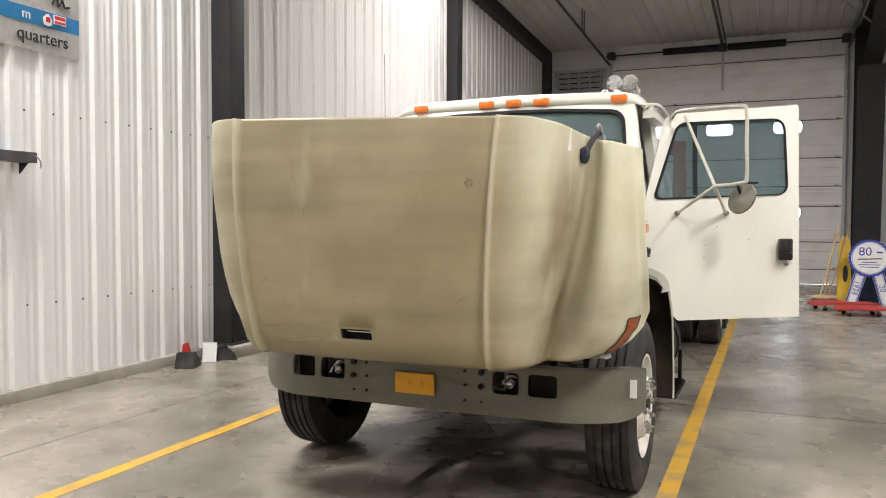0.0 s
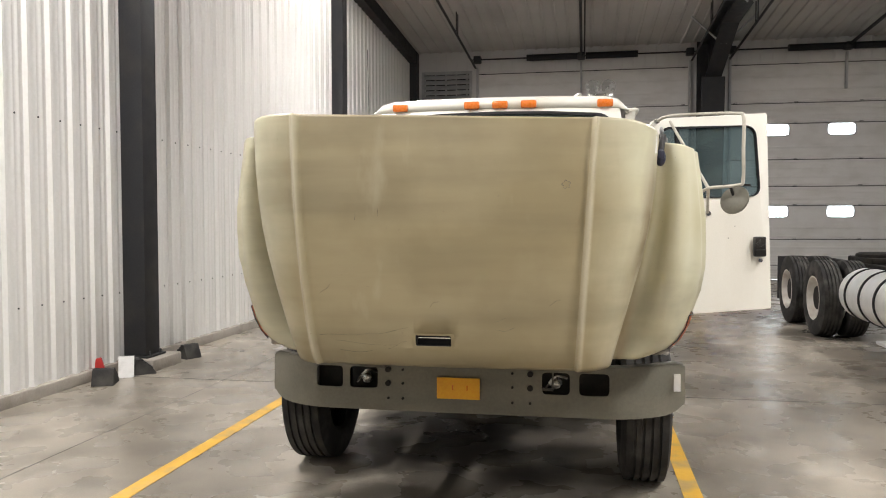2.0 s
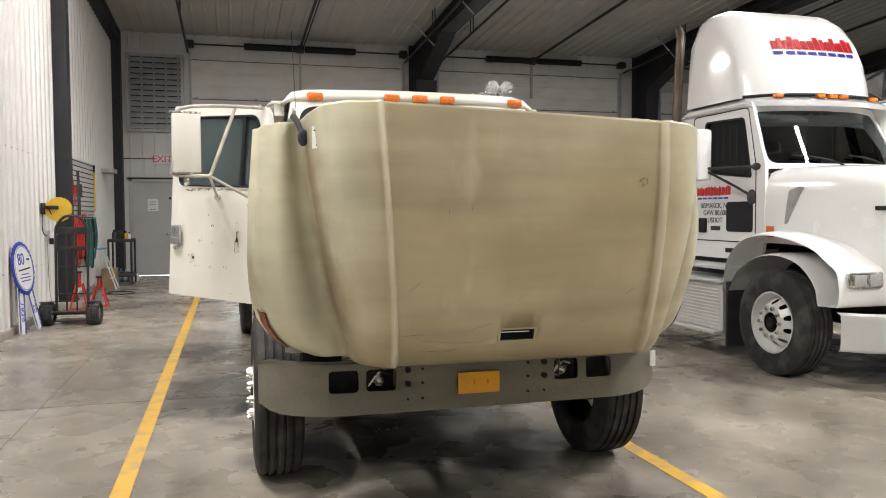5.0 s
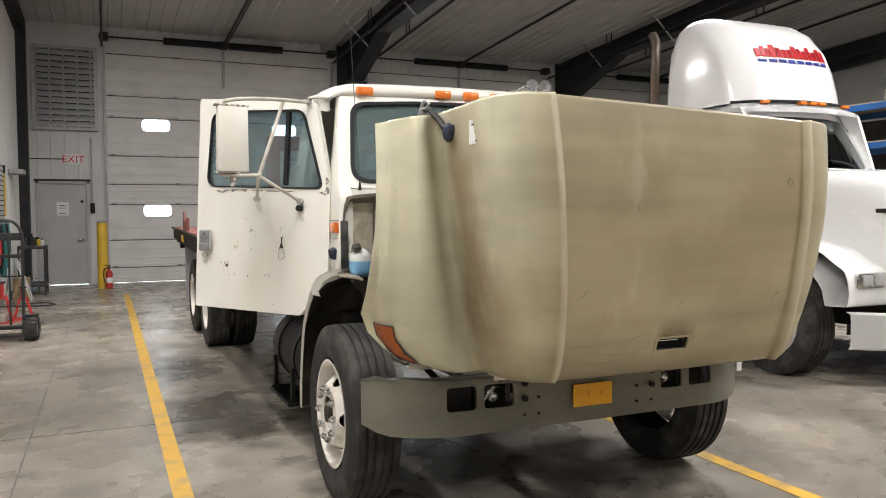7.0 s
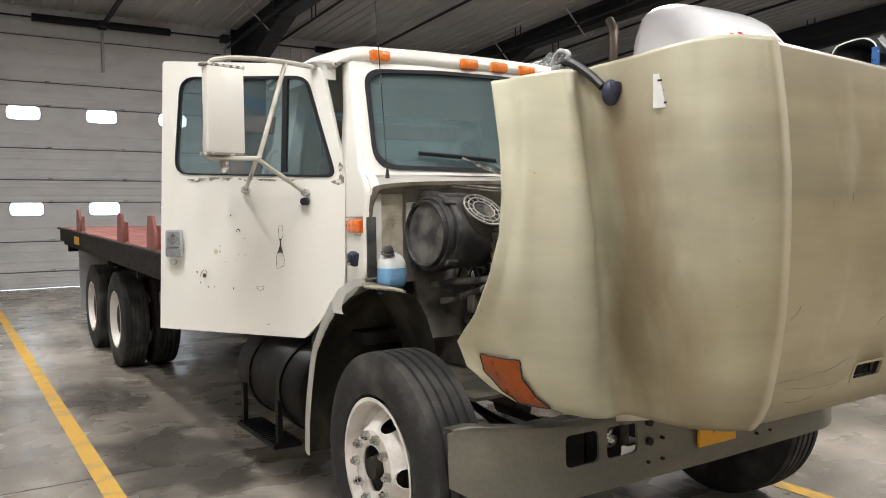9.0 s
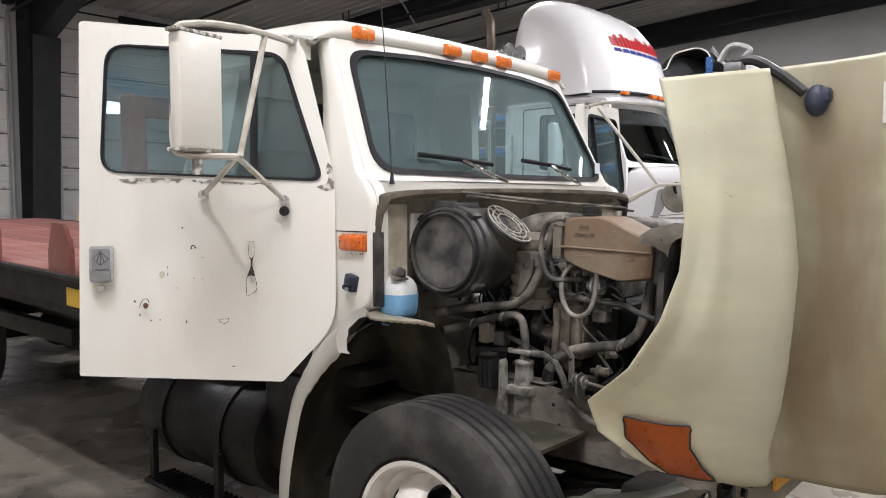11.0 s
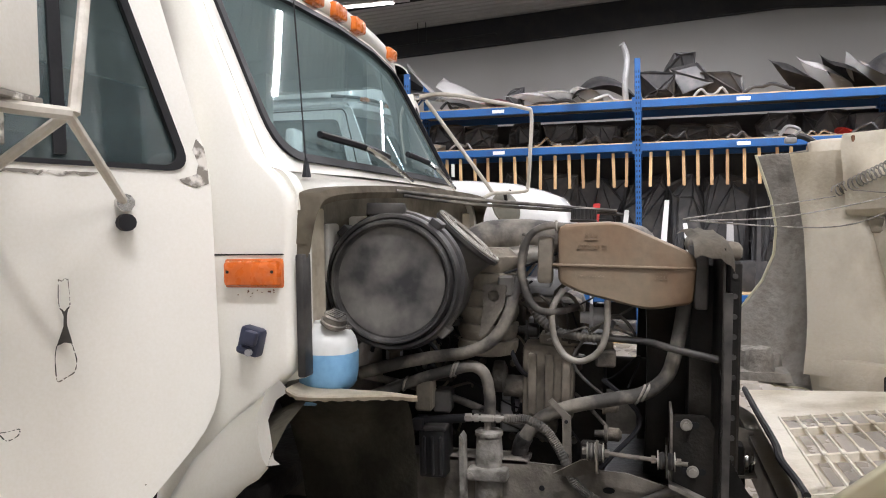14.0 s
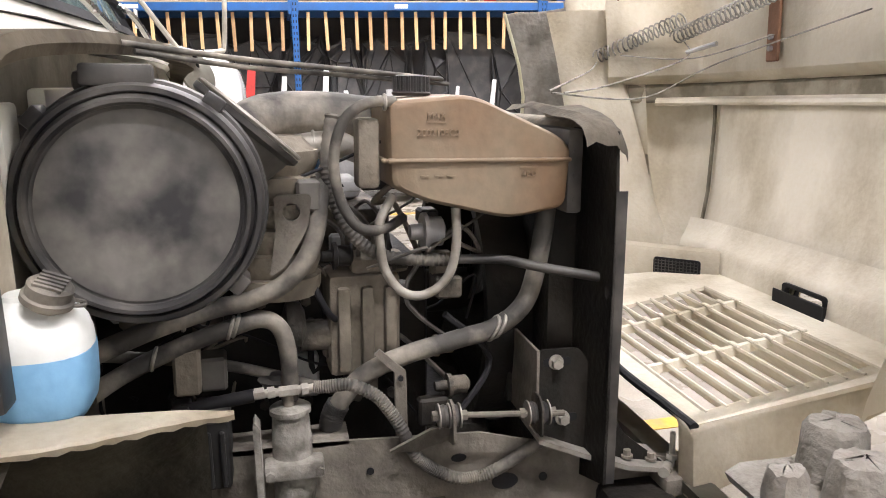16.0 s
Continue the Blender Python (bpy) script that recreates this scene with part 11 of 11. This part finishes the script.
# hand truck
def hand_truck(x, y, turn):
    m = Matrix.Translation((x, y, 0)) @ Matrix.Rotation(radians(turn), 4, "Z")
    ob = thing("hand_truck", (x, y, 0), "black tubular hand truck with fat knobbly tyres", "hand truck")

    def put(name, bm, mat, par=ob, label=""):
        bm.transform(m)
        return part(name, bm, mat, par, label)

    put("frame", tube(B(), [(-0.22, 0.02, 0.14), (-0.22, 0.03, 0.6), (-0.22, 0.06, 1.3), (-0.21, 0.07, 1.44), (-0.12, 0.08, 1.57), (0, 0.08, 1.60), (0.12, 0.08, 1.57), (0.21, 0.07, 1.44), (0.22, 0.06, 1.3), (0.22, 0.03, 0.6), (0.22, 0.02, 0.14)], 0.019, seg=10, n=4), M["black"])
    for xx in (-0.08, 0.06):
        put("upright", tube(B(), [(xx, 0.03, 0.16), (xx, 0.04, 0.7), (xx, 0.065, 1.40)], 0.013, seg=8, n=2), M["black"])
    for z, h in ((0.45, 0.02), (0.85, 0.02), (1.12, 0.05), (1.38, 0.10)):
        put("crossbar", box(B(), -0.215, 0.215, 0.025 + z * 0.025, 0.05 + z * 0.025, z - h / 2, z + h / 2, 0.006, 1), M["black"])
    put("toe_plate", box(B(), -0.26, 0.26, 0.04, 0.34, 0.035, 0.05, 0.004, 1), M["black"])
    put("axle", cyl(B(), (-0.30, -0.06, 0.165), (0.30, -0.06, 0.165), 0.014, seg=10), M["steel"])
    put("axle_shelf", box(B(), -0.24, 0.24, -0.10, 0.03, 0.17, 0.20, 0.006, 1), M["black"])
    for s in (-1, 1):
        put("mudguard", box(B(), *sorted((s * 0.23, s * 0.42)), -0.12, 0.0, 0.335, 0.345, 0.003, 1), M["black"])
        bm = lathe(B(), [(-0.07, 0.09), (-0.085, 0.11), (-0.085, 0.145), (-0.06, 0.163), (-0.03, 0.165), (-0.026, 0.155), (-0.012, 0.155), (-0.008, 0.165), (0.008, 0.165), (0.012, 0.155), (0.026, 0.155), (0.03, 0.165), (0.06, 0.163), (0.085, 0.145), (0.085, 0.11), (0.07, 0.09)], (s * 0.325, -0.06, 0.165), "x", 36, closed=False)
        for k in range(18):
            t = 2 * math.pi * k / 18
            for a in (-0.055, 0.0, 0.055):
                b2 = box(B(), s * 0.325 + a - 0.02, s * 0.325 + a + 0.02, -0.012, 0.012, 0.158, 0.171)
                b2.transform(Matrix.Translation((0, -0.06, 0.165)) @ Matrix.Rotation(t + a, 4, "X"))
                me = bpy.data.meshes.new("t")
                b2.to_mesh(me)
                b2.free()
                bm.from_mesh(me)
                bpy.data.meshes.remove(me)
        put("tyre", bm, M["tyre"], ob, "knobbly black pneumatic tyre")
        put("rim", lathe(B(), [(-0.06, 0.02), (-0.06, 0.092), (0.06, 0.092), (0.06, 0.02)], (s * 0.325, -0.06, 0.165), "x", 24), M["silver"])
    return ob


hand_truck(-5.31, 12.62, -6)

# yellow hose reel on the wall with its cable and plug
rl = thing("hose_reel", (XW + 0.05, 13.78, 1.55), "round yellow cord reel on the ribbed wall", "reel")
part("reel_disc", lathe(B(), [(-0.05, 0.05), (-0.05, 0.19), (-0.035, 0.195), (-0.03, 0.10), (0.03, 0.10), (0.035, 0.195), (0.05, 0.19), (0.05, 0.05)], (XW + 0.25, 13.78, 1.70), "y", 32), M["yellowpost"], rl)
part("arm", box(B(), XW + 0.03, XW + 0.26, 13.70, 13.73, 1.70, 1.76, 0.008, 1), M["black"], rl)
part("wall_plate", box(B(), XW + 0.02, XW + 0.05, 13.62, 13.84, 1.62, 1.80, 0.006, 1), M["black"], rl)
part("cord", tube(B(), [(XW + 0.16, 13.70, 1.62), (XW + 0.10, 13.6, 1.75), (XW + 0.07, 13.5, 1.6), (XW + 0.06, 13.55, 1.35), (XW + 0.08, 13.72, 1.28)], 0.008, seg=6), M["gasket"], rl)
part("cord", tube(B(), [(XW + 0.08, 13.75, 1.22), (XW + 0.07, 13.80, 0.8), (XW + 0.06, 13.95, 0.3), (XW + 0.10, 14.1, 0.05)], 0.006, seg=6), M["silver"], rl)
ot = thing("power_outlet", (XW + 0.05, 13.85, 1.22), "grey metal outlet box with a plugged-in cord", "outlet")
part("box", box(B(), XW + 0.03, XW + 0.09, 13.78, 13.90, 1.20, 1.36, 0.008, 1), M["silver"], ot)
part("plug", box(B(), XW + 0.09, XW + 0.15, 13.81, 13.87, 1.14, 1.24, 0.015), M["gasket"], ot)
part("flag", prism(B(), [(XW + 0.09, 1.30), (XW + 0.26, 1.40), (XW + 0.20, 1.27)], 13.80, 13.81, "y"), M["paper"], ot)

# slatted tool board
tb = thing("tool_board", (XW + 0.05, 17.3, 1.6), "white slatted tool board on the wall", "tool board")
part("panel", box(B(), XW + 0.03, XW + 0.05, 15.0, 18.40, 1.62, 2.70, 0.003, 1), M["paper"], tb)
for i in range(11):
    z = 1.68 + i * 0.096
    part("slat_groove", box(B(), XW + 0.049, XW + 0.054, 15.0, 18.40, z, z + 0.018), M["gasket"], tb)
lv = thing("spirit_level", (XW + 0.08, 18.38, 1.7), "long yellow spirit level hanging on the tool board", "level")
part("bar", box(B(), XW + 0.055, XW + 0.08, 18.36, 18.43, 1.68, 2.52, 0.006, 1), M["yellowpost"], lv)
part("end_cap", box(B(), XW + 0.053, XW + 0.082, 18.355, 18.435, 2.52, 2.68, 0.006, 1), M["gasket"], lv)


def wall_tool(name, y, z0, z1, mat, label, w=0.05):
    ob = thing(name, (XW + 0.12, y, z0), label, "tool", "tools on the board")
    part("shaft", box(B(), XW + 0.09, XW + 0.115, y - w * 0.35, y + w * 0.35, z0, lerp(z0, z1, 0.62), 0.006), mat, ob)
    part("grip", tube(B(), [(XW + 0.10, y, lerp(z0, z1, 0.58)), (XW + 0.11, y + 0.01, lerp(z0, z1, 0.8)), (XW + 0.10, y, z1)], w * 0.5, seg=8, n=4), mat, ob)
    part("peg", cyl(B(), (XW + 0.05, y, lerp(z0, z1, 0.5)), (XW + 0.11, y, lerp(z0, z1, 0.5)), 0.006, seg=6), M["silver"], ob)
    return ob


wall_tool("bolt_cutter", 15.6, 1.75, 2.30, M["red"], "red bolt cutter hanging on the tool board", 0.09)
wall_tool("bolt_cutter", 15.95, 1.80, 2.15, M["red"], "short red bolt cutter on the tool board", 0.08)
wall_tool("pry_bar", 16.3, 1.55, 2.45, M["scrap"], "long black pry bar on the tool board", 0.05)
wall_tool("grease_gun", 16.45, 1.60, 2.20, M["scrap"], "black grease gun hanging on the wall", 0.09)
wall_tool("pipe_wrench", 16.8, 1.45, 1.62, M["red"], "red pipe wrench hanging on the wall", 0.07)

# hanging hoses and cables
rnd = random.Random(8)
for k, (y, mat, lab) in enumerate(((16.7, "greenhose", "teal air hose coiled on a wall hook"), (17.0, "greenhose", "teal cable loops hanging on the wall"), (17.3, "gasket", "black cable loops hanging on the wall"), (16.4, "gasket", "black jumper cables hanging on the wall"), (17.6, "greenhose", "teal strap loops hanging on the wall"), (16.1, "red", "red jumper cable hanging on the wall"))):
    ob = thing("hose_coil", (XW + 0.15, y, 0.7), lab, "hose", "hoses on the wall")
    part("hook", cyl(B(), (XW + 0.01, y, 1.52), (XW + 0.22, y, 1.54), 0.012, seg=8), M["silver"], ob)
    for j in range(4):
        w, low, x = rnd.uniform(0.07, 0.13), rnd.uniform(0.55, 0.95), XW + 0.08 + 0.035 * j
        part("loop", tube(B(), [(x, y, 1.555), (x + 0.01, y + w, 1.35), (x + 0.02, y + w * 1.2, (1.4 + low) / 2), (x + 0.01, y + w * 0.5, low), (x, y - w * 0.6, low), (x + 0.015, y - w * 1.2, (1.4 + low) / 2), (x, y - w, 1.35)], 0.016, seg=7, n=4, closed=True), M[mat], ob)
bm = tube(B(), [(-5.5, 17.2, 0.012), (-5.2, 16.9, 0.012), (-4.95, 17.1, 0.012), (-5.15, 17.5, 0.012), (-5.5, 17.45, 0.012)], 0.011, seg=6)
single("floor_hose", bm, M["gasket"], (-5.3, 17.2, 0), "black hose lying in a loop on the floor", "hose")
wr = thing("wall_rack", (XW + 0.1, 20.0, 2.6), "grey bracket rack on the wall near the corner", "rack")
part("tray", box(B(), XW + 0.03, XW + 0.30, 19.6, 20.2, 2.58, 2.68, 0.01), M["louvre"], wr)

# red stands beside the hand truck
for x, y, h in ((-5.55, 14.6, 0.62), (-5.3, 15.0, 0.5)):
    ob = thing("jack_stand", (x, y, 0), "red steel jack stand by the wall", "jack stand", "jack stands")
    for s in (-1, 1):
        for q in (-1, 1):
            part("leg", tube(B(), [(x + s * 0.13, y + q * 0.13, 0.012), (x + s * 0.05, y + q * 0.05, h * 0.7)], 0.014, seg=6, n=1), M["red"], ob)
    part("base_plate", box(B(), x - 0.15, x + 0.15, y - 0.15, y + 0.15, 0.0, 0.015), M["red"], ob)
    part("post", cyl(B(), (x, y, h * 0.6), (x, y, h), 0.03, seg=12), M["red"], ob)
    part("saddle", box(B(), x - 0.05, x + 0.05, y - 0.04, y + 0.04, h, h + 0.03, 0.008, 1), M["steel"], ob)

# folding stepladder
ob = thing("stepladder", (-5.5, 18.2, 0), "aluminium stepladder folded open by the wall", "ladder")
for s in (-1, 1):
    part("front_leg", tube(B(), [(-5.42, 18.02 + s * 0.0 + (0.36 if s > 0 else 0), 0.01), (-5.70, 18.06 + (0.28 if s > 0 else 0), 0.88)], 0.016, seg=6, n=1), M["alu"], ob)
    part("rear_leg", tube(B(), [(-5.85, 18.02 + (0.36 if s > 0 else 0), 0.01), (-5.72, 18.06 + (0.28 if s > 0 else 0), 0.86)], 0.012, seg=6, n=1), M["alu"], ob)
for i in range(3):
    z = 0.24 + i * 0.22
    x = lerp(-5.42, -5.70, z / 0.88)
    part("tread", box(B(), x - 0.05, x + 0.03, 18.05, 18.36, z, z + 0.02, 0.004, 1), M["alu"], ob)
part("top_cap", box(B(), -5.80, -5.64, 18.04, 18.37, 0.87, 0.90, 0.006, 1), M["skyblue"], ob)

# black utility cart with its bottles
ct = thing("utility_cart", (-5.50, 19.6, 0), "black plastic utility cart beside the door", "cart")
for z in (0.18, 0.98):
    part("tray", box(B(), -5.76, -5.22, 19.25, 20.0, z, z + 0.07, 0.012), M["black"], ct)
for x in (-5.74, -5.25):
    for y in (19.28, 19.96):
        part("leg", box(B(), x - 0.02, x + 0.02, y - 0.025, y + 0.025, 0.10, 1.0, 0.006, 1), M["black"], ct)
        part("caster", lathe(B(), [(-0.015, 0.02), (-0.015, 0.05), (0.015, 0.05), (0.015, 0.02)], (x, y, 0.05), "x", 16), M["tyre"], ct)
for x, y, r, h, mat, lab in ((-5.62, 19.35, 0.05, 0.22, "scrap", "dark oil bottle on the cart"), (-5.50, 19.40, 0.06, 0.26, "scrap", "dark grease tub on the cart"), (-5.36, 19.32, 0.035, 0.18, "yellowpost", "yellow spray can on the cart"), (-5.30, 19.36, 0.035, 0.16, "washer", "white spray can on the cart"), (-5.42, 19.6, 0.07, 0.18, "scrap", "black funnel tub on the cart")):
    ob = thing("bottle", (x, y, 1.05), lab, "bottle", "bottles on the cart")
    part("body", lathe(B(), [(1.05, r * 0.9), (1.06, r), (1.05 + h * 0.65, r), (1.05 + h * 0.78, r * 0.5), (1.05 + h * 0.8, r * 0.4)], (x, y, 0), "z", 18), M[mat], ob)
    part("cap", cyl(B(), (x, y, 1.05 + h * 0.8), (x, y, 1.05 + h), r * 0.42, seg=12), M["gasket"], ob)
for x, y, mat, lab in ((-5.62, 20.36, "fluid", "clear jug of blue fluid on the floor"), (-5.50, 20.30, "washer", "white plastic jug on the floor"), (-5.37, 20.26, "washer", "white plastic jug with a dark label"), (-5.72, 20.46, "fluid", "jug of blue washer fluid on the floor"), (-5.30, 20.42, "washer", "white plastic jug by the cart")):
    ob = thing("jug", (x, y, 0), lab, "jug", "jugs by the cart")
    bm = B()
    squircle(bm, [(0.0, 0.85), (0.01, 1.0), (0.17, 1.0), (0.22, 0.75), (0.26, 0.32), (0.285, 0.26)], x, y, 0.0, 0.062, 0.078)
    part("body", bm, M[mat], ob)
    part("cap", cyl(B(), (x, y, 0.285), (x, y, 0.31), 0.022, seg=14), M["skyblue"], ob)
    part("handle", tube(B(), [(x, y - 0.05, 0.26), (x, y - 0.085, 0.24), (x, y - 0.09, 0.18), (x, y - 0.076, 0.15)], 0.011, seg=6), M[mat], ob)
    part("label", box(B(), x + 0.0625, x + 0.0645, y - 0.045, y + 0.045, 0.05, 0.14), M["paper"], ob)
bx_ = single("carton", box(B(), -5.80, -5.50, 18.6, 19.0, 0, 0.42, 0.006, 1), M["cardboard"], (-5.65, 18.8, 0), "brown cardboard carton on the floor", "box")

# yellow bollard and fire extinguisher
ob = thing("bollard", (-4.13, 20.45, 0), "safety yellow steel bollard beside the overhead door", "bollard")
part("post", lathe(B(), [(0.0, 0.115), (1.50, 0.115), (1.515, 0.112)], (-4.13, 20.45, 0), "z", 30), M["yellowpost"], ob)
part("dome", lathe(B(), [(1.515, 0.112), (1.55, 0.09), (1.57, 0.05), (1.575, 0.005)], (-4.13, 20.45, 0), "z", 30), M["kerb"], ob)
ob = thing("fire_extinguisher", (-4.0, 20.28, 0), "red fire extinguisher standing at the bollard", "fire extinguisher")
part("cylinder", lathe(B(), [(0.0, 0.06), (0.01, 0.075), (0.36, 0.075), (0.41, 0.05), (0.44, 0.025), (0.47, 0.025)], (-4.0, 20.28, 0), "z", 24), M["red"], ob)
part("valve", box(B(), -4.03, -3.97, 20.25, 20.31, 0.46, 0.52, 0.008), M["black"], ob)
part("lever", box(B(), -4.10, -3.97, 20.265, 20.295, 0.53, 0.545, 0.004, 1), M["black"], ob)
part("hose", tube(B(), [(-4.03, 20.26, 0.49), (-4.10, 20.24, 0.46), (-4.12, 20.22, 0.3), (-4.09, 20.22, 0.14)], 0.012, seg=8), M["gasket"], ob)
part("label", lathe(B(), [(0.14, 0.0755), (0.26, 0.0755)], (-4.0, 20.28, 0), "z", 24, closed=False), M["paper"], ob)
ob = thing("door_control", (-4.32, WALL_B - 0.1, 1.35), "black push-button door control on its conduit", "switch")
part("box", box(B(), -4.38, -4.28, WALL_B - 0.10, WALL_B - 0.02, 1.75, 2.0, 0.01), M["gasket"], ob)
part("conduit", cyl(B(), (-4.33, WALL_B - 0.05, 2.0), (-4.33, WALL_B - 0.05, 3.6), 0.018, seg=8), M["louvre"], ob)
# creepers, brooms and the bin behind the driver door
def creeper(x, y, turn, label):
    m = Matrix.Translation((x, y, 0)) @ Matrix.Rotation(radians(turn), 4, "Z")
    ob = thing("creeper", (x, y, 0), label, "creeper", "creepers on the floor")

    def put(name, bm, mat):
        bm.transform(m)
        part(name, bm, mat, ob)
    outl = rounded([(-0.62, -0.16), (-0.40, -0.30), (0.05, -0.30), (0.20, -0.20), (0.42, -0.22), (0.60, -0.14), (0.60, 0.14), (0.42, 0.22), (0.20, 0.20), (0.05, 0.30), (-0.40, 0.30), (-0.62, 0.16)], 0.06, 4)
    bm = sheet(B(), outl, [rounded([(0.28, -0.09), (0.46, -0.09), (0.46, 0.09), (0.28, 0.09)], 0.05)], 0.0, 1.0, lambda a, b, t: (a, b, 0.075 + 0.03 * t + 0.05 * (b / 0.3) ** 2 + 0.03 * max(0, -a - 0.3)))
    put("body", bm, M["red"])
    for a in (-0.45, 0.0, 0.48):
        for b in (-0.17, 0.17):
            put("wheel", lathe(B(), [(-0.015, 0.012), (-0.015, 0.036), (0.015, 0.036), (0.015, 0.012)], (a, b, 0.036), "y", 16), M["gasket"])
            put("fork", box(B(), a - 0.02, a + 0.02, b - 0.025, b + 0.025, 0.055, 0.10, 0.004, 1), M["silver"])
    return ob


creeper(1.75, 15.15, 10, "red moulded mechanic's creeper on the concrete floor")
creeper(1.35, 15.95, 25, "second red moulded creeper on the concrete floor")
for x, y, tx, ty, z, lab in ((1.02, 17.45, 1.35, 17.65, 1.48, "broom with a wooden handle leaning back"), (1.18, 17.6, 1.56, 17.7, 1.58, "push broom with a wooden handle"), (1.12, 17.7, 1.30, 17.8, 1.35, "long wooden handled squeegee")):
    ob = thing("broom", (x, y, 0), lab, "broom", "brooms by the bin")
    part("handle", tube(B(), [(x, y, 0.08), (tx, ty, z)], 0.014, seg=8, n=1), M["wood"], ob)
    part("head", box(B(), x - 0.16, x + 0.16, y - 0.03, y + 0.03, 0.06, 0.11, 0.008, 1), M["wood"], ob)
    part("bristles", prism(B(), [(y - 0.025, 0.06), (y + 0.025, 0.06), (y + 0.05, 0.0), (y - 0.05, 0.0)], x - 0.155, x + 0.155, "x"), M["scrap"], ob)
ob = thing("wet_floor_sign", (1.47, 17.75, 0), "tall yellow folding floor sign", "floor sign")
for s in (-1, 1):
    bm = sheet(B(), rounded([(-0.13, 0.0), (0.13, 0.0), (0.10, 1.15), (0.05, 1.30), (-0.05, 1.30), (-0.10, 1.15)], 0.03), [rounded([(-0.04, 1.19), (0.04, 1.19), (0.03, 1.25), (-0.03, 1.25)], 0.01)], 0.0, 0.02, lambda a, b, t, s=s: (1.47 + a, 17.78 + s * (0.02 + 0.12 * (1 - b / 1.3)) + t, b))
    part("leaf", bm, M["yellowpost"], ob)
part("mark", sheet(B(), ring_pts(0, 0.55, 0.045, 0.17, 20), [], 0, 1, lambda a, b, t: (1.47 + a + 0.01, 17.775 - (0.02 + 0.12 * (1 - b / 1.3)) - 0.012 + 0.004 * t, b)), M["ink"], ob)
ob = thing("waste_bin", (1.95, 18.1, 0), "dark blue plastic waste bin", "bin")
part("body", lathe(B(), [(0.0, 0.26), (0.02, 0.28), (0.95, 0.33), (0.97, 0.35), (1.0, 0.35), (1.0, 0.32), (0.3, 0.28)], (1.95, 18.1, 0), "z", 28, closed=False), surface("navy_plastic", (0.015, 0.02, 0.05), 0.5, scale=6), ob)
part("lid", lathe(B(), [(1.0, 0.355), (1.03, 0.35), (1.10, 0.22), (1.12, 0.01)], (1.95, 18.1, 0), "z", 28, closed=False), surface("navy_plastic_lid", (0.015, 0.02, 0.05), 0.5, scale=6), ob)
